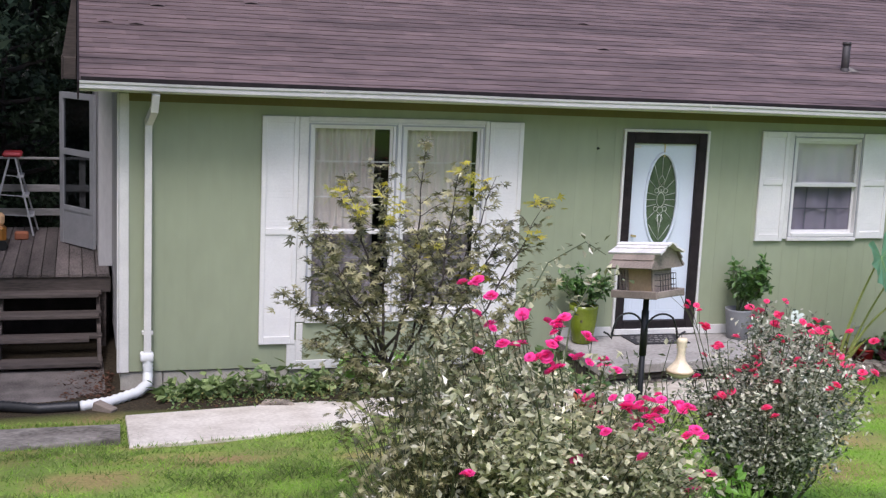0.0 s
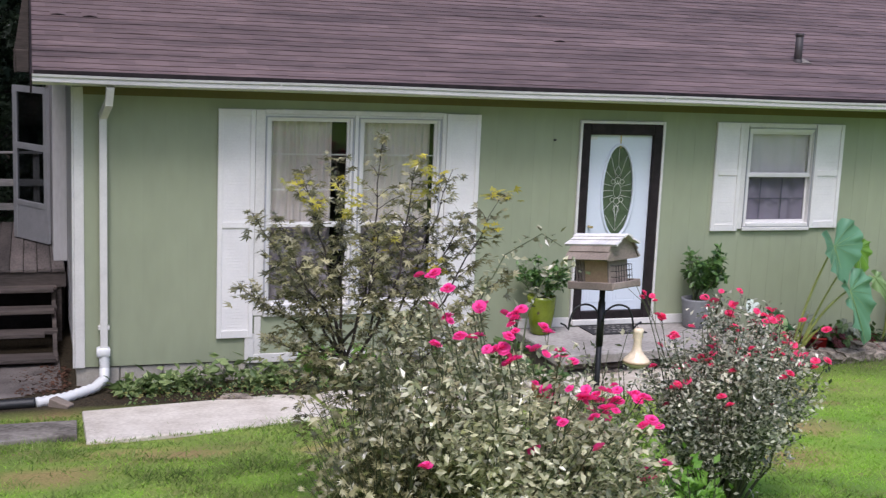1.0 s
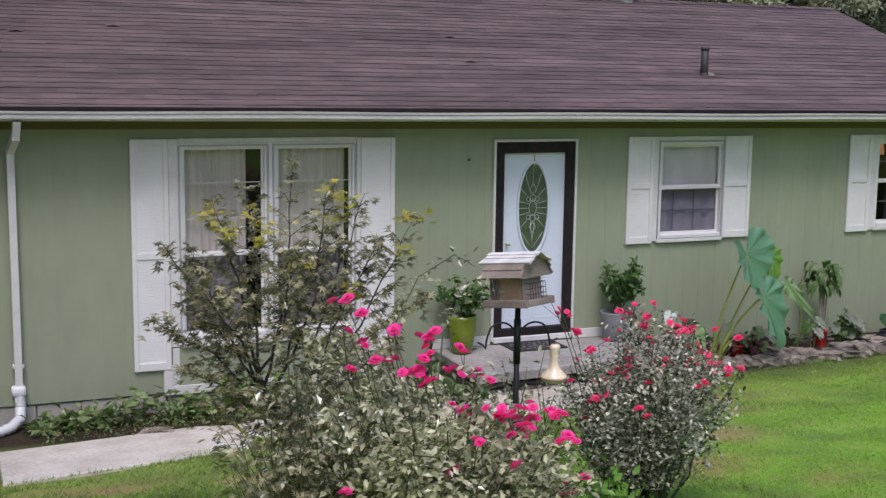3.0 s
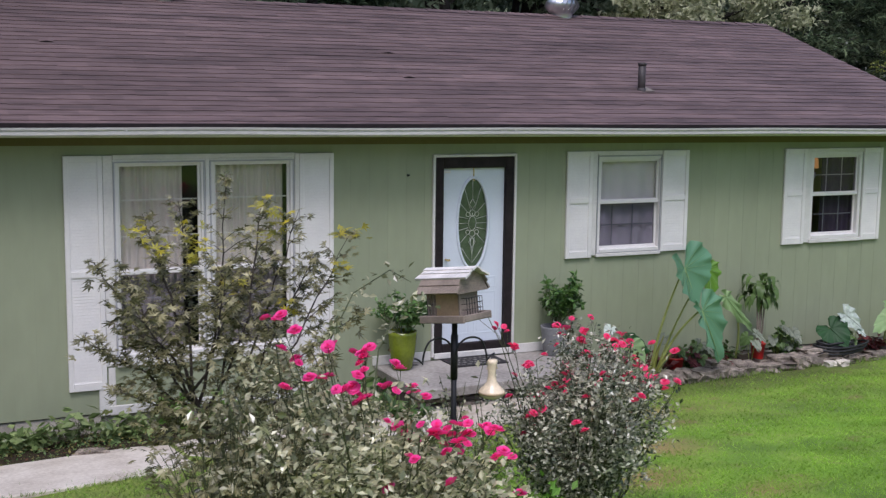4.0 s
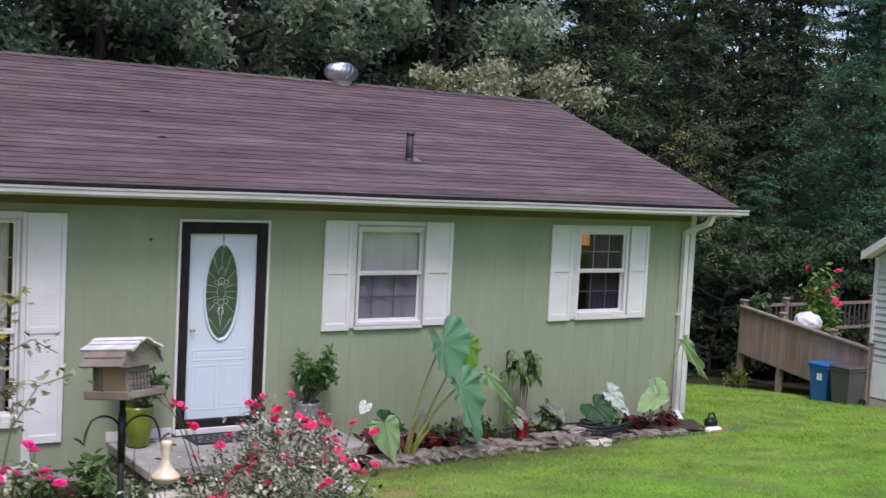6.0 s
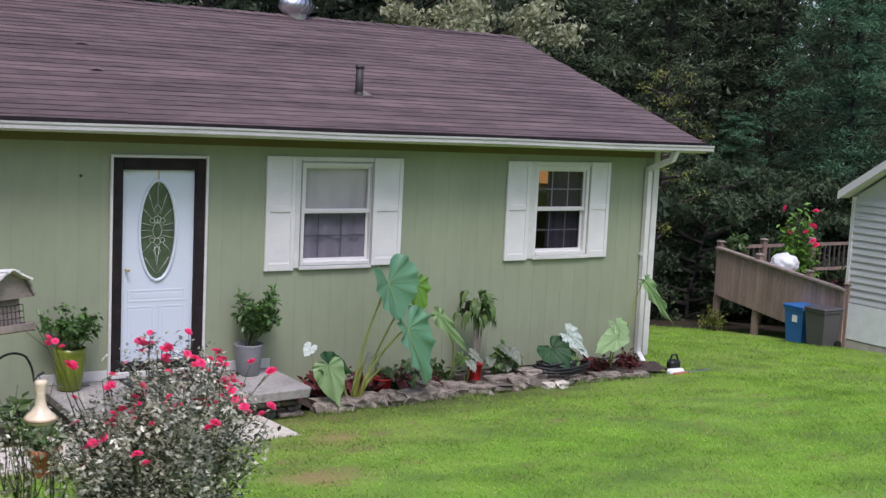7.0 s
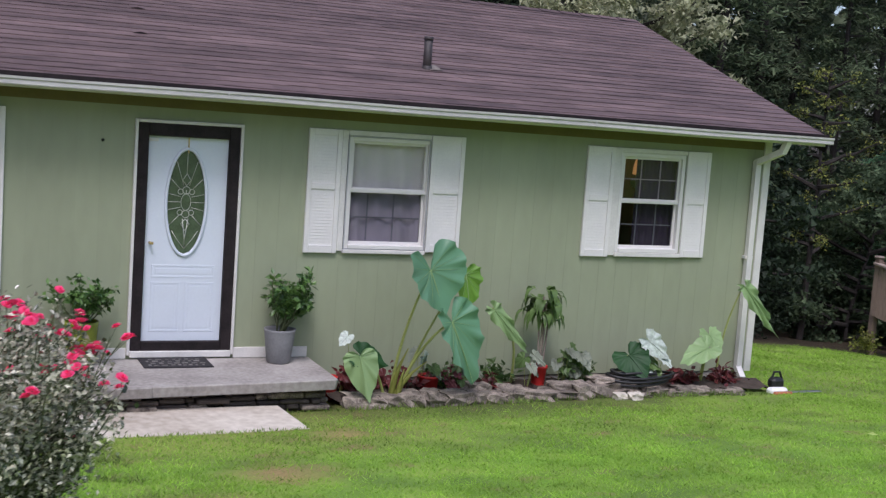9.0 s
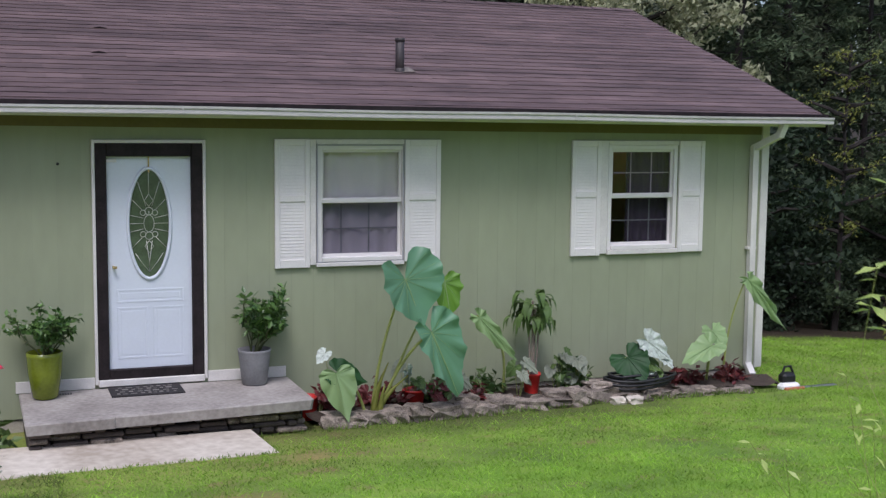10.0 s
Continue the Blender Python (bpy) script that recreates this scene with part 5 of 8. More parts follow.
def low_bush(name, cx, cy, r, h, n, leaf_material, seed, label, leaf_size=(0.05, 0.11), z=None, template=LEAF4, category="plant", squash=1.0, group=""):
    """A low leafy plant: arching stems with leaves near their ends."""
    rng, nr = random.Random(seed), np.random.default_rng(seed)
    z0 = gzf(cx, cy) if z is None else z
    ob = thing(name, (cx, cy, z0), label, category, group)
    stems, places = Geo(), []
    for i in range(max(8, n // 12)):
        a, q = rng.uniform(0, 6.283), rng.uniform(0.2, 1)
        tip = (cx + r * q * math.cos(a), cy + r * squash * q * math.sin(a), z0 + h * rng.uniform(0.45, 1) * (1 - 0.35 * q))
        pts, rr = branching(rng, (cx + 0.15 * r * math.cos(a), cy + 0.15 * r * math.sin(a), z0 - 0.02), tip, 0.005, 0.002, 4, 0.06)
        stems.tube(pts, rr, 4, False)
        places += [along(pts, rng.uniform(0.4, 1)) for _ in range(6)]
    part("stem_growth", stems, M_STEM, ob, "", False, "stuff")
    src = np.array([tuple(p) for p in places])
    c = src[nr.integers(0, len(src), n)] + nr.normal(size=(n, 3)) * 0.03 * r / 0.3
    part("leaves", scatter_mesh("leaves", leaf_material, c, nr.uniform(*leaf_size, n), rot_basis(nr, n, 0.6), template), None, ob, "", False, "stuff")
    return ob


# lower growth between and in front of the roses
low_bush("shrub", -3.78, -6.45, 0.46, 1.30, 2700, L_SAPL, 41, "dusty green shrub with small lobed leaves below the sapling", (0.028, 0.055), None, FINGER, "shrub")
low_bush("shrub", -3.40, -5.75, 0.42, 0.75, 700, L_SAPL, 42, "dusty green shrub with small lobed leaves under the sapling", (0.04, 0.08), None, FINGER, "shrub")
low_bush("weed_clump", -2.35, -6.0, 0.35, 0.55, 500, L_LIME, 43, "bright green weeds among the rose stems", (0.04, 0.09))
low_bush("weed_clump", -1.9, -6.0, 0.3, 0.42, 350, L_LIME, 44, "bright green weeds at the foot of the feeder pole", (0.04, 0.09))
low_bush("shrub", -1.95, -4.9, 0.34, 1.15, 420, L_ROSE, 46, "sparse airy shrub behind the feeder pole", (0.03, 0.06), None, LEAF4, "shrub")


# ---- bird feeder on its pole ----
def bird_feeder():
    px, py = -2.28, -5.42
    z0 = gzf(px, py)
    pole = thing("feeder_pole", (px, py, z0), "black iron garden pole with curled hanger arms", "pole")
    part("shaft", Geo().tube([(px, py, z0 - 0.1), (px, py, 1.545)], 0.0165, 10), M_IRON, pole, "", True)
    part("sleeve", Geo().tube([(px, py, 1.20), (px, py, 1.46)], 0.021, 10), M_IRON, pole, "", True)

    def arm(s, reach):
        pts = []
        for i in range(15):
            a = math.pi * i / 14
            pts.append((px + s * (reach * (1 - math.cos(a)) / 2), py - s * 0.02, 1.345 + 0.085 * math.sin(a) * 1.15 + (0 if i < 11 else -0.012 * (i - 10))))
        pts += [(px + s * (reach + 0.02), py - s * 0.02, 1.322), (px + s * (reach + 0.05), py - s * 0.02, 1.337)]
        return pts
    for s, reach in ((1, 0.20), (-1, 0.19)):
        part("hanger_arm", Geo().tube(arm(s, reach), 0.006, 7), M_IRON, pole, "", True)
    # wooden hopper feeder with a barn roof
    fx, fy, fz = px + 0.008, py, 1.544
    fd = thing("bird_feeder", (fx, fy, fz), "weathered cedar barn-shaped bird feeder with a pale roof and wire baskets", "bird feeder")
    lean = Matrix.Rotation(radians(-5.7), 4, Vector((0.427, 0.905, 0))) @ Matrix.Rotation(radians(-5.2), 4, Vector((0.905, -0.427, 0)))
    turn = Matrix.Translation((fx, fy, fz)) @ lean @ Matrix.Rotation(radians(-63.2), 4, "Z")

    def put(name, geo, material, parent=fd, label=""):
        geo.v = [tuple(turn @ Vector(v)) for v in geo.v]
        return part(name, geo, material, parent, label)
    TL, TW = 0.150, 0.116
    put("tray", Geo().box(-TL, TL, -TW, TW, 0.0, 0.016, 0.003), M_CEDAR)
    for y in (-TW - 0.016, TW + 0.002):
        put("tray_lip", Geo().box(-TL - 0.012, TL + 0.012, y, y + 0.014, -0.002, 0.042, 0.004), M_CEDAR)
    for x in (-TL - 0.012, TL - 0.002):
        put("tray_lip", Geo().box(x, x + 0.014, -TW, TW, 0.004, 0.040, 0.003), M_CEDAR)
    # hopper: plywood sides, cedar end boards, open bays at both ends
    for y in (-0.070, 0.062):
        put("hopper_panel", Geo().box(-0.078, 0.092, y, y + 0.008, 0.018, 0.176), M_TAN, fd, "tan plywood hopper side")
    put("hopper_floor", Geo().poly([(-0.076, -0.06, 0.075), (-0.076, 0.06, 0.075), (0.09, 0.06, 0.05), (0.09, -0.06, 0.05), (-0.076, -0.06, 0.02), (-0.076, 0.06, 0.02), (0.09, 0.06, 0.02), (0.09, -0.06, 0.02)],
                                   [(0, 3, 2, 1), (4, 5, 6, 7), (0, 1, 5, 4), (1, 2, 6, 5), (2, 3, 7, 6), (3, 0, 4, 7)]), M_TAN)
    for x in (-0.092, 0.093):
        put("end_board", Geo().box(x, x + 0.013, -0.086, 0.086, 0.017, 0.235, 0.002), M_CEDAR)
    for x in (-0.142, -0.118):
        put("post", Geo().box(x, x + 0.012, -0.075, -0.062, 0.016, 0.20), M_CEDAR)
    # wire suet baskets on both ends
    for s in (-1, 1):
        g = Geo()
        x0, x1 = (s * 0.108, s * 0.146) if s > 0 else (-0.094, -0.146)
        for i in range(7):
            y = -0.072 + 0.024 * i
            g.tube([(x1, y, 0.036), (x1, y, 0.132)], 0.0017, 4)
        for z in (0.036, 0.068, 0.100, 0.132):
            g.tube([(x0, -0.072, z), (x1, -0.072, z), (x1, 0.072, z), (x0, 0.072, z)], 0.0017, 4)
        put("wire_basket", g, M_IRON, fd, "black wire suet basket")
    # barn roof: a flat upper and a steep lower pitch each side, of lapped boards
    prof = [(-0.150, 0.166), (-0.094, 0.252), (0.0, 0.302), (0.094, 0.252), (0.150, 0.166)]
    for i in range(4):
        (ya, za), (yb, zb) = prof[i], prof[i + 1]
        upper = i in (1, 2)
        for k in range(3 if upper else 2):
            nb = 3 if upper else 2
            u0, u1 = k / nb, (k + 1) / nb
            if upper and i == 1:
                u0 -= 0.16 * (k == 0)
            if upper and i == 2:
                u1 += 0.16 * (k == nb - 1)
            p, q = (ya + (yb - ya) * u0, za + (zb - za) * u0), (ya + (yb - ya) * u1, za + (zb - za) * u1)
            ny, nz = -(q[1] - p[1]), q[0] - p[0]
            m_ = math.hypot(ny, nz)
            ny, nz = ny / m_ * 0.009, nz / m_ * 0.009
            la, lb = (1.5, 0.8) if i < 2 else (0.8, 1.5)
            e = (0.181 if upper else 0.147) + (0.006, -0.004, 0.003)[k]
            g = Geo().poly([(sx * e, a + oy, b + oz) for sx in (-1, 1) for (a, b), (oy, oz) in
                            ((p, (0, 0)), (q, (0, 0)), (q, (ny * lb, nz * lb)), (p, (ny * la, nz * la)))],
                           [(0, 1, 2, 3), (4, 7, 6, 5), (0, 4, 5, 1), (1, 5, 6, 2), (2, 6, 7, 3), (3, 7, 4, 0)])
            put("roof_board", g, M_CEDARROOF if upper else M_CEDAR, fd, "sun-bleached pale roof board" if upper else "")
    for s in (-1, 1):
        x = s * 0.132
        ring5 = [(a * 0.97, b - 0.004) for a, b in prof]
        g = Geo().poly([(x + o, a, b) for o in (-0.006, 0.006) for a, b in ring5], [(0, 1, 2, 3, 4), (9, 8, 7, 6, 5)] + [(i, 5 + i, 5 + (i + 1) % 5, (i + 1) % 5) for i in range(5)])
        put("gable", g, M_CEDAR)
    # hanging nectar bottle
    hx, hy = px + 0.235, py - 0.02
    nf = thing("nectar_feeder", (hx, hy, 1.05), "amber glass bottle nectar feeder hanging from the pole arm", "bird feeder")
    part("bottle", Geo().lathe((hx, hy, 1.068), [(0.001, 0.0), (0.045, 0.002), (0.070, 0.018), (0.079, 0.036), (0.074, 0.050), (0.048, 0.074), (0.030, 0.100), (0.023, 0.135), (0.024, 0.175), (0.030, 0.205), (0.033, 0.222), (0.026, 0.232), (0.001, 0.234)], 24), M_NECTAR, nf, "", True)
    part("base_band", Geo().lathe((hx, hy, 1.068), [(0.0795, 0.030), (0.082, 0.036), (0.0795, 0.042)], 24), M_TAN, nf, "thin tan band round the bottle", True)
    part("wire", Geo().tube([(hx, hy, 1.295), (hx - 0.012, hy, 1.33)], 0.002, 5), M_IRON, nf)
    part("cage", Geo().tube([(hx - 0.034, hy, 1.24), (hx - 0.02, hy, 1.30), (hx + 0.02, hy, 1.30), (hx + 0.034, hy, 1.24)], 0.002, 5), M_BRASS, nf)


bird_feeder()


# ---- pots on the stoop ----
def potted(cx, cy, prof, pot_material, plant_h, plant_r, n, seed, label, pot_label, leaf_size, upright):
    z0 = -0.045
    ob = thing("potted_shrub", (cx, cy, z0), label, "potted plant")
    part("pot", Geo().lathe((cx, cy, z0), prof, 28), pot_material, ob, pot_label, True)
    top = max(p[1] for p in prof)
    rr = prof[-1][0]
    part("soil", Geo().lathe((cx, cy, z0 + top - 0.05), [(rr, 0.0), (0.001, 0.008)], 20), M_SOIL, ob)
    rng, nr = random.Random(seed), np.random.default_rng(seed)
    stems, places = Geo(), []
    for i in range(16):
        a, q = rng.uniform(0, 6.283), math.sqrt(rng.uniform(0, 1))
        h = plant_h * rng.uniform(0.5, 1.0) * (1 - 0.3 * q)
        b = Vector((cx + 0.03 * math.cos(a), cy + 0.03 * math.sin(a), z0 + top - 0.05))
        tip = Vector((cx + plant_r * q * math.cos(a) + upright * h, cy + plant_r * q * math.sin(a) * 0.8, z0 + top + h))
        pts, r2 = branching(rng, b, tip, 0.007, 0.003, 5, 0.05)
        stems.tube(pts, r2, 5)
        for j in range(4):
            p = along(pts, rng.uniform(0.4, 1))
            e = p + Vector((rng.uniform(-1, 1), rng.uniform(-1, 1), rng.uniform(-0.1, 0.8))) * 0.09
            stems.tube([p, e], 0.002, 4, False)
            places += [p.lerp(e, 0.6), e, e]
        places += [along(pts, rng.uniform(0.45, 1)) for _ in range(6)]
    part("stem_growth", stems, M_STEM, ob, "", False, "stuff")
    src = np.array([tuple(p) for p in places])
    c = src[nr.integers(0, len(src), n)] + nr.normal(size=(n, 3)) * 0.018
    part("foliage", scatter_mesh("foliage", L_POT, c, nr.uniform(*leaf_size, n), rot_basis(nr, n, 0.4), LEAF4), None, ob, "", False, "stuff")


potted(-0.43, -0.26, [(0.08, 0.0), (0.105, 0.02), (0.135, 0.2), (0.148, 0.36), (0.150, 0.40), (0.138, 0.40), (0.130, 0.33)], M_OLIVE, 0.48, 0.31, 950, 51,
       "leafy green shrub in a glossy olive ceramic pot on the stoop", "glossy olive green ceramic pot", (0.04, 0.075), 0.0)
potted(1.36, -0.24, [(0.095, 0.0), (0.112, 0.015), (0.132, 0.19), (0.146, 0.30), (0.150, 0.32), (0.137, 0.32), (0.13, 0.27)], M_GREYPOT, 0.66, 0.27, 900, 52,
       "upright green shrub in a grey pot on the stoop", "matt grey pot", (0.045, 0.09), 0.30)
# doormat with a worn lettered face
mat_ob = thing("doormat", (0.41, -0.18, -0.045), "black rubber doormat with worn pale raised pattern", "doormat")
part("base", Geo().box(0.10, 0.72, -0.42, -0.03, -0.044, -0.032, 0.004), M_RUBBER, mat_ob)
rng = random.Random(8)
for row, y in enumerate((-0.37, -0.29, -0.21, -0.13)):
    x = 0.15 + 0.03 * (row % 2)
    while x < 0.64:
        w = rng.uniform(0.02, 0.055)
        part("raised_bar", Geo().box(x, min(x + w, 0.67), y, y + rng.uniform(0.014, 0.045), -0.031, -0.0285, 0.001), M_MATGREY, mat_ob)
        x += w + rng.uniform(0.015, 0.04)
vent_g = Geo()
for i in range(5):
    for j in range(2):
        vent_g.box(-0.31 + i * 0.022, -0.297 + i * 0.022, -0.14 - j * 0.03, -0.12 - j * 0.03, -0.0445, -0.040)
solo("drain_grate", vent_g, M_GREYBIN, "small dark drain grate in the stoop", "grate")


# ---- borders ----
HEART_A = np.radians([0, 9, 26, 56, 88, 116, 138, 152, 160, 165])
HEART_R = np.array([1.0, 0.86, 0.75, 0.67, 0.63, 0.63, 0.64, 0.60, 0.46, 0.20])


def heart_leaf(ob, attach, heading, normal, length, width, material, seed, droop=0.25, name="leaf", back=0.72, fold_by=0.16, away=0.0):
    """A big heart-shaped leaf with pleats along its ribs and a wavy rim. heading: from the stalk to the tip; back: length of the lobes; away: turn of one half out of the plane of the other."""
    rng = random.Random(seed)
    h, nrm = Vector(heading).normalized(), Vector(normal).normalized()
    nrm = (nrm - h * nrm.dot(h)).normalized()
    s = nrm.cross(h)
    rings, na = 7, 44
    pts, fc = [Vector(attach)], []
    ph = rng.uniform(0, 6)
    for i in range(1, rings + 1):
        q = i / rings
        for j in range(na + 1):
            a = -2.87 + 5.74 * j / na
            c = math.cos(a)
            r = float(np.interp(abs(a), HEART_A, HEART_R)) * q
            fwd = c * r * length * (1.0 if c > 0 else back)
            sid = math.sin(a) * r * width
            rib = (0.022 if length > 0.35 else 0.006) * abs(math.sin(a * 5.5)) * q * length
            wave = (0.055 * math.sin(a * 9 + ph) + 0.035 * math.sin(a * 17 + 2 * ph)) * q ** 3 * length
            fwd *= 1 + 0.035 * math.sin(a * 13 + ph) * q ** 4
            sid *= 1 + 0.035 * math.sin(a * 11 + 2 * ph) * q ** 4
            fold = fold_by * abs(math.sin(a)) * r * width
            if sid < 0 and away:
                fold, sid = -sid * math.sin(away), sid * math.cos(away)
            p = Vector(attach) + h * fwd + s * sid + nrm * (fold - rib + wave - droop * length * max(0, c) * q ** 2.2 * 0.6)
            pts.append(p)
    w = na + 1
    for j in range(na):
        fc.append((0, 1 + j, 2 + j))
    for i in range(rings - 1):
        for j in range(na):
            a = 1 + i * w + j
            fc.append((a, a + w, a + w + 1, a + 1))
    lf = part(name, Geo().poly(pts, fc), material, ob, "", True)
    vein = Geo()
    mid = [Vector(attach) + h * (0.97 * length * t) + nrm * (0.004 - droop * length * t ** 2.2 * 0.6) for t in (0, 0.25, 0.5, 0.75, 1.0)]
    vein.tube(mid, [0.007, 0.006, 0.005, 0.003, 0.002], 5)
    w0 = na + 1
    for j in range(3, na - 2, 4):
        if abs(j - na / 2) > 2:
            vein.tube([pts[0]] + [pts[1 + i * w0 + j] + nrm * 0.002 for i in range(rings - 1)], [0.0025, 0.0025, 0.002, 0.0018, 0.0015, 0.0012, 0.001], 4, False)
    part("venation", vein, L_EARPALE if length > 0.35 else material, lf)
    return lf


def stalk(ob, a, b, r0, r1, bow=(0, 0, 0)):
    a, b, m = Vector(a), Vector(b), Vector(bow)
    pts = [a.lerp(b, i / 8) + m * math.sin(math.pi * i / 8) for i in range(9)]
    part("stalk", Geo().tube(pts, [r0 + (r1 - r0) * i / 8 for i in range(9)], 8), M_EARSTEM, ob, "pale green fleshy stalk", True)


ear = thing("elephant_ear_plant", (2.33, -0.62, gzf(2.33, -0.62)), "large elephant ear plant with broad drooping green leaves in the border", "plant")
EB = (2.33, -0.62, gzf(2.33, -0.62) - 0.03)
FACE = (0.13, -0.98, 0.18)
stalk(ear, EB, (2.55, -0.90, 0.93), 0.018, 0.009, (-0.05, 0, 0.02))
heart_leaf(ear, (2.55, -0.92, 0.94), (0.15, -0.06, -0.40), FACE, 0.43, 0.58, L_EAR, 1, 0.1, "leaf", 1.05, 0.12, 0.62)
stalk(ear, (2.36, -0.62, EB[2]), (2.80, -0.90, 0.47), 0.018, 0.010, (-0.02, 0, 0.10))
heart_leaf(ear, (2.80, -0.92, 0.46), (0.27, -0.05, -0.61), FACE, 0.66, 0.44, L_EAR, 2, 0.08, "leaf", 0.55, 0.12, 0.70)
stalk(ear, (2.30, -0.66, EB[2]), (1.94, -0.82, 0.12), 0.016, 0.009, (0.02, 0, 0.12))
heart_leaf(ear, (1.95, -0.84, 0.13), (0.08, -0.14, -0.42), (-0.35, -0.70, 0.62), 0.42, 0.25, L_EARPALE, 3, 0.1, "leaf", 0.30, -0.30)
# added dark leaf for the shaded half of the pale leaf above
heart_leaf(ear, (1.98, -0.78, 0.13), (0.34, -0.12, -0.10), (0.25, -0.85, 0.25), 0.27, 0.20, L_EARDARK, 4, 0.4)
for k, (dx, dz) in enumerate(((0.14, 0.52), (0.30, 0.40), (0.05, 0.34))):
    bl = [(2.33 + 0.02 * k + dx * u * u, -0.70 - 0.03 * k, EB[2] + 0.04 + u * dz) for u in (0, 0.25, 0.5, 0.75, 1.0)]
    part("sheath_leaf", Geo().tube(bl, [0.022, 0.030, 0.024, 0.014, 0.004], 7), L_YELL, ear, "yellow green leaf sheath", True)
heart_leaf(ear, (2.98, -0.74, 0.88), (0.10, -0.10, -0.6), (0.2, -0.8, 0.3), 0.36, 0.26, L_LIME, 12, 0.1, "leaf", 0.5, 0.25)
stalk(ear, (2.40, -0.60, EB[2]), (2.97, -0.73, 0.87), 0.016, 0.007, (-0.03, 0, 0.06))

ear2 = thing("elephant_ear_plant", (3.75, -0.35, gzf(3.75, -0.35)), "elephant ear plant with a narrow pale drooping leaf beside the stones", "plant")
stalk(ear2, (3.75, -0.3, gzf(3.75, -0.3)), (3.40, -0.50, 0.52), 0.016, 0.008, (0.12, 0, 0.12))
heart_leaf(ear2, (3.42, -0.52, 0.50), (0.42, -0.10, -0.47), (-0.2, -0.85, 0.35), 0.58, 0.13, L_EARPALE, 6, 0.1, "leaf", 0.3)
ear3 = thing("elephant_ear_plant", (6.3, -0.25, gzf(6.3, -0.25)), "elephant ear plant with one tall leaf leaning past the downspout", "plant")
stalk(ear3, (6.25, -0.25, gzf(6.25, -0.25)), (6.40, -0.40, 0.76), 0.014, 0.007, (-0.06, 0, 0.05))
heart_leaf(ear3, (6.41, -0.42, 0.74), (0.44, -0.10, -0.56), (-0.1, -0.95, 0.15), 0.70, 0.13, L_EARPALE, 7, 0.05, "leaf", 0.18)
stalk(ear3, (6.05, -0.25, gzf(6.05, -0.25)), (6.0, -0.40, 0.22), 0.014, 0.007)
heart_leaf(ear3, (6.02, -0.40, 0.22), (0.10, -0.3, -0.30), (0.1, -0.8, 0.4), 0.24, 0.22, L_EARPALE, 8, 0.1)
stalk(ear3, (6.02, -0.3, gzf(6.02, -0.3)), (5.93, -0.52, 0.08), 0.012, 0.007)
heart_leaf(ear3, (5.92, -0.53, 0.10), (-0.5, -0.12, -0.16), (-0.1, -0.62, 0.75), 0.40, 0.22, L_EARPALE, 9, 0.15)
ear4 = thing("elephant_ear_plant", (5.0, -0.45, gzf(5.0, -0.45)), "low elephant ear plant with a dark green cupped leaf", "plant")
stalk(ear4, (5.0, -0.4, gzf(5.0, -0.4)), (5.0, -0.45, 0.02), 0.012, 0.007)
heart_leaf(ear4, (5.02, -0.46, 0.02), (0.12, -0.4, -0.28), (-0.4, -0.55, 0.6), 0.32, 0.30, L_EARDARK, 10, 0.2)
heart_leaf(ear4, (5.22, -0.42, -0.02), (0.4, -0.3, -0.2), (0, -0.5, 0.8), 0.22, 0.2, L_HERB, 11, 0.3)


def caladium(cx, cy, n, seed, h=0.3, dark=False, white=0.2):
    """A clump of small heart leaves, white veined or dark red."""
    rng = random.Random(seed)
    z0 = gzf(cx, cy)
    ob = thing("caladium", (cx, cy, z0), "dark red caladium in the border" if dark else "white and grey green caladium in the border", "plant")
    for i in range(n):
        a = rng.uniform(0, 6.283)
        r = rng.uniform(0.03, 0.15)
        p = Vector((cx + r * math.cos(a), cy + r * math.sin(a) * 0.6, z0 + h * rng.uniform(0.55, 1.1)))
        stalk(ob, (cx, cy, z0 - 0.02), p, 0.004, 0.003)
        heart_leaf(ob, p, (math.cos(a) * 0.6, math.sin(a) * 0.6 - 0.35, -0.5), (math.cos(a) * 0.4, -0.7, 0.6), rng.uniform(0.11, 0.17), rng.uniform(0.09, 0.14),
                   L_CROTON if dark else (M_PALEFLOWER if rng.random() < white else L_GREYHERB if rng.random() < 0.6 else L_HERB), seed * 20 + i, 0.2)


caladium(2.06, -0.42, 1, 61, 0.60, False, 1.0)
caladium(1.88, -0.5, 5, 62, 0.3, True)
caladium(2.74, -0.42, 4, 63, 0.42, False, 0.35)
caladium(2.95, -0.42, 4, 64, 0.26, True)
caladium(3.25, -0.40, 6, 65, 0.32)
caladium(3.86, -0.44, 4, 66, 0.38, False, 0.4)
caladium(4.30, -0.36, 8, 67, 0.40, False, 0.1)
caladium(4.52, -0.34, 7, 68, 0.36, False, 0.15)
caladium(5.36, -0.44, 3, 69, 0.36, False, 0.8)
white_leaf = thing("caladium", (5.28, -0.36, gzf(5.28, -0.36)), "caladium with one broad white leaf beside the coiled hose", "plant")
stalk(white_leaf, (5.28, -0.36, gzf(5.28, -0.36)), (5.25, -0.46, 0.16), 0.006, 0.004)
heart_leaf(white_leaf, (5.24, -0.47, 0.17), (0.38, -0.1, -0.30), (-0.2, -0.8, 0.5), 0.30, 0.20, M_PALEFLOWER, 75, 0.1)
caladium(5.66, -0.38, 3, 70, 0.18, True)
caladium(6.22, -0.40, 5, 71, 0.17, True)
caladium(2.45, -0.45, 4, 72, 0.22, True)

# broad-leaved plant against the foundation
hosta = thing("hosta", (-2.76, -0.38, gzf(-2.76, -0.38)), "bright green broad-leaved plant against the foundation", "plant", "border plants")
rng = random.Random(76)
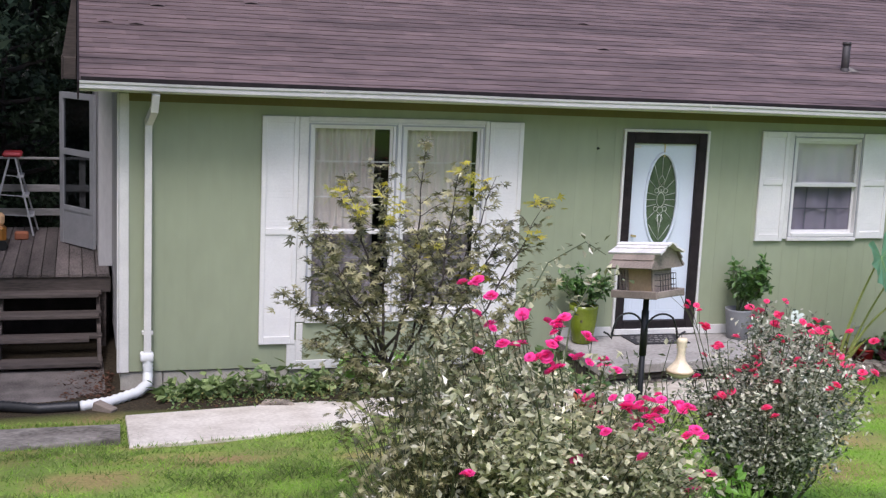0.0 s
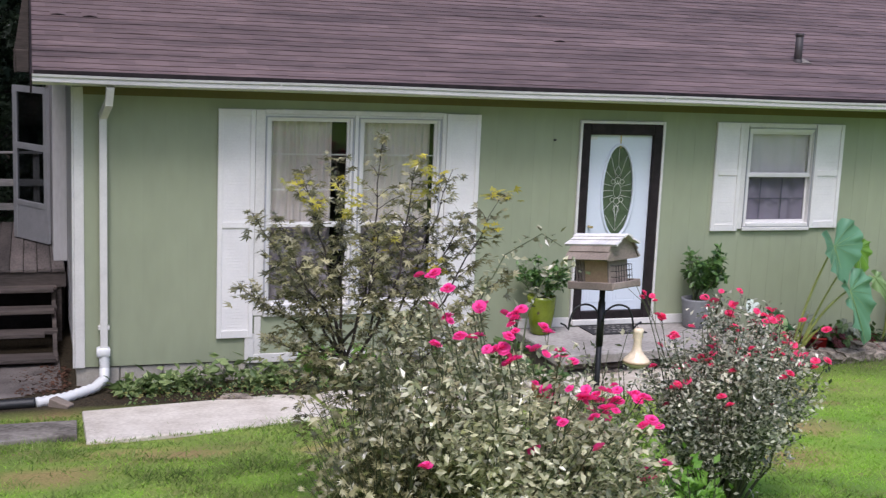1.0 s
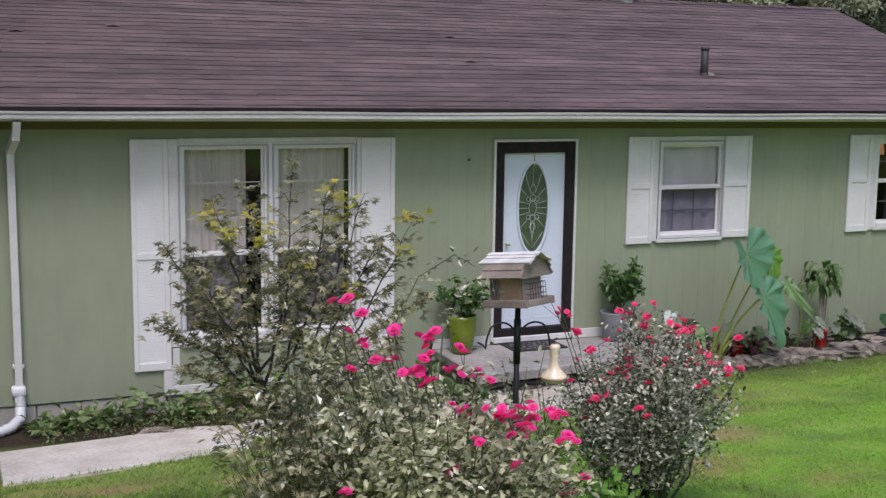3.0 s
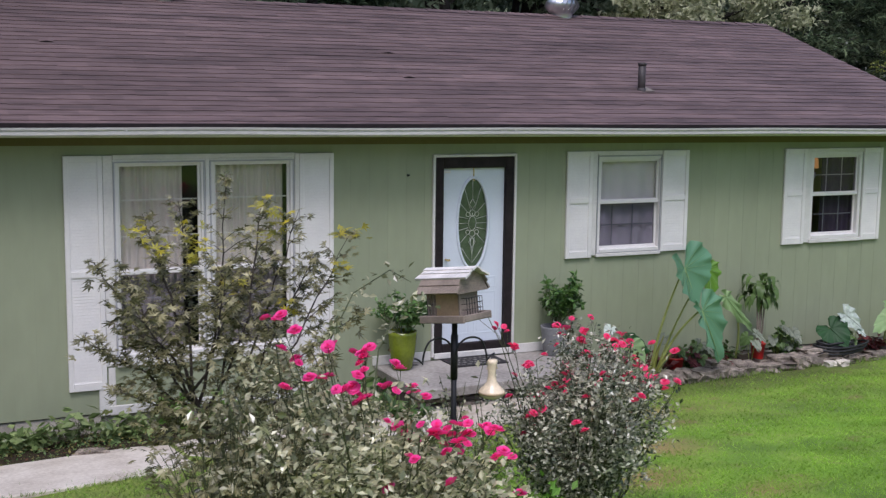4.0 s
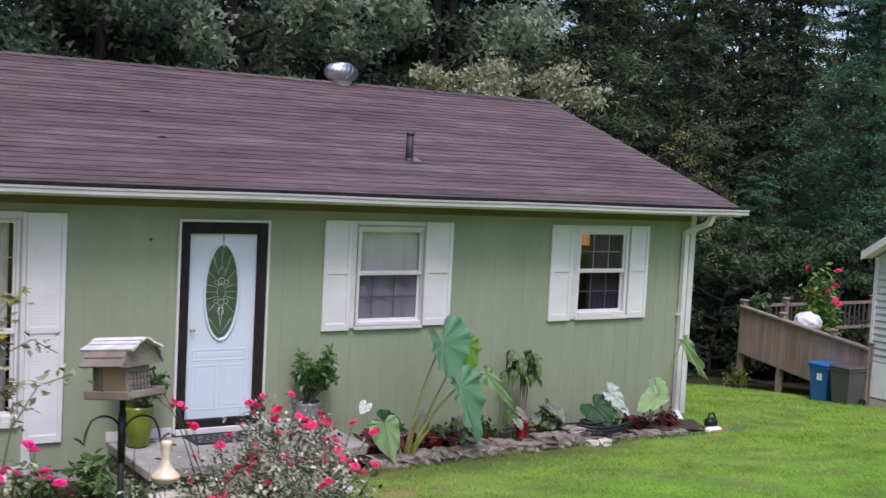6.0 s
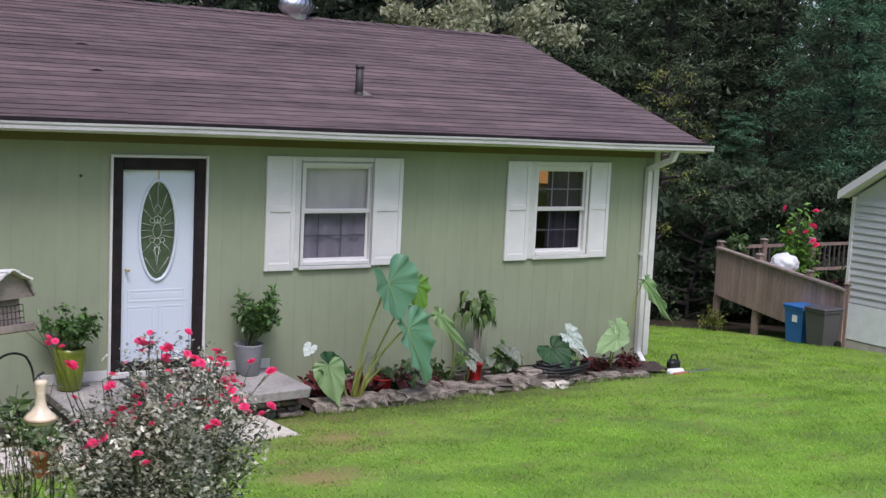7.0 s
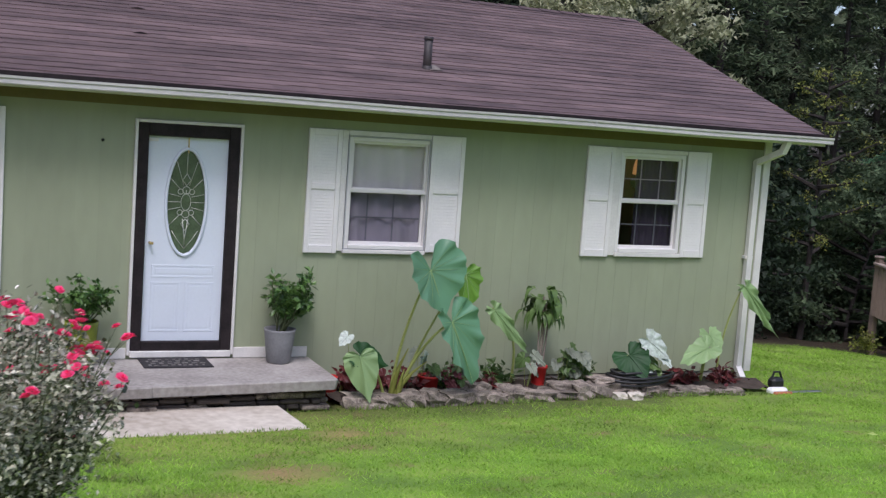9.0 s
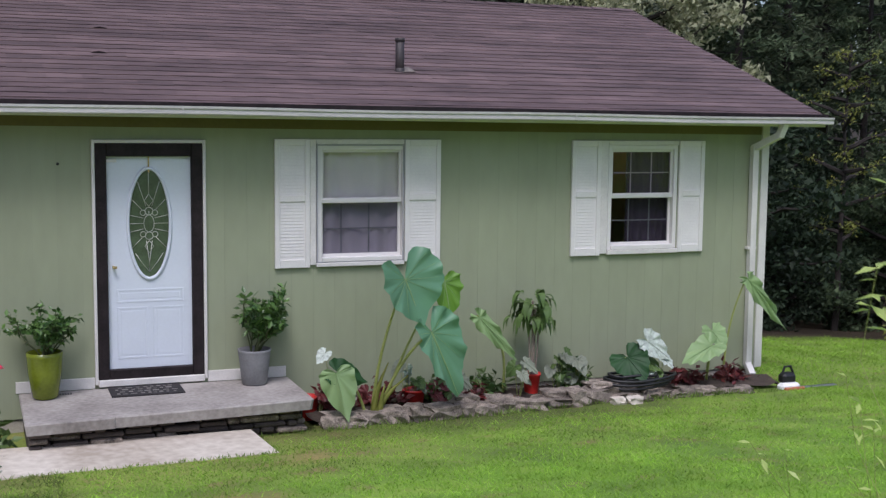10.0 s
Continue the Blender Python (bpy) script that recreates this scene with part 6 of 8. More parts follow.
for i in range(13):
    a = 2.4 * i
    r = rng.uniform(0.05, 0.19)
    p = Vector((-2.76 + r * math.cos(a), -0.40 + r * 0.6 * math.sin(a), gzf(-2.76, -0.4) + rng.uniform(0.12, 0.33)))
    stalk(hosta, (-2.76, -0.38, gzf(-2.76, -0.38) - 0.02), p, 0.005, 0.003)
    heart_leaf(hosta, p, (math.cos(a) * 0.8, math.sin(a) * 0.5 - 0.4, -0.35), (math.cos(a) * 0.3, -0.5, 0.8), rng.uniform(0.12, 0.17), rng.uniform(0.08, 0.11), L_LIME, 900 + i, 0.2)

# dracaena in a red pot
drac = thing("dracaena", (4.03, -0.36, gzf(4.03, -0.36)), "dracaena with drooping leaves on cane stems in a red pot", "potted plant")
dz = gzf(4.03, -0.36)
part("pot", Geo().lathe((4.03, -0.36, dz), [(0.062, 0.06), (0.066, 0.09), (0.083, 0.255), (0.091, 0.255), (0.091, 0.28), (0.08, 0.28), (0.075, 0.24)], 22), M_REDPOT, drac, "red plastic pot", True)
rng = random.Random(73)
for i, (dx, hh) in enumerate(((-0.03, 0.62), (0.02, 0.70), (0.05, 0.55), (0.0, 0.78))):
    part("cane", Geo().tube([(4.03 + dx * 0.5, -0.36, dz + 0.2), (4.03 + dx, -0.37, dz + 0.2 + hh * 0.5), (4.03 + dx * 1.4, -0.36, dz + 0.2 + hh)], 0.010, 7), M_CEDAR, drac)
    for j in range(20):
        a = rng.uniform(0, 6.283)
        Lf = rng.uniform(0.13, 0.22)
        d = Vector((math.cos(a), math.sin(a), 0))
        top = Vector((4.03 + dx * 1.4, -0.36, dz + 0.24 + hh * rng.uniform(0.9, 1.06))) + d * rng.uniform(0.02, 0.16) - Vector((0, 0, 0.0))
        s = Vector((-d.y, d.x, 0)) * 0.034
        pts = []
        for k in range(6):
            u = k / 5
            c = top + d * (Lf * 0.6 * math.sin(u * 1.6)) + Vector((0, 0, 0.05 * math.sin(u * 2.2) - Lf * 0.9 * u * u))
            w = s * math.sin(math.pi * (0.12 + 0.86 * u))
            pts += [c - w, c + Vector((0, 0, -0.004)), c + w]
        fc = [(3 * k + q, 3 * k + q + 1, 3 * k + q + 4, 3 * k + q + 3) for k in range(5) for q in (0, 1)]
        part("leaf", Geo().poly(pts, fc), L_HERB, drac, "", True)
for x, y, c in ((2.80, -0.45, "red plastic nursery pot half hidden in the border"), (1.80, -0.42, "red plastic nursery pot beside the stoop")):
    zz = gzf(x, y)
    solo("nursery_pot", Geo().lathe((x, y, zz), [(0.07, 0.0), (0.08, 0.03), (0.10, 0.20), (0.11, 0.20), (0.11, 0.22), (0.095, 0.22), (0.09, 0.16)], 20), M_REDPOT, c, "pot", "", "", True)

# soil of the border
g = Geo()
nx, ny = 60, 8
for i in range(nx + 1):
    for j in range(ny + 1):
        x = 1.76 + (6.75 - 1.76) * i / nx
        w = 0.72 - 0.14 * smoothstep(x, 2.6, 4.2)
        y = -0.01 - w * j / ny
        bump_ = 0.05 * math.sin(math.pi * min(1, j / ny * 1.1)) + 0.012 * math.sin(x * 23 + j * 2.3) + 0.01 * math.sin(x * 41 - j)
        g.v.append((x, y, gzf(x, y) + bump_ + 0.05))
for i in range(nx):
    for j in range(ny):
        a = i * (ny + 1) + j
        g.f.append((a, a + 1, a + ny + 2, a + ny + 1))
solo("soil_bed", g, M_SOIL, "dark mulched planting bed along the house", "soil", "", "structure", True)


def stone(x, y, sx, sy, sz, seed, material=M_STONE, group="edging stones", label="rough grey brown field stone edging the border", lift=0.0):
    bm = bmesh.new()
    bmesh.ops.create_cube(bm, size=1)
    bmesh.ops.subdivide_edges(bm, edges=bm.edges[:], cuts=2, use_grid_fill=True)
    rng = random.Random(seed)
    z0 = gzf(x, y) + lift
    a = rng.uniform(-0.25, 0.25)
    for v in bm.verts:
        p = v.co.copy()
        p *= 1 / (1 + 0.28 * max(0, p.length - 0.5))
        p += Vector([rng.uniform(-1, 1) for _ in range(3)]) * 0.10
        q = Vector((p.x * sx * 1.15, p.y * sy * 1.15, p.z * sz * 1.1))
        v.co = (x + q.x * math.cos(a) - q.y * math.sin(a), y + q.x * math.sin(a) + q.y * math.cos(a), z0 + sz * 0.42 + q.z)
    me = bpy.data.meshes.new("edging_stone")
    bm.to_mesh(me)
    bm.free()
    me.materials.append(material)
    return tagged(new("edging_stone", me), label, "stone", group)


rng = random.Random(77)
x = 1.86
i = 0
while x < 6.30:
    w = rng.uniform(0.20, 0.38) if x < 4.7 else rng.uniform(0.12, 0.24)
    h = rng.uniform(0.09, 0.15) if x < 4.7 else rng.uniform(0.05, 0.10) * (1 - 0.35 * float(smoothstep(x, 5.3, 6.2)))
    y = -0.78 + 0.18 * float(smoothstep(x, 2.6, 4.4)) + rng.uniform(-0.04, 0.04)
    stone(x + w / 2, y, w, rng.uniform(0.16, 0.24), h, 100 + i)
    if 3.0 < x < 4.8 and rng.random() < 0.6:
        stone(x + w / 2 + 0.05, y + 0.06, w * 0.8, 0.17, 0.08, 200 + i, lift=h * 0.75)
    x += w * 0.93
    i += 1
stone(4.75, -0.78, 0.11, 0.09, 0.07, 301, M_CONC, "edging stones", "pale broken concrete lump at the border edge")
stone(4.91, -0.80, 0.14, 0.10, 0.07, 302, M_CONC, "edging stones", "pale broken concrete lump at the border edge")

# coiled black hose
hose = Geo()
pts = []
for i in range(150):
    a = i * 0.28
    r = 0.20 + 0.07 * math.sin(i * 0.13)
    pts.append((5.10 + r * 1.55 * math.cos(a), -0.52 + r * 0.75 * math.sin(a), gzf(5.0, -0.55) + 0.12 + 0.0008 * i + 0.012 * math.sin(i * 0.7)))
hose.tube(pts, 0.014, 6)
solo("garden_hose", hose, M_BLACKPIPE, "coiled black garden hose lying on the border", "hose", "", "", True)

# garden sprayer and tools lying at the corner of the house
tz = gzf(6.85, -0.55)
tool = thing("hedge_trimmer", (6.85, -0.55, tz), "black and white hedge trimmer lying on the grass", "garden tool")
part("motor", Geo().box(6.74, 6.90, -0.63, -0.50, tz + 0.05, tz + 0.17, 0.03), M_IRON, tool)
part("body", Geo().box(6.66, 6.90, -0.70, -0.60, tz + 0.0, tz + 0.08, 0.025), M_CLOTH, tool, "off-white plastic body")
part("guard", Geo().box(6.68, 6.92, -0.745, -0.702, tz + 0.0, tz + 0.05, 0.012), M_TERRA, tool, "faded orange guard")
part("handle", Geo().tube([(6.76, -0.56, tz + 0.15), (6.79, -0.56, tz + 0.23), (6.86, -0.56, tz + 0.23), (6.90, -0.56, tz + 0.15)], 0.013, 7), M_IRON, tool)
part("blade", Geo().box(6.90, 7.36, -0.68, -0.62, tz + 0.02, tz + 0.032, 0.003), M_ALU, tool)

stone(-3.62, -0.74, 0.26, 0.12, 0.035, 303, M_STONE, "edging stones", "flat grey brown stone lying beside the walk")

# plants along the wall at the twin window
for i, (px_, w_, h_) in enumerate(((-4.50, 0.24, 0.16), (-4.28, 0.26, 0.30), (-4.02, 0.24, 0.22), (-3.66, 0.34, 0.42), (-3.40, 0.24, 0.26), (-3.12, 0.30, 0.26))):
    low_bush("border_plant", px_, -0.32, w_, h_, 110, L_BORDER, 80 + i, "leafy green border plant against the foundation", (0.06, 0.15), None, LEAF4, "plant", 0.7, "border plants")
strip = np.random.default_rng(95)
for k, (leaf_m, n, lo, hi, lab) in enumerate(((L_HERB, 700, 0.02, 0.05, "low green ground cover along the walk"), (L_DRYHERB, 500, 0.02, 0.045, "yellowing ground cover along the walk"))):
    gx, gy = strip.uniform(-4.62, -2.3, n), strip.uniform(-0.86, -0.10, n)
    gzv = gz(gx, gy) + strip.uniform(0.01, 0.10, n)
    solo("ground_cover", scatter_mesh("ground_cover", leaf_m, np.stack([gx, gy, gzv], -1), strip.uniform(lo, hi, n), rot_basis(strip, n, 0.8), LEAF4), None, lab, "plants", "", "stuff")
low_bush("hosta", -2.30, -0.42, 0.26, 0.36, 70, L_LIME, 90, "bright lime green hosta against the foundation", (0.14, 0.22), None, LEAF4, "plant", 0.7)
low_bush("border_plant", -1.0, -0.75, 0.36, 0.42, 130, L_HERB, 91, "broad-leaved green plant beside the stoop", (0.10, 0.18), None, LEAF4, "plant", 0.8, "border plants")
low_bush("border_plant", -1.5, -0.55, 0.30, 0.36, 110, L_HERB, 92, "broad-leaved green plant beside the stoop", (0.09, 0.16), None, LEAF4, "plant", 0.8, "border plants")
tp = gzf(-1.15, -2.15)
solo("terracotta_pot", Geo().lathe((-1.15, -2.15, tp), [(0.08, 0.0), (0.09, 0.02), (0.12, 0.18), (0.135, 0.18), (0.135, 0.23), (0.12, 0.23), (0.11, 0.15)], 22), M_TERRA, "terracotta flower pot on the grass by the walk", "pot", "", "", True)
low_bush("pot_plant", -1.15, -2.15, 0.22, 0.30, 90, L_HERB, 93, "leafy green plant growing in the terracotta pot", (0.06, 0.12), tp + 0.18, LEAF4, "plant")

# tall leggy weed near the viewer
def leggy_weed():
    rng, nr = random.Random(131), np.random.default_rng(131)
    bx, by = 1.62, -8.35
    z0 = gzf(bx, by)
    ob = thing("tall_weed", (bx, by, z0), "tall leggy weed with thin stems and bright green leaves", "plant")
    blade = scatter_mesh("leaf", L_WEED, np.zeros((1, 3)), [1.0], np.eye(3)[None], LEAF4)
    for tip, n in (((0.99, -8.35, 1.52), 3), ((1.10, -8.35, 1.49), 2), ((1.29, -8.35, 1.68), 4), ((1.34, -8.35, 1.60), 4), ((1.39, -8.35, 1.55), 4), ((1.38, -8.35, 1.99), 9), ((1.40, -8.36, 1.90), 5), ((1.40, -8.35, 2.24), 8), ((1.29, -8.36, 1.43), 2)):
        pts, rr = branching(rng, (bx, by, z0 - 0.03), tip, 0.0020, 0.0009, 6, 0.05)
        part("stem", Geo().tube(pts, rr, 5), M_EARSTEM, ob)
        for i in range(n):
            p = along(pts, 1.0 - 0.16 * i / n * rng.uniform(0.3, 1.2))
            o = hang(new("leaf", blade), ob)
            k = rng.uniform(0.035, 0.065) * (1.5 if tip[2] > 1.8 else 0.85)
            o.location, o.scale = p, (k, k * 0.62, k)
            o.rotation_euler = (rng.uniform(-0.6, 0.6), rng.uniform(-0.3, 0.9), rng.uniform(0, 6.28))


leggy_weed()
for i, (sx, sy, w_, h_, mm) in enumerate(((2.55, -0.42, 0.24, 0.30, L_CROTON), (3.0, -0.36, 0.26, 0.30, L_HERB), (3.3, -0.5, 0.2, 0.24, L_CROTON), (3.6, -0.28, 0.22, 0.3, L_HERB), (4.45, -0.3, 0.28, 0.36, L_HERB), (5.75, -0.35, 0.24, 0.22, L_CROTON), (6.3, -0.35, 0.2, 0.22, L_CROTON), (2.05, -0.45, 0.2, 0.3, L_CROTON))):
    low_bush("bedding_plant", sx, sy, w_ * 1.1, h_ * 1.25, 170, mm, 120 + i, "low dark red bedding plant in the border" if mm is L_CROTON else "low green bedding plant in the border", (0.06, 0.12), None, LEAF4, "plant", 0.7, "bedding plants")

# ---- drain pipe from the downspout ----
dp = thing("drain_pipe", (-4.74, -0.1, gzf(-4.74, -0.1)), "white corrugated drain elbow running into black corrugated pipe", "pipe")


def ribbed(pts, r, n):
    out, rad = [], []
    P = [Vector(p) for p in pts]
    for i in range(n + 1):
        out.append(along(P, i / n))
        rad.append(r * (1.0 if i % 2 else 0.82))
    return Geo().tube(out, rad, 12)


zl = gzf(-5.2, -0.5)
part("white_pipe", ribbed([(-4.745, -0.06, -0.10), (-4.74, -0.07, -0.26), (-4.75, -0.14, -0.36), (-4.84, -0.30, zl + 0.07), (-5.10, -0.52, zl + 0.055), (-5.36, -0.62, zl + 0.05)], 0.052, 46), M_WHITEPVC, dp, "white corrugated plastic elbow", True)
part("black_pipe", ribbed([(-5.36, -0.62, zl + 0.05), (-5.7, -0.62, zl + 0.04), (-6.1, -0.45, zl + 0.04), (-6.6, -0.15, zl + 0.04), (-7.4, 0.1, zl + 0.04)], 0.055, 70), M_BLACKPIPE, dp, "black corrugated plastic pipe", True)
part("adapter", Geo().box(-4.812, -4.69, -0.115, -0.006, -0.155, -0.07, 0.012).box(-4.79, -4.71, -0.10, -0.01, -0.22, -0.156, 0.008), M_CLOTH, dp, "cream plastic adapter", True)
prop = Geo().box(-0.10, 0.10, -0.05, 0.05, -0.03, 0.06, 0.008)
prop.v = [tuple(Matrix.Translation((-5.15, -0.68, zl + 0.02)) @ Matrix.Rotation(radians(-38), 4, "Z") @ Matrix.Rotation(radians(14), 4, "Y") @ Vector(v)) for v in prop.v]
solo("wood_block", prop, M_CEDAR, "short offcut of timber propping the drain pipe", "wood")

# ---- side deck with steps ----
DKY, DKZ = 1.82, 0.33
deck = thing("deck", (-6.6, 3, -0.4), "weathered grey timber side deck against the house", "deck", "", "structure")
n_b = 22
bd = Geo().box(0, 0.133, DKY - 0.02, 5.10, DKZ - 0.035, DKZ, 0.004).mesh("plank", M_DECK)
for i in range(n_b):
    o = hang(new("plank", bd), deck)
    o.location = (-5.035 - 0.14 * (i + 1), 0, 0.003 * math.sin(i * 2.3))
part("rim_joist", Geo().box(-8.1, -5.03, DKY + 0.0, DKY + 0.04, DKZ - 0.20, DKZ - 0.04), M_DECKX, deck)
part("rim_joist", Geo().box(-8.1, -5.03, 5.0, 5.04, DKZ - 0.20, DKZ - 0.04), M_DECKX, deck)
for x in (-8.05, -6.5, -5.12):
    for y in (1.9, 3.5, 4.94):
        part("post", Geo().box(x - 0.045, x + 0.045, y - 0.045, y + 0.045, gzf(x, y) - 0.2, DKZ - 0.04), M_DECKX, deck)
# near-black sheet added as the shade below the planks
part("skirt", Geo().box(-8.1, -5.03, 2.3, 2.33, -0.6, DKZ - 0.05), M_STORM, deck, "dark sheet for the shade under the deck")
railing = thing("deck_railing", (-6.6, 5.0, DKZ), "grey weathered timber railing along the far edge of the deck", "railing")
for x in (-8.05, -6.6, -5.3):
    part("post", Geo().box(x - 0.04, x + 0.04, 5.0, 5.07, DKZ, DKZ + 0.93, 0.004), M_RAIL, railing)
for z, h in ((0.17, 0.09), (0.48, 0.09), (0.895, 0.03)):
    part("rail", Geo().box(-8.1, -5.2, 4.962, 4.995, DKZ + z, DKZ + z + h, 0.004), M_RAIL, railing)
steps = thing("deck_steps", (-6.5, 1.3, gzf(-6.5, 1.3)), "four open weathered timber steps up to the deck", "steps")
for i, (y, z) in enumerate(((0.86, -0.37), (1.16, -0.19), (1.46, -0.015), (1.72, 0.155))):
    part("tread", Geo().box(-8.0, -5.16 - (0.10 if i == 1 else 0), y - 0.13, y + 0.005, z - 0.038, z, 0.005), M_DECKX, steps)
    part("tread", Geo().box(-8.0, -5.13, y + 0.01, y + 0.14, z - 0.038, z - 0.002, 0.005), M_DECKX, steps)
for x in (-5.18, -6.15, -7.9):
    g = Geo().poly([(xx, y, z) for xx in (x, x + 0.038) for y, z in ((0.80, -0.50), (0.80, -0.41), (1.82, 0.12), (1.82, -0.22), (1.1, -0.50))],
                   [(0, 1, 2, 3, 4), (9, 8, 7, 6, 5)] + [(i, 5 + i, 5 + (i + 1) % 5, (i + 1) % 5) for i in range(5)])
    part("stringer", g, M_DECKX, steps)
# step ladder on the deck
lad = thing("step_ladder", (-6.12, 4.62, DKZ), "aluminium step ladder with a red top standing on the deck", "ladder")
LH = 0.97
for s in (-1, 1):
    part("front_leg", Geo().tube([(-5.87 + s * 0.02, 4.62 + 0.26 * s, DKZ), (-6.10, 4.62 + 0.16 * s, DKZ + LH)], 0.015, 4), M_GRILLE, lad)
    part("back_leg", Geo().tube([(-6.42, 4.62 + 0.26 * s, DKZ), (-6.17, 4.62 + 0.16 * s, DKZ + LH)], 0.013, 4), M_GRILLE, lad)
for k in range(1, 4):
    u = k / 4
    part("rung", Geo().box(-5.87 - 0.23 * u - 0.04, -5.87 - 0.23 * u + 0.04, 4.38 + 0.08 * u, 4.86 - 0.08 * u, DKZ + LH * u - 0.012, DKZ + LH * u + 0.012), M_GRILLE, lad)
    part("brace", Geo().tube([(-5.87 - 0.23 * u, 4.40 + 0.08 * u, DKZ + LH * u), (-6.42 + 0.25 * u, 4.40 + 0.08 * u, DKZ + LH * u + 0.02)], 0.008, 4), M_GRILLE, lad)
part("cap", Geo().box(-6.25, -6.02, 4.42, 4.82, DKZ + LH, DKZ + LH + 0.055, 0.02), M_RED, lad, "red plastic ladder top")
toy = thing("toy_truck", (-6.2, 3.4, DKZ), "yellow and orange plastic toy standing on the deck", "toy")
part("body", Geo().box(-6.34, -6.16, 3.3, 3.55, DKZ + 0.08, DKZ + 0.28, 0.04), M_ORANGE, toy)
part("cab", Geo().box(-6.29, -6.18, 3.35, 3.5, DKZ + 0.28, DKZ + 0.42, 0.03), M_LAMP, toy)
for wx in (-6.30, -6.20):
    part("wheel", Geo().tube([(wx, 3.29, DKZ + 0.06), (wx, 3.56, DKZ + 0.06)], 0.06, 14), M_IRON, toy)
crate = solo("orange_box", Geo().box(-6.10, -5.94, 4.05, 4.2, DKZ + 0.002, DKZ + 0.09, 0.012), M_TERRA, "small orange plastic box on the deck", "box")
# open storm door on the side wall
sd = thing("storm_door", (-5.05, 3.55, DKZ), "grey aluminium storm door standing open with two glass panels", "door")
hx, hy = -5.175, 3.22
ex, ey = -5.55, 3.84
dirv = Vector((ex - hx, ey - hy, 0)).normalized()
nv = Vector((dirv.y, -dirv.x, 0)) * 0.02
DW = math.hypot(ex - hx, ey - hy)


def leaf_box(u0, u1, z0, z1, grow=1.0):
    a, b = Vector((hx, hy, 0)) + dirv * u0, Vector((hx, hy, 0)) + dirv * u1
    o = nv * grow
    pts = [(a - o), (b - o), (b + o), (a + o)]
    return Geo().poly([(p.x, p.y, z) for z in (z0, z1) for p in pts], [(3, 2, 1, 0), (4, 5, 6, 7), (0, 1, 5, 4), (1, 2, 6, 5), (2, 3, 7, 6), (3, 0, 4, 7)])


z0, z1 = DKZ + 0.02, 2.155
for u0, u1, a, b in ((0, 0.07, z0, z1), (DW - 0.07, DW, z0, z1), (0.07, DW - 0.07, z1 - 0.07, z1), (0.07, DW - 0.07, 1.42, 1.49), (0.07, DW - 0.07, 0.75, 0.81)):
    part("frame", leaf_box(u0, u1, a, b), M_STORMALU, sd)
part("kick_panel", leaf_box(0.07, DW - 0.07, z0, 0.75, 0.7), M_STORMALU, sd)
for a, b in ((0.81, 1.42), (1.49, z1 - 0.07)):
    q = part("pane", leaf_box(0.07, DW - 0.07, a, b, 0.15), G_STORM, sd)
    q.visible_shadow = False

# ---- neighbour's deck, bins and house ----
nd = thing("ramp_deck", (13.8, 4.2, -1.3), "brown timber deck ramp with boarded side and square capped posts", "deck")
A, B = Vector((13.8, 5.78, 0)), Vector((13.75, 2.62, 0))


def nd_at(u):
    p = A.lerp(B, u)
    return p.x, p.y, 0.20 - 0.36 * u, -0.70 - 0.41 * u


n_b = 30
for i in range(n_b):
    u0, u1 = i / n_b, (i + 0.92) / n_b
    x0_, y0_, t0, b0 = nd_at(u0)
    x1_, y1_, t1, b1 = nd_at(u1)
    g = Geo().poly([(x0_, y0_, b0), (x1_, y1_, b1), (x1_, y1_, t1), (x0_, y0_, t0), (x0_ + 0.03, y0_, b0), (x1_ + 0.03, y1_, b1), (x1_ + 0.03, y1_, t1), (x0_ + 0.03, y0_, t0)],
                   [(0, 1, 2, 3), (7, 6, 5, 4), (0, 4, 5, 1), (2, 6, 7, 3), (1, 5, 6, 2), (0, 3, 7, 4)])
    part("board", g, M_NDECK, nd)
x0_, y0_, t0, b0 = nd_at(0)
x1_, y1_, t1, b1 = nd_at(1)
part("cap_rail", Geo().poly([(x0_ - 0.05, y0_, t0), (x1_ - 0.05, y1_, t1), (x1_ + 0.09, y1_, t1), (x0_ + 0.09, y0_, t0), (x0_ - 0.05, y0_, t0 + 0.035), (x1_ - 0.05, y1_, t1 + 0.035), (x1_ + 0.09, y1_, t1 + 0.035), (x0_ + 0.09, y0_, t0 + 0.035)],
                            [(3, 2, 1, 0), (4, 5, 6, 7), (0, 1, 5, 4), (1, 2, 6, 5), (2, 3, 7, 6), (3, 0, 4, 7)]), M_CEDAR, nd, "pale cap rail")
for u in (0.0, 0.33, 0.72, 1.0):
    x_, y_, t_, b_ = nd_at(u)
    gzz = gzf(x_, y_)
    part("post", Geo().box(x_ + 0.032, x_ + 0.13, y_ - 0.05, y_ + 0.05, gzz - 0.1, t_ + 0.10), M_NDECK, nd)
    part("post_cap", Geo().box(x_ + 0.01, x_ + 0.15, y_ - 0.07, y_ + 0.07, t_ + 0.10, t_ + 0.15, 0.02), M_CEDAR, nd)
part("floor_boards", Geo().poly([(13.9, 5.7, -0.62), (13.9, 2.7, -0.98), (16.6, 2.7, -0.75), (16.6, 5.7, -0.55), (13.9, 5.7, -0.68), (13.9, 2.7, -1.04), (16.6, 2.7, -0.81), (16.6, 5.7, -0.61)],
                                [(3, 2, 1, 0), (4, 5, 6, 7), (0, 1, 5, 4), (1, 2, 6, 5), (2, 3, 7, 6), (3, 0, 4, 7)]), M_NDECK, nd)
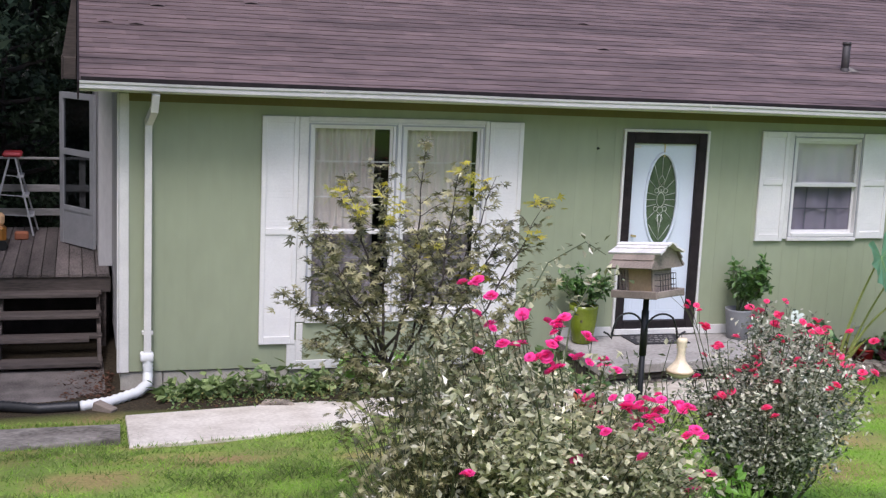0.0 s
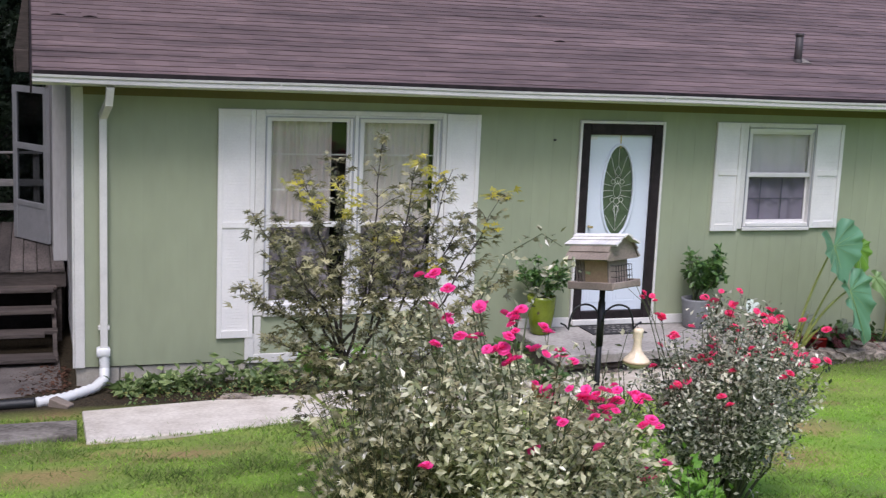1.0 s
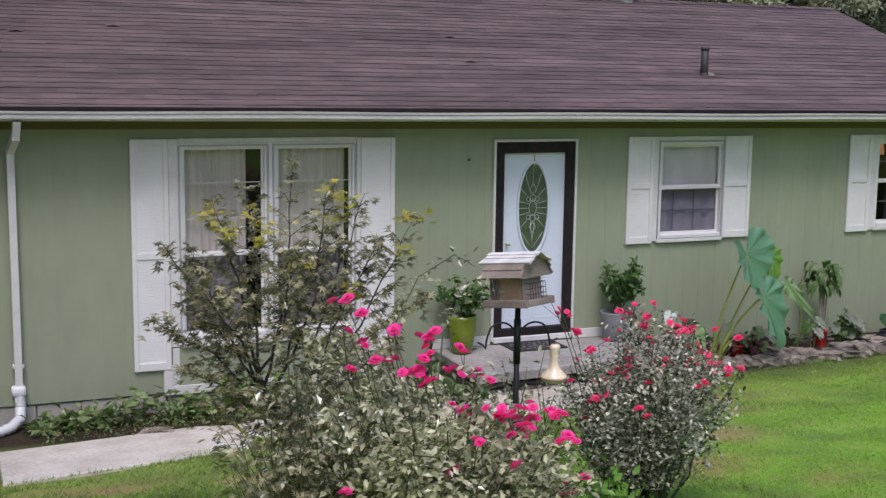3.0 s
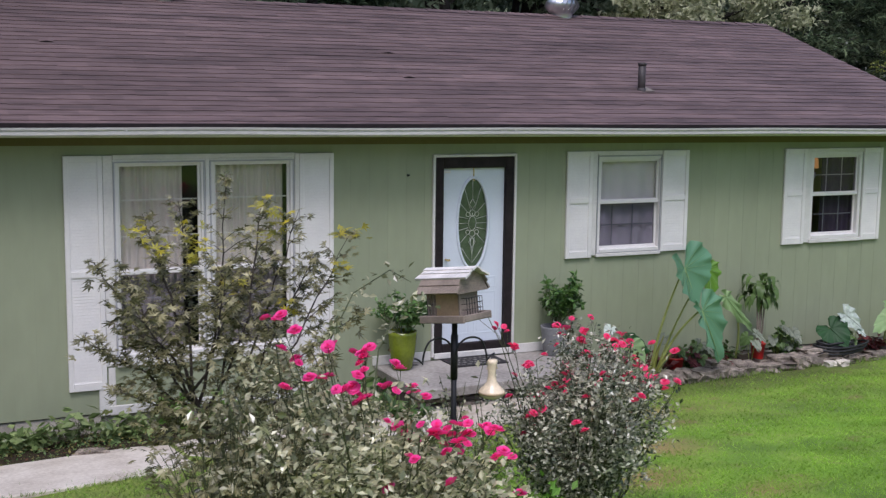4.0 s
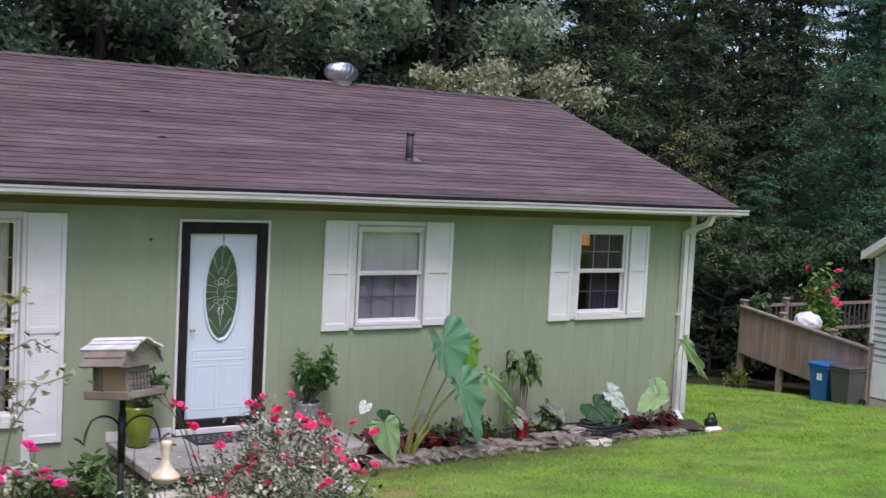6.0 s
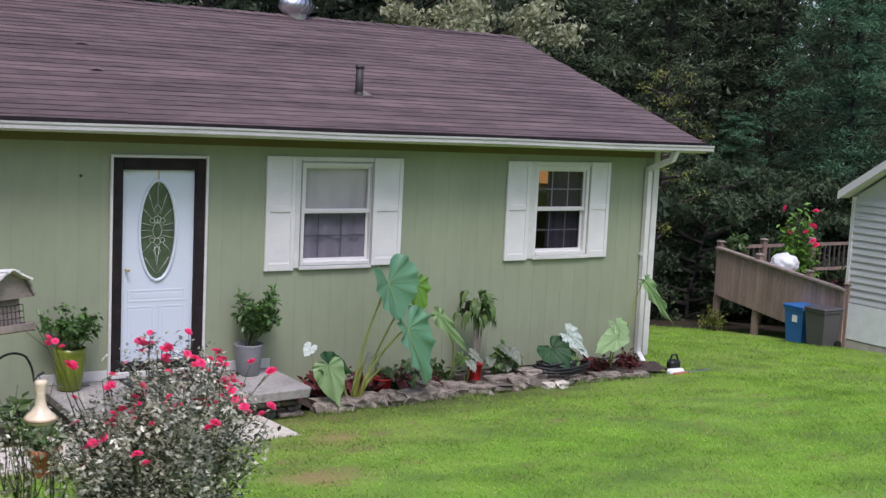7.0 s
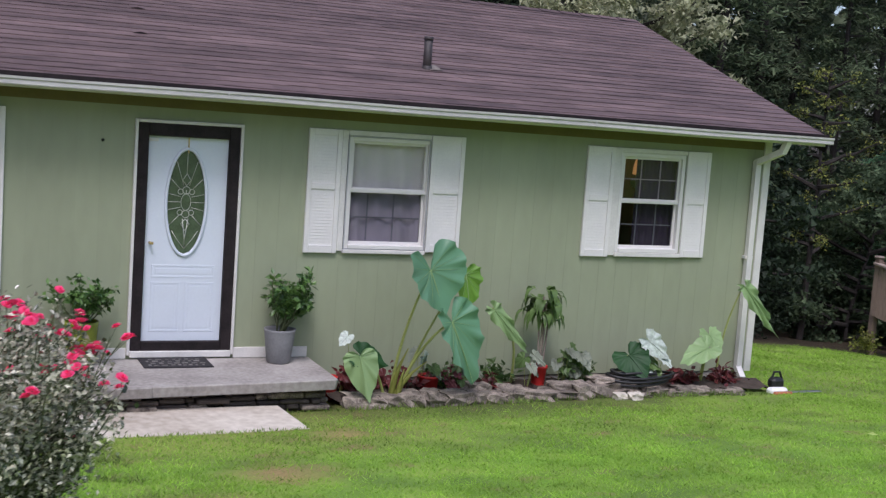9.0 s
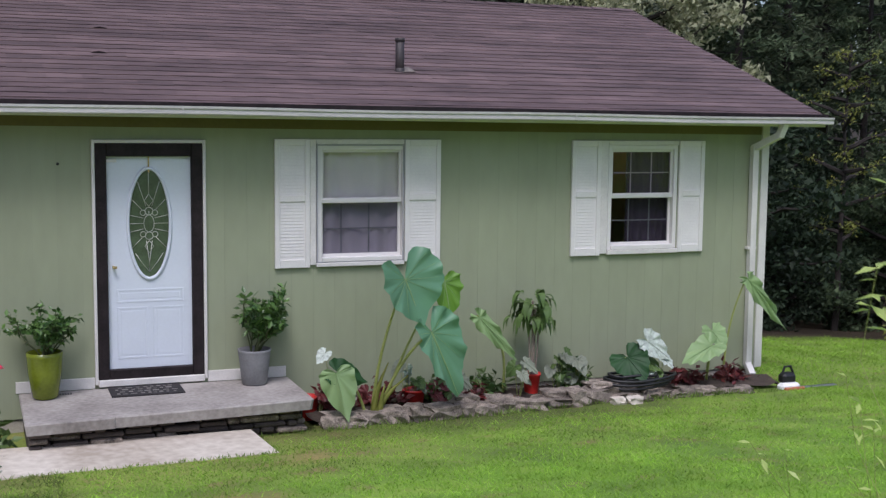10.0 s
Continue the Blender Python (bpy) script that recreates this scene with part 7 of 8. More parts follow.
for x_, y_ in ((15.2, 5.9), (16.6, 5.9), (17.9, 5.9)):
    part("post", Geo().box(x_ - 0.05, x_ + 0.05, y_ - 0.05, y_ + 0.05, -1.4, 0.30), M_NDECK, nd)
    part("post_cap", Geo().box(x_ - 0.07, x_ + 0.07, y_ - 0.07, y_ + 0.07, 0.30, 0.35, 0.02), M_CEDAR, nd)
for z in (-0.35, 0.17):
    part("back_rail", Geo().box(13.9, 17.9, 5.88, 5.92, z, z + 0.06), M_NDECK, nd)
for i in range(26):
    x_ = 14.0 + i * 0.15
    part("baluster", Geo().box(x_, x_ + 0.035, 5.885, 5.915, -0.29, 0.17), M_DECKX, nd)

for i, (mm, lab, bx_, by_, h_) in enumerate(((M_BLUEBIN, "blue plastic wheeled bin standing by the deck", 13.53, 3.34, 0.70), (M_GREYBIN, "dark grey plastic wheeled bin standing by the deck", 13.45, 2.80, 0.70))):
    gzz = gzf(bx_, by_)
    bn = thing("wheeled_bin", (bx_, by_, gzz), lab, "bin", "wheeled bins")
    w0, w1 = 0.17, 0.215
    part("body", Geo().poly([(bx_ + sx * w, by_ + sy * w, gzz + z) for z, w in ((0.03, w0), (h_ - 0.08, w1)) for sx, sy in ((-1, -1), (1, -1), (1, 1), (-1, 1))],
                            [(3, 2, 1, 0), (4, 5, 6, 7), (0, 1, 5, 4), (1, 2, 6, 5), (2, 3, 7, 6), (3, 0, 4, 7)]), mm, bn)
    part("rim", Geo().box(bx_ - 0.235, bx_ + 0.235, by_ - 0.235, by_ + 0.235, gzz + h_ - 0.085, gzz + h_ - 0.05, 0.01), mm, bn)
    part("lid", Geo().box(bx_ - 0.245, bx_ + 0.245, by_ - 0.245, by_ + 0.245, gzz + h_ - 0.05, gzz + h_, 0.02), mm, bn)
    for sy in (-1, 1):
        part("wheel", Geo().tube([(bx_ + 0.17, by_ + sy * 0.20, gzz + 0.06), (bx_ + 0.17, by_ + sy * 0.24, gzz + 0.06)], 0.07, 12), M_IRON, bn)
    if i == 0:
        part("badge", Geo().box(bx_ - 0.212, bx_ - 0.203, by_ - 0.08, by_ + 0.03, gzz + 0.40, gzz + 0.52), M_CLOTH, bn, "white recycling mark")

sack = bpy.data.meshes.new("plastic_sack")
bm = bmesh.new()
bmesh.ops.create_icosphere(bm, subdivisions=4, radius=1)
for v in bm.verts:
    d = 1 + 0.16 * noise.noise(v.co * 2.2) + 0.07 * noise.noise(v.co * 6.5)
    v.co = Vector((14.25 + v.co.x * 0.24 * d, 4.48 + v.co.y * 0.27 * d, 0.05 + v.co.z * 0.21 * d))
bm.to_mesh(sack)
bm.free()
sack.materials.append(M_CLOTH)
sack.shade_smooth()
tagged(new("plastic_sack", sack), "full white plastic sack resting on the deck", "sack")
sb = thing("deck_table", (14.3, 4.55, -0.75), "small timber stand on the deck under the sack", "table")
part("top", Geo().box(13.97, 14.6, 4.15, 4.93, -0.19, -0.15), M_NDECK, sb)
for sx in (14.0, 14.54):
    for sy in (4.2, 4.86):
        part("leg", Geo().box(sx - 0.03, sx + 0.03, sy - 0.03, sy + 0.03, -0.92, -0.19), M_NDECK, sb)
low_bush("potted_flowers", 14.85, 4.75, 0.45, 2.2, 900, L_LIME, 110, "tall leafy flowering plant on the deck", (0.10, 0.19), -0.85, LEAF4, "plant")
ob = thing("red_flowers", (14.85, 4.75, -0.85), "red flower heads above the deck plant", "flowers")
rng = random.Random(111)
big_bloom = link_mesh("blossom", [(a * 0.075, b * 0.075, c * 0.075) for a, b, c in rose_head(0)[0]], rose_head(0)[1], L_REDROSE)
for i in range(7):
    o = hang(new("blossom", big_bloom), ob)
    o.location = (14.72 + rng.uniform(-0.15, 0.15), 4.65 + rng.uniform(-0.5, 0.3), 0.35 + rng.uniform(0, 0.75))
    o.rotation_euler = (rng.uniform(-1, 1), rng.uniform(-1, 1), 0)
part("stem", Geo().tube([(14.85, 4.75, -0.85), (14.8, 4.7, 0.1), (14.75, 4.65, 1.0)], 0.012, 6), M_STEM, ob)
low_bush("potted_flowers", 14.2, 5.65, 0.3, 0.55, 130, L_HERB, 112, "spiky green pot plant on the deck corner", (0.1, 0.2), 0.0, LEAF4, "plant")
low_bush("potted_flowers", 15.0, 3.6, 0.35, 1.1, 130, L_CROTON, 113, "dark red leafed plant on the deck", (0.08, 0.16), -0.8, LEAF4, "plant")
low_bush("shrub", 13.45, 5.45, 0.32, 0.55, 260, L_YELL, 114, "yellow green shrub at the foot of the deck", (0.05, 0.10), None, LEAF4, "shrub")
nh = thing("neighbour_house", (16, -1, -1.2), "pale grey vinyl-sided gabled house with white eaves beyond the deck", "house", "", "structure")
HX, HY = 13.82, 2.62
part("wall_core", Geo().box(HX + 0.02, 20, -6.5, HY, -1.1, 1.50), M_VINYL, nh)
gab = [(HY + 0.0, 1.50), (-6.5, 1.50), (-2.0, 4.40)]
part("gable_wall", Geo().poly([(x, y, z) for x in (HX + 0.02, HX + 0.12) for y, z in gab], [(0, 1, 2), (5, 4, 3), (0, 3, 4, 1), (1, 4, 5, 2), (2, 5, 3, 0)]), M_VINYL, nh)
crs = Geo().poly([(HX - 0.012, -6.5, 0), (HX - 0.012, HY - 0.01, 0), (HX + 0.012, HY - 0.01, 0.122), (HX + 0.012, -6.5, 0.122), (HX + 0.019, -6.5, 0), (HX + 0.019, HY - 0.01, 0)], [(0, 3, 2, 1), (0, 1, 5, 4)]).mesh("siding_course", M_VINYL)
for i in range(15):
    o = hang(new("siding_course", crs), nh)
    o.location = (0, 0, -0.34 + i * 0.121)
part("corner_post", Geo().box(HX - 0.03, HX + 0.018, HY - 0.008, HY + 0.05, -0.36, 1.48), M_WHITE, nh)
part("skirt", Geo().box(HX - 0.02, HX + 0.015, -6.5, HY, -0.98, -0.36), M_CLOTH, nh, "white skirting panel")
part("footing", Geo().box(HX - 0.01, 20, -6.5, HY - 0.02, -2.2, -1.0), M_BLOCK, nh)
rk = [(HY + 0.14, 1.48), (-2.0, 4.5), (-6.98, 1.48)]
part("roof", Geo().poly([(x, y, z + o) for x in (HX - 0.28, 20.2) for o in (0.0, 0.10) for y, z in rk], [(0, 1, 7, 6), (1, 2, 8, 7), (3, 9, 10, 4), (4, 10, 11, 5), (0, 6, 9, 3), (2, 5, 11, 8)]), M_GUTTER, nh, "pale metal roof sheet")
part("rake_board", Geo().poly([(x, y, z + o) for x in (HX - 0.31, HX - 0.282) for o in (-0.05, 0.09) for y, z in rk], [(0, 3, 4, 1), (1, 4, 5, 2), (6, 7, 10, 9), (7, 8, 11, 10), (0, 1, 7, 6), (1, 2, 8, 7), (3, 9, 10, 4), (4, 10, 11, 5), (0, 6, 9, 3), (2, 5, 11, 8)]), M_WHITE, nh)
part("soffit", Geo().poly([(x, y, z + o) for x in (HX - 0.28, HX) for o in (-0.03, -0.004) for y, z in rk], [(0, 3, 4, 1), (1, 4, 5, 2), (6, 7, 10, 9), (7, 8, 11, 10), (0, 1, 7, 6), (1, 2, 8, 7), (3, 9, 10, 4), (4, 10, 11, 5)]), M_WHITE, nh)


# ---- woods ----
def forest_tree(name, seed, height, crown_r, crown_from, n_leaf, leaf_size, material, label, trunk_r=0.17):
    """A tree at the origin: tapered trunk, limbs, and a ragged crown of leaf clumps."""
    rng, nr = random.Random(seed), np.random.default_rng(seed)
    ob = thing(name, (0, 0, 0), label, "tree", "woodland trees")
    pts, rad = branching(rng, (0, 0, -0.4), (rng.uniform(-0.5, 0.5), rng.uniform(-0.5, 0.5), height * 0.95), trunk_r, trunk_r * 0.2, 8, 0.012)
    part("trunk", Geo().tube(pts, rad, 8), M_SHADEBARK, ob)
    limbs, centres = Geo(), []
    n_l = 26
    for i in range(n_l):
        u = crown_from + (0.98 - crown_from) * (i + rng.random()) / n_l
        p = along(pts, u)
        shape = math.sin(math.pi * (0.15 + 0.8 * (u - crown_from) / (1 - crown_from))) ** 0.7
        a = i * 2.4 + rng.uniform(-0.5, 0.5)
        L = crown_r * shape * rng.uniform(0.6, 1.15)
        tip = p + Vector((math.cos(a) * L, math.sin(a) * L, L * rng.uniform(0.0, 0.5)))
        lp, lr = branching(rng, p, tip, 0.05, 0.012, 5, 0.05)
        limbs.tube(lp, lr, 5)
        for k in range(5):
            centres.append((along(lp, rng.uniform(0.45, 1.05) if k else 1.0), crown_r * rng.uniform(0.14, 0.26)))
    part("branch_mass", limbs, M_SHADEBARK, ob, "", False, "stuff")
    cc = np.array([tuple(c) for c, _ in centres])
    cr = np.array([r for _, r in centres])
    pick = nr.integers(0, len(cc), n_leaf)
    d = nr.normal(size=(n_leaf, 3))
    d /= np.linalg.norm(d, axis=1)[:, None]
    pos = cc[pick] + d * (cr[pick] * nr.uniform(0.35, 1.05, n_leaf))[:, None] * np.array([1, 1, 0.7])
    part("crown", scatter_mesh("crown", material, pos, nr.uniform(leaf_size * 0.6, leaf_size * 1.3, n_leaf), rot_basis(nr, n_leaf, 0.1), TRIL), None, ob, "", False, "stuff")
    return ob


def conifer(name, seed, height, crown_r, crown_from, n_leaf, leaf_size, material, label, trunk_r=0.13, n_l=64):
    """A conifer at the origin: straight trunk and flat, drooping sprays of needles in tiers."""
    rng, nr = random.Random(seed), np.random.default_rng(seed)
    ob = thing(name, (0, 0, 0), label, "tree", "woodland trees")
    pts, rad = branching(rng, (0, 0, -0.4), (rng.uniform(-0.2, 0.2), rng.uniform(-0.2, 0.2), height), trunk_r, trunk_r * 0.12, 8, 0.004)
    part("trunk", Geo().tube(pts, rad, 8), M_SHADEBARK, ob)
    limbs, pos, weight = Geo(), [], []
    for i in range(n_l):
        u = crown_from + (0.97 - crown_from) * (i + rng.random()) / n_l
        v = (u - crown_from) / (1 - crown_from)
        p = along(pts, u)
        L = crown_r * (1.0 - v) ** 0.65 * min(1.0, 0.55 + v * 4) * rng.uniform(0.55, 1.15) + 0.15
        a = i * 2.4 + rng.uniform(-0.6, 0.6)
        out, side = Vector((math.cos(a), math.sin(a), 0)), Vector((-math.sin(a), math.cos(a), 0))
        lp = [p, p + out * L * 0.5 + Vector((0, 0, 0.06 * L)), p + out * L + Vector((0, 0, -rng.uniform(0.05, 0.30) * L))]
        limbs.tube(lp, [0.03, 0.018, 0.006], 4, False)
        for _ in range(12):
            f = rng.uniform(0.12, 1.0)
            q = along(lp, f) + side * rng.uniform(-1, 1) * L * 0.34 * (1.15 - f)
            pos.append((q.x, q.y, q.z - 0.05 * abs((q - p).dot(side))))
            weight.append(L * 0.10)
    part("branch_mass", limbs, M_SHADEBARK, ob, "", False, "stuff")
    pos, weight = np.array(pos), np.array(weight)
    pick = nr.integers(0, len(pos), n_leaf)
    c = pos[pick] + nr.normal(size=(n_leaf, 3)) * weight[pick][:, None] * np.array([1.0, 1.0, 0.42])
    part("crown", scatter_mesh("crown", material, c, nr.uniform(leaf_size * 0.6, leaf_size * 1.3, n_leaf), rot_basis(nr, n_leaf, 1.1), NEEDLES), None, ob, "", False, "stuff")
    return ob


kinds = [
    forest_tree("broadleaf_tree", 1, 15, 3.2, 0.22, 18000, 0.178, L_TREE, "tall dark green broadleaf tree in the woods"),
    conifer("pine_tree", 7, 20, 2.6, 0.30, 7500, 0.30, L_NEEDLE, "tall dark pine with a bare straight trunk", 0.16, 44),
    forest_tree("broadleaf_tree", 3, 13, 3.4, 0.12, 19000, 0.172, L_TREE2, "dense dark green tree at the wood edge"),
    forest_tree("broadleaf_tree", 4, 16, 2.8, 0.30, 16000, 0.175, L_TREE, "tall green tree in the woods"),
    forest_tree("evergreen_tree", 5, 14, 3.4, 0.05, 14000, 0.18, L_SHADELEAF, "dense evergreen tree beside the deck, coloured dark for shade"),
    conifer("evergreen_tree", 6, 14, 3.0, 0.05, 17000, 0.17, L_EVERG, "tall dull green evergreen tree in the woods"),
]
# sparser unseen trees behind the viewer, added to block low sky light
shade_kinds = [
    forest_tree("broadleaf_tree", 21, 15, 3.2, 0.22, 4200, 0.36, L_TREE, "tall dark green broadleaf tree in the woods"),
    forest_tree("broadleaf_tree", 23, 13, 3.4, 0.12, 4600, 0.36, L_TREE2, "dense dark green tree at the wood edge"),
]
spots = []
rng = random.Random(401)
first = {}
# plan of the woods: rows behind the house and round the side yard
rows_plan = [(8.5, 9.5, -14, -9, 3.0), (11.5, 12.5, -12, 34, 4.2), (15.5, 17, -12, 38, 4.6), (21, 24, -14, 42, 6.5), (27, 31, -16, 50, 4.0)]
for ya, yb, xa, xb, stp in rows_plan:
    x = xa
    while x < xb:
        spots.append((x + rng.uniform(-1, 1), rng.uniform(ya, yb)))
        x += stp * rng.uniform(0.8, 1.2)
spots += [(x, 13.6 + 0.8 * math.sin(x * 3.1)) for x in np.arange(-9, 15, 2.9)] + [(x, 18.5 + math.sin(x * 2.3)) for x in np.arange(-10, 30, 4.6)]
spots = [p for p in spots if not (p[0] > 18 and p[1] > 9 and rng.random() < 0.18)]
spots += [(23, 4.5), (24, 11), (26, 0), (27, 7), (25, -5), (-11, 3.5), (-13.5, 0.5), (-12, 6.5), (-10, 9), (-8, 10.5)]
for i, (x, y) in enumerate(spots):
    k = 2 if 13.0 < y < 14.5 else rng.randrange(4)
    far_row = y > 20
    # kind by place: colour darkened for shade at the left, lightened behind the roof
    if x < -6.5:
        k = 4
    elif far_row:
        k = (0, 1, 3, 2)[k] if x < 9 else 1
    elif x > 11:
        k = 5 if y < 13 else (1, 5, 1, 1)[k]
    else:
        k = (0, 3, 0, 2)[k]
    s = rng.uniform(0.8, 1.15)
    m = Matrix.Translation((x, y, gzf(x, y))) @ pose(0, 0, 0, 0, 0, rng.uniform(0, 360))
    if k not in first:
        first[k] = 1
        kinds[k].matrix_basis = m
    else:
        o = copy_thing(kinds[k], m)
        o.scale = (s, s, s)

# unseen tall trees, added to overhang and shade the side deck
rng = random.Random(404)
for x, y in ((-9.8, -0.6), (-9.4, 3.0), (-11.5, -4.5), (-13.0, -8.0), (-9.0, 7.2)):
    copy_thing(kinds[rng.randrange(2, 4)], Matrix.Translation((x, y, gzf(x, y))) @ pose(0, 0, 0, 0, 0, rng.uniform(0, 360)))
# unseen wood added round the viewer's side of the yard to dim the low sky
rng = random.Random(403)
for i in range(30):
    a = radians(188 + 164 * i / 29)
    r = rng.uniform(24, 30)
    x, y = r * math.cos(a), -7 + r * math.sin(a)
    m = Matrix.Translation((x, y, gzf(x, y))) @ pose(0, 0, 0, 0, 0, rng.uniform(0, 360))
    if i < 2:
        shade_kinds[i].matrix_basis = m
    else:
        o = copy_thing(shade_kinds[rng.randrange(2)], m)
        k = rng.uniform(0.62, 0.85)
        o.scale = (k, k, k)

pale = forest_tree("pale_tree", 9, 6.2, 2.1, 0.25, 16000, 0.115, L_PALE, "sunlit pale green bushy tree behind the roof", 0.12)
pale.matrix_basis = Matrix.Translation((11.2, 10.6, gzf(11.2, 10.6)))
pale.scale = (1.08, 1.08, 1.08)
o = copy_thing(pale, Matrix.Translation((9.9, 11.0, gzf(9.9, 11.0) - 0.3)) @ pose(0, 0, 0, 0, 0, 130))
# added saplings whose yellow stands for far sunlit foliage in the gaps
yel = forest_tree("yellow_tree", 10, 5.6, 1.0, 0.35, 1500, 0.06, L_YELL, "added yellow green sapling standing for sunlit glints in the woods", 0.07)
yel.matrix_basis = Matrix.Translation((14.1, 8.0, gzf(14.1, 8.0)))
for x, y, a, k in ((18.6, 8.6, 90, 0.6), (21.5, 14.5, 90, 1.0), (-2.0, 14, 50, 1.0)):
    o = copy_thing(yel, Matrix.Translation((x, y, gzf(x, y))) @ pose(0, 0, 0, 0, 0, a))
    o.scale = (k, k, k)

fresh = conifer("hemlock_tree", 16, 11, 3.1, 0.10, 30000, 0.13, L_HEMLOCK, "fresh green feathery hemlock beyond the neighbouring deck", 0.12)
fresh.matrix_basis = Matrix.Translation((20.6, 8.4, gzf(20.6, 8.4)))
low_hemlock = copy_thing(fresh, Matrix.Translation((17.6, 9.3, gzf(17.6, 9.3))) @ pose(0, 0, 0, 0, 0, 75))
low_hemlock.scale = (0.62, 0.62, 0.46)
under = forest_tree("understory_bush", 15, 3.6, 1.9, 0.05, 9000, 0.12, L_UNDER, "dense dark understory bush at the wood edge", 0.05)
# darkened copy of the understory bush for the shaded parts
under_dark = forest_tree("understory_bush", 17, 3.6, 1.9, 0.05, 9000, 0.11, L_SHADELEAF, "bush at the wood edge, coloured dark for shade", 0.05)
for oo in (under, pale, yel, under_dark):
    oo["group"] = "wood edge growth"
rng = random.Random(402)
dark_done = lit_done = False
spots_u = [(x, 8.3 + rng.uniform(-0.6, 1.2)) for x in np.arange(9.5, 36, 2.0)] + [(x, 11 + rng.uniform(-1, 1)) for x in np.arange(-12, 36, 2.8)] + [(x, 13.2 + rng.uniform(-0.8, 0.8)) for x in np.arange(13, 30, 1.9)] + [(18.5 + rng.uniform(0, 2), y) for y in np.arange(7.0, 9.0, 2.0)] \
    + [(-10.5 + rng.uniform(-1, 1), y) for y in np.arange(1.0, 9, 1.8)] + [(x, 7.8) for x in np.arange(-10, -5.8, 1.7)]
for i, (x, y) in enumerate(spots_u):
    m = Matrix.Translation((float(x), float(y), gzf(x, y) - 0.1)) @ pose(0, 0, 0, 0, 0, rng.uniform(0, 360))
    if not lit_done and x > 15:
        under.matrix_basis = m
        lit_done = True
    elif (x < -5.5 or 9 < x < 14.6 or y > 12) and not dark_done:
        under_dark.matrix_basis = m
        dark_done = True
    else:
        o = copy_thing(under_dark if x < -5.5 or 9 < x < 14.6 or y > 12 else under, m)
        s = rng.uniform(0.7, 1.2)
        o.scale = (s, s, s)

# the wooded slope far behind
nr = np.random.default_rng(405)
n_far = 34000
fx, fy = nr.uniform(-30, 95, n_far), nr.uniform(37, 43, n_far)
top = 10.2 + 2.2 * np.sin(fx * 0.31) + 1.4 * np.sin(fx * 0.83 + 1) + 0.9 * np.sin(fx * 2.1)
fz = -4 + (top + 4) * nr.uniform(0, 1, n_far) ** 0.9
solo("far_woods", scatter_mesh("far_woods", L_NEEDLE, np.stack([fx, fy, fz], -1), nr.uniform(0.5, 1.2, n_far), rot_basis(nr, n_far, 0.1), TRIL), None, "dark wooded slope far behind the house", "woods", "", "stuff")


# ---- siding boards of the front wall ----
n_sd = 58
pitch = (WX1 - WX0) / n_sd
for i in range(n_sd):
    a, b = WX0 + i * pitch + 0.0011, WX0 + (i + 1) * pitch - 0.0011
    g = Geo()
    for p, q, c, d in cells(a, b, WBOT, WTOP, OPENINGS):
        if q - p > 0.002:
            g.box(p, q, 0.0, 0.0048, c, d)
    part("siding_board", g, M_SIDING, house_front)

# ---- shingles ----
rng = random.Random(500)
expo, tab = 0.142, 0.305
n_c = int(SL / expo)
tab_meshes = []
for k in range(4):
    w = tab - 0.002
    l0 = -0.006 * k
    g = Geo().poly([(0, l0, 0.0115), (w, l0 - 0.005, 0.011), (w, expo + 0.03, 0.002), (0, expo + 0.03, 0.002), (0, l0, 0.0), (w, l0 - 0.005, 0.0)], [(0, 1, 2, 3), (4, 5, 1, 0)])
    tab_meshes.append(g.mesh("shingle", M_ROOF))
tilt = math.atan2(RZ - EZ, RY - EY)
rest = Geo()
made = 0
mrot = Euler((tilt, 0, 0)).to_matrix()
for c in range(n_c + 1):
    x = RX0 - (tab / 2 if c % 2 else 0) - rng.uniform(0, 0.05)
    y0, z0 = EY + TY * c * expo - TY * 0.02, EZ + TZ * c * expo + 0.004 - TZ * 0.02
    while x < RX1 - 0.02:
        lift = rng.uniform(0.0, 0.0015) + (0.003 if rng.random() < 0.012 else 0)
        xa = max(x, RX0)
        xb = min(x + tab - 0.002, RX1)
        near = 0.3 < x < 4.6 and c < 22 and xa == x and xb == x + tab - 0.002 and made < 300
        if near:
            o = hang(new("shingle", tab_meshes[rng.randrange(4)]), roof)
            o.location = (x, y0, z0 + lift)
            o.rotation_euler = (tilt, 0, 0)
            made += 1
        elif xb - xa > 0.03:
            ja, jb = (-0.006 * rng.randrange(4) for _ in range(2))
            pts = [(0, ja, 0.0115), (xb - xa, jb, 0.0115), (xb - xa, expo + 0.03, 0.002), (0, expo + 0.03, 0.002), (0, ja, 0), (xb - xa, jb, 0)]
            if c == n_c:
                pts = [(p[0], min(p[1], SL - c * expo), p[2]) for p in pts]
            rest.poly([mrot @ Vector(p) + Vector((xa, y0, z0 + lift)) for p in pts], [(0, 1, 2, 3), (4, 5, 1, 0)])
        x += tab
part("shingle_field", rest, M_ROOFS, roof, "", False, "stuff")

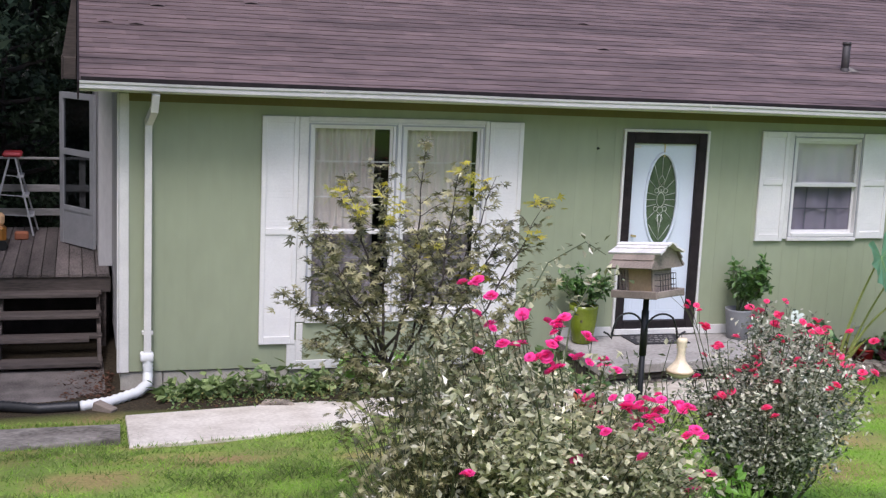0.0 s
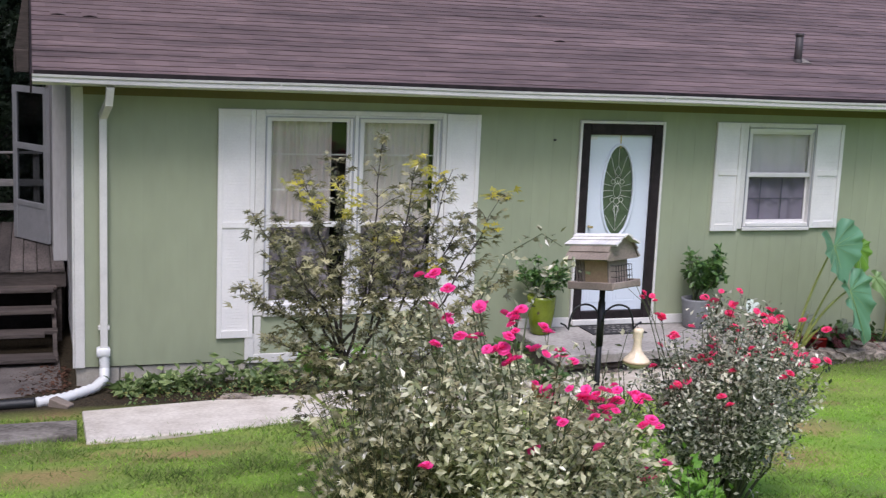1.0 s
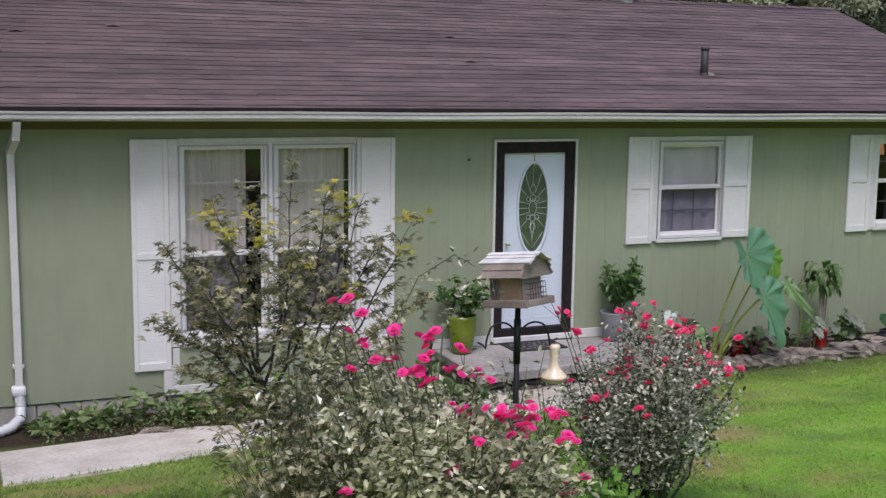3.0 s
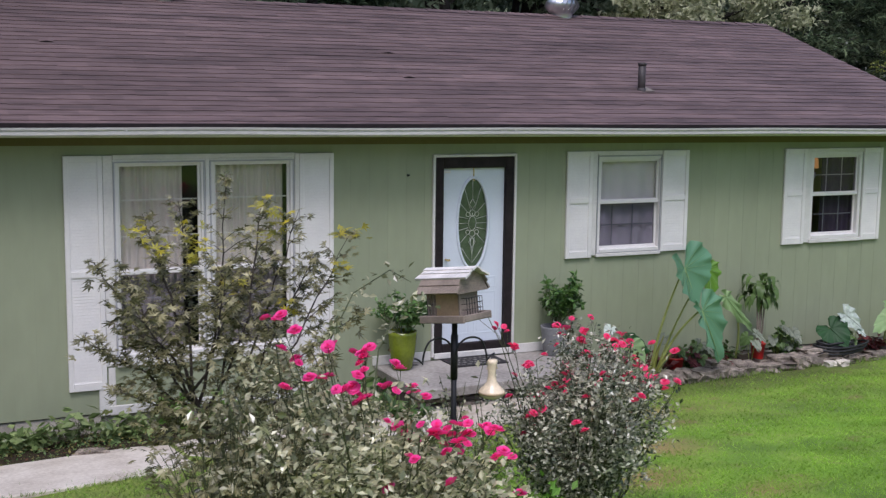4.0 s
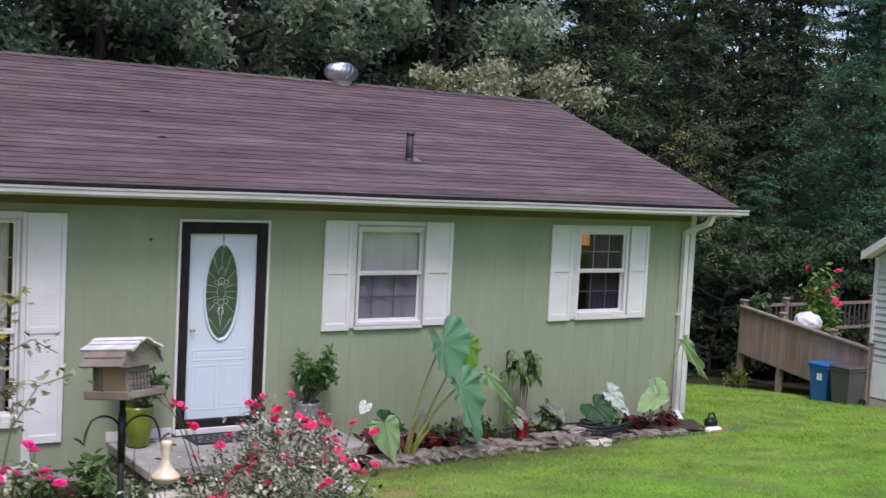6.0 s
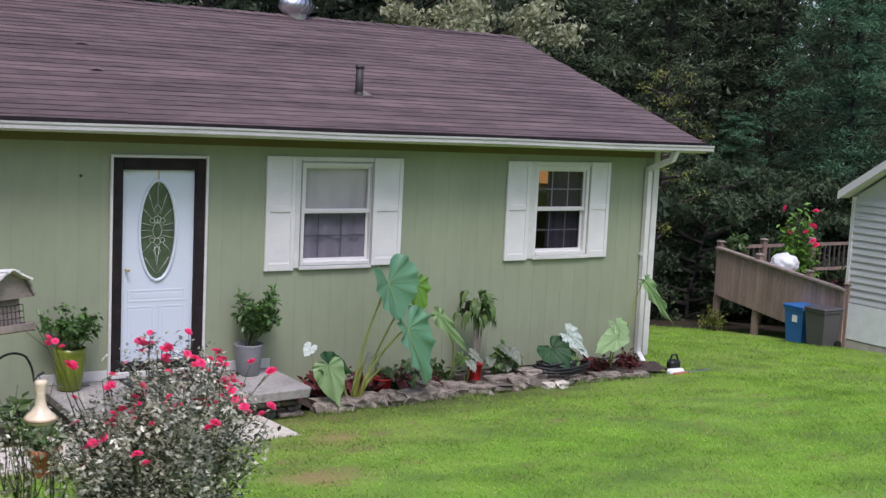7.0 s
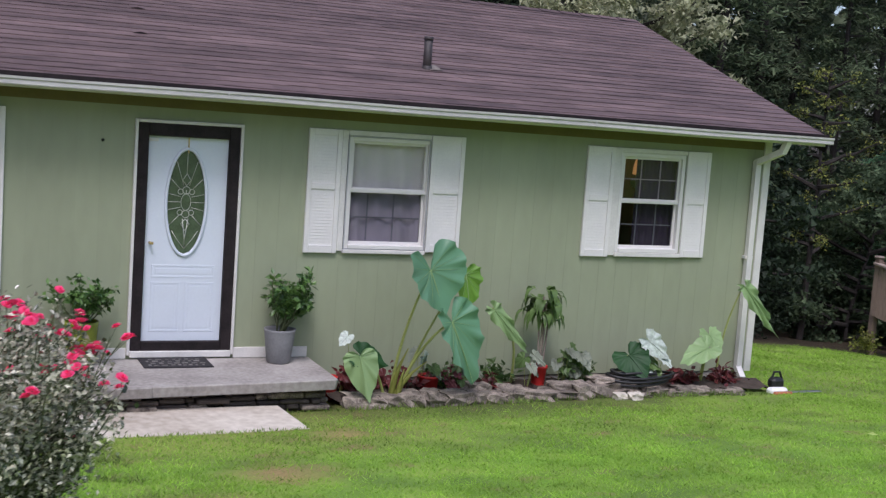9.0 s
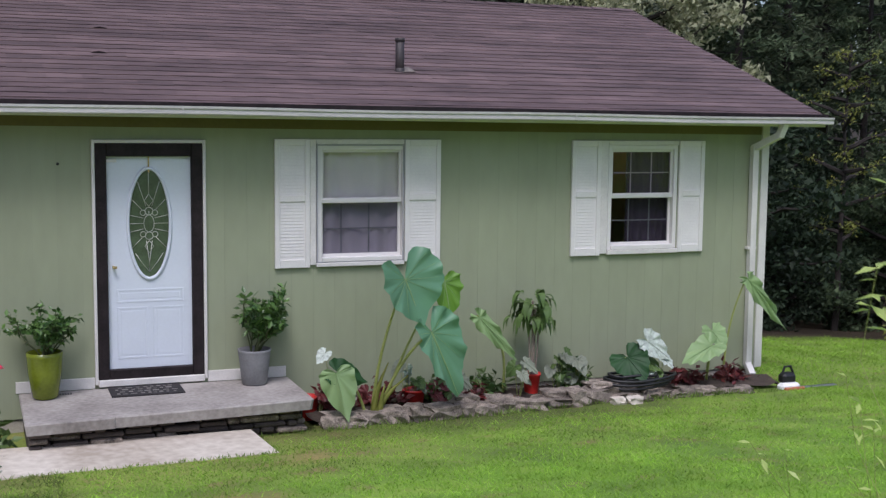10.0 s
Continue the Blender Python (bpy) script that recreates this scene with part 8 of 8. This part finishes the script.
# curled tabs, each with a dark face drawn as the shadow beneath it
for x_, s_ in ((-5.17, 1.56), (-4.87, 1.54), (-4.63, 2.19), (-3.63, 2.45), (0.20, 2.38), (0.11, 1.49)):
    y_, z_ = EY + TY * s_, EZ + TZ * s_ + 0.014
    lo_, w_ = Vector((x_, y_, z_)), 0.15
    up_ = Vector((0, TY, TZ)) * 0.13
    pt_ = [lo_ + Vector((0, 0, 0.010)), lo_ + Vector((w_ * 0.5, -0.006, 0.021)), lo_ + Vector((w_, 0, 0.009))]
    bk_ = [lo_ + up_ + Vector((dx, 0, 0.002)) for dx in (0, w_ * 0.5, w_)]
    part("curled_shingle", Geo().poly(pt_ + bk_ + [p - Vector((0, 0, 0.004)) for p in pt_], [(0, 1, 4, 3), (1, 2, 5, 4), (6, 7, 1, 0), (7, 8, 2, 1)]), M_ROOFS, roof)
    part("gap_shade", Geo().poly([lo_ + Vector((0.004, 0.004, 0.002)), lo_ + Vector((w_ - 0.004, 0.004, 0.002)), lo_ + Vector((w_ * 0.8, 0.004, 0.013)), lo_ + Vector((w_ * 0.5, 0.004, 0.017)), lo_ + Vector((w_ * 0.2, 0.004, 0.013))], [(0, 1, 2, 3, 4)]), M_STORM, roof)

# ---- grass ----
nr = np.random.default_rng(600)


def grass(name, n, xa, xb, ya, yb, h0, h1, w, keep, material=L_GRASS, label="short green lawn grass with thin patches"):
    x, y = nr.uniform(xa, xb, n), nr.uniform(ya, yb, n)
    ok = keep(x, y) & (nr.uniform(size=n) < 0.35 + 0.65 * smoothstep(np.sin(x * 1.9 + 0.6 * np.sin(y * 2.3)) * np.sin(y * 2.1 + 0.8 * np.sin(x * 1.3)), -0.9, 0.2))
    x, y = x[ok], y[ok]
    m = len(x)
    p = np.stack([x, y, gz(x, y) - 0.005 + 0.02 * np.sin(x * 2.1 + y * 0.7) * np.sin(y * 1.7 - x * 0.4)], -1)
    a = nr.uniform(0, 6.283, m)
    h = nr.uniform(h0, h1, m)
    ww = nr.uniform(0.6, 1.3, m) * w
    lean = nr.normal(size=(m, 2)) * 1.15
    v = np.empty((m, 3, 3))
    d = np.stack([np.cos(a), np.sin(a), np.zeros(m)], -1) * ww[:, None]
    v[:, 0], v[:, 1] = p - d, p + d
    v[:, 2] = p + np.stack([lean[:, 0] * h, lean[:, 1] * h, h], -1)
    f = np.arange(m * 3).reshape(-1, 3)
    return solo(name, link_mesh(name, v.reshape(-1, 3), f, material), None, label, "grass", "", "stuff")


def lawn(x, y):
    free = ~((x > -7.4) & (x < -5.02) & (y > -2.02 + 0.25 * (x + 5.04) + 0.06 * np.sin(x * 7)) & (y < -1.55 + 0.05 * np.sin(x * 9))) & ~((x > -5) & (x < -0.9) & (y > -1.85) & (y < -0.7)) & ~((x > -1.0) & (x < 1.25) & (y > -1.8))
    free &= ~((x > 1.7) & (x < 6.8) & (y > -0.72)) & ~((y > -0.02) & (x < 7.0)) & ~((x < -5) & (y > -0.5)) & ~((y > -1.0) & (x < -0.6))
    for cx, cy, r in ((1.37, -2.08, 0.36), (0.5, -3.5, 0.55), (-4.3, -3.1, 0.40), (-3.3, -3.2, 0.35), (-4.75, -2.75, 0.3), (-5.3, -3.5, 0.4)):
        free &= ~((np.hypot(x - cx, (y - cy) * 1.6) < r * (0.8 + 0.3 * np.sin(x * 9 + cx) * np.sin(y * 11))) & (nr.uniform(size=len(x)) < 0.87))
    free &= ~((x > 1.3) & (x < 6.7) & (nr.uniform(size=len(x)) < 0.6 * smoothstep(y + 0.12 * np.sin(x * 4.1), -1.25, -0.85)))
    return free


def dull(x, y):
    """Share of tired grass: near the walk and on the side of the deck."""
    spots = 0.4 * smoothstep(np.sin(x * 2.7 + 1.1 * np.sin(y * 1.9)) * np.sin(y * 3.3 + 1.3 * np.sin(x * 1.7)), 0.1, 0.8)
    # extra dull blades along the stones deepen the painted shade band
    spots = spots + 0.7 * smoothstep(y + 0.1 * np.sin(x * 3.1), -1.7, -0.95) * smoothstep(x, 1.0, 1.6) * (1 - smoothstep(x, 4.5, 6.6))
    return 0.75 * np.clip(spots + smoothstep(y + 0.4 * np.sin(x * 1.7), -4.2, -1.8) * (0.55 - 0.4 * smoothstep(x, 3, 6)) + 0.75 * (1 - smoothstep(x, -3.4, -1.2)), 0, 1)


grass("grass", 230000, -6.5, 7.5, -6.2, 0.0, 0.014, 0.036, 0.0048, lambda x, y: lawn(x, y) & (nr.uniform(size=len(x)) > dull(x, y)))
grass("grass", 150000, -6.5, 7.5, -6.2, 0.0, 0.012, 0.032, 0.0048, lambda x, y: lawn(x, y) & (nr.uniform(size=len(x)) < 0.8 * dull(x, y)), L_GRASS2, "tired dull green grass near the walk")
grass("grass", 90000, 3.0, 15.0, -7.0, 5.6, 0.025, 0.055, 0.0065, lambda x, y: lawn(x, y) & ((x > 7.0) | (y < -6.2)) & (x < 13.4))

grass("grass", 60000, -6.5, -0.4, -6.4, -1.5, 0.018, 0.055, 0.0055, lambda x, y: lawn(x, y) & (np.sin(x * 4.3 + 1.7 * np.sin(y * 3.7)) * np.sin(y * 5.1 + 1.3 * np.sin(x * 2.9)) > -0.15), L_ROUGH, "rough patchy grass on the bank before the walk")

# longer tufts left along the slabs, the stones and the foundation
def tufts(segs, n, h0, h1, spread, material, label):
    p = []
    tot = sum(math.hypot(b[0] - a[0], b[1] - a[1]) for a, b in segs)
    for a, b in segs:
        m = int(n * math.hypot(b[0] - a[0], b[1] - a[1]) / tot)
        u = nr.uniform(size=m)
        clump = 0.5 + 0.5 * np.sin(u * 37 + a[0] * 5) * np.sin(u * 91 + a[1] * 3)
        u = u[nr.uniform(size=m) < 0.25 + 0.75 * clump]
        q = np.stack([a[0] + (b[0] - a[0]) * u, a[1] + (b[1] - a[1]) * u], -1)
        p.append(q + nr.normal(size=q.shape) * spread)
    p = np.concatenate(p)
    m = len(p)
    base = np.stack([p[:, 0], p[:, 1], gz(p[:, 0], p[:, 1]) + 0.01], -1)
    a = nr.uniform(0, 6.283, m)
    h = nr.uniform(h0, h1, m)
    d = np.stack([np.cos(a), np.sin(a), np.zeros(m)], -1) * 0.005
    lean = nr.normal(size=(m, 2)) * 0.5
    v = np.stack([base - d, base + d, base + np.stack([lean[:, 0] * h, lean[:, 1] * h, h], -1)], 1)
    return solo("grass", link_mesh("grass", v.reshape(-1, 3), np.arange(m * 3).reshape(-1, 3), material), None, label, "grass", "", "stuff")


tufts([((-5.93, -2.26), (-5.06, -2.05)), ((-7.0, -1.52), (-5.06, -1.48)), ((-7.0, -1.25), (-5.1, -1.2))], 1500, 0.02, 0.06, 0.05, L_GRASS2, "rough grass along the old path")
tufts([((-5.0, -2.33), (-2.95, -1.99)), ((-5.03, -2.3), (-5.0, -0.95))], 420, 0.012, 0.035, 0.025, L_GRASS2, "uneven grass growing over the edge of the walk slab")
tufts([((1.85, -0.95), (2.6, -0.92)), ((2.6, -0.92), (4.4, -0.74)), ((4.4, -0.74), (6.6, -0.72))], 1800, 0.025, 0.07, 0.045, L_GRASS2, "long grass left along the edging stones")
tufts([((-0.95, -1.84), (1.26, -1.77)), ((1.26, -1.75), (1.22, -1.0)), ((1.25, -1.0), (1.85, -0.95))], 650, 0.012, 0.035, 0.03, L_GRASS2, "uneven grass along the landing slab")
# fallen leaves beside the steps and on the planting strip
lx = np.concatenate([nr.triangular(-5.6, -5.06, -5.05, 620), nr.uniform(-5.0, -0.7, 200), nr.uniform(1.8, 6.6, 240)])
ly = np.concatenate([nr.uniform(-0.25, 0.75, 620), nr.uniform(-0.72, -0.05, 200), nr.uniform(-0.55, -0.05, 240)])
lz = gz(lx, ly) + 0.02 + np.where(lx > 1.7, 0.085, 0.0)
solo("leaf_litter", scatter_mesh("leaf_litter", L_DRY, np.stack([lx, ly, lz], -1), nr.uniform(0.022, 0.058, len(lx)), rot_basis(nr, len(lx), 2.5), LEAF4), None, "dry brown fallen leaves on the bare soil", "leaves", "", "stuff")

# the roof line settles a little towards the downspout end
roof.matrix_basis = Matrix.Translation((1, RY, RZ)) @ pose(0, 0, 0, 0, 0.37, 0)
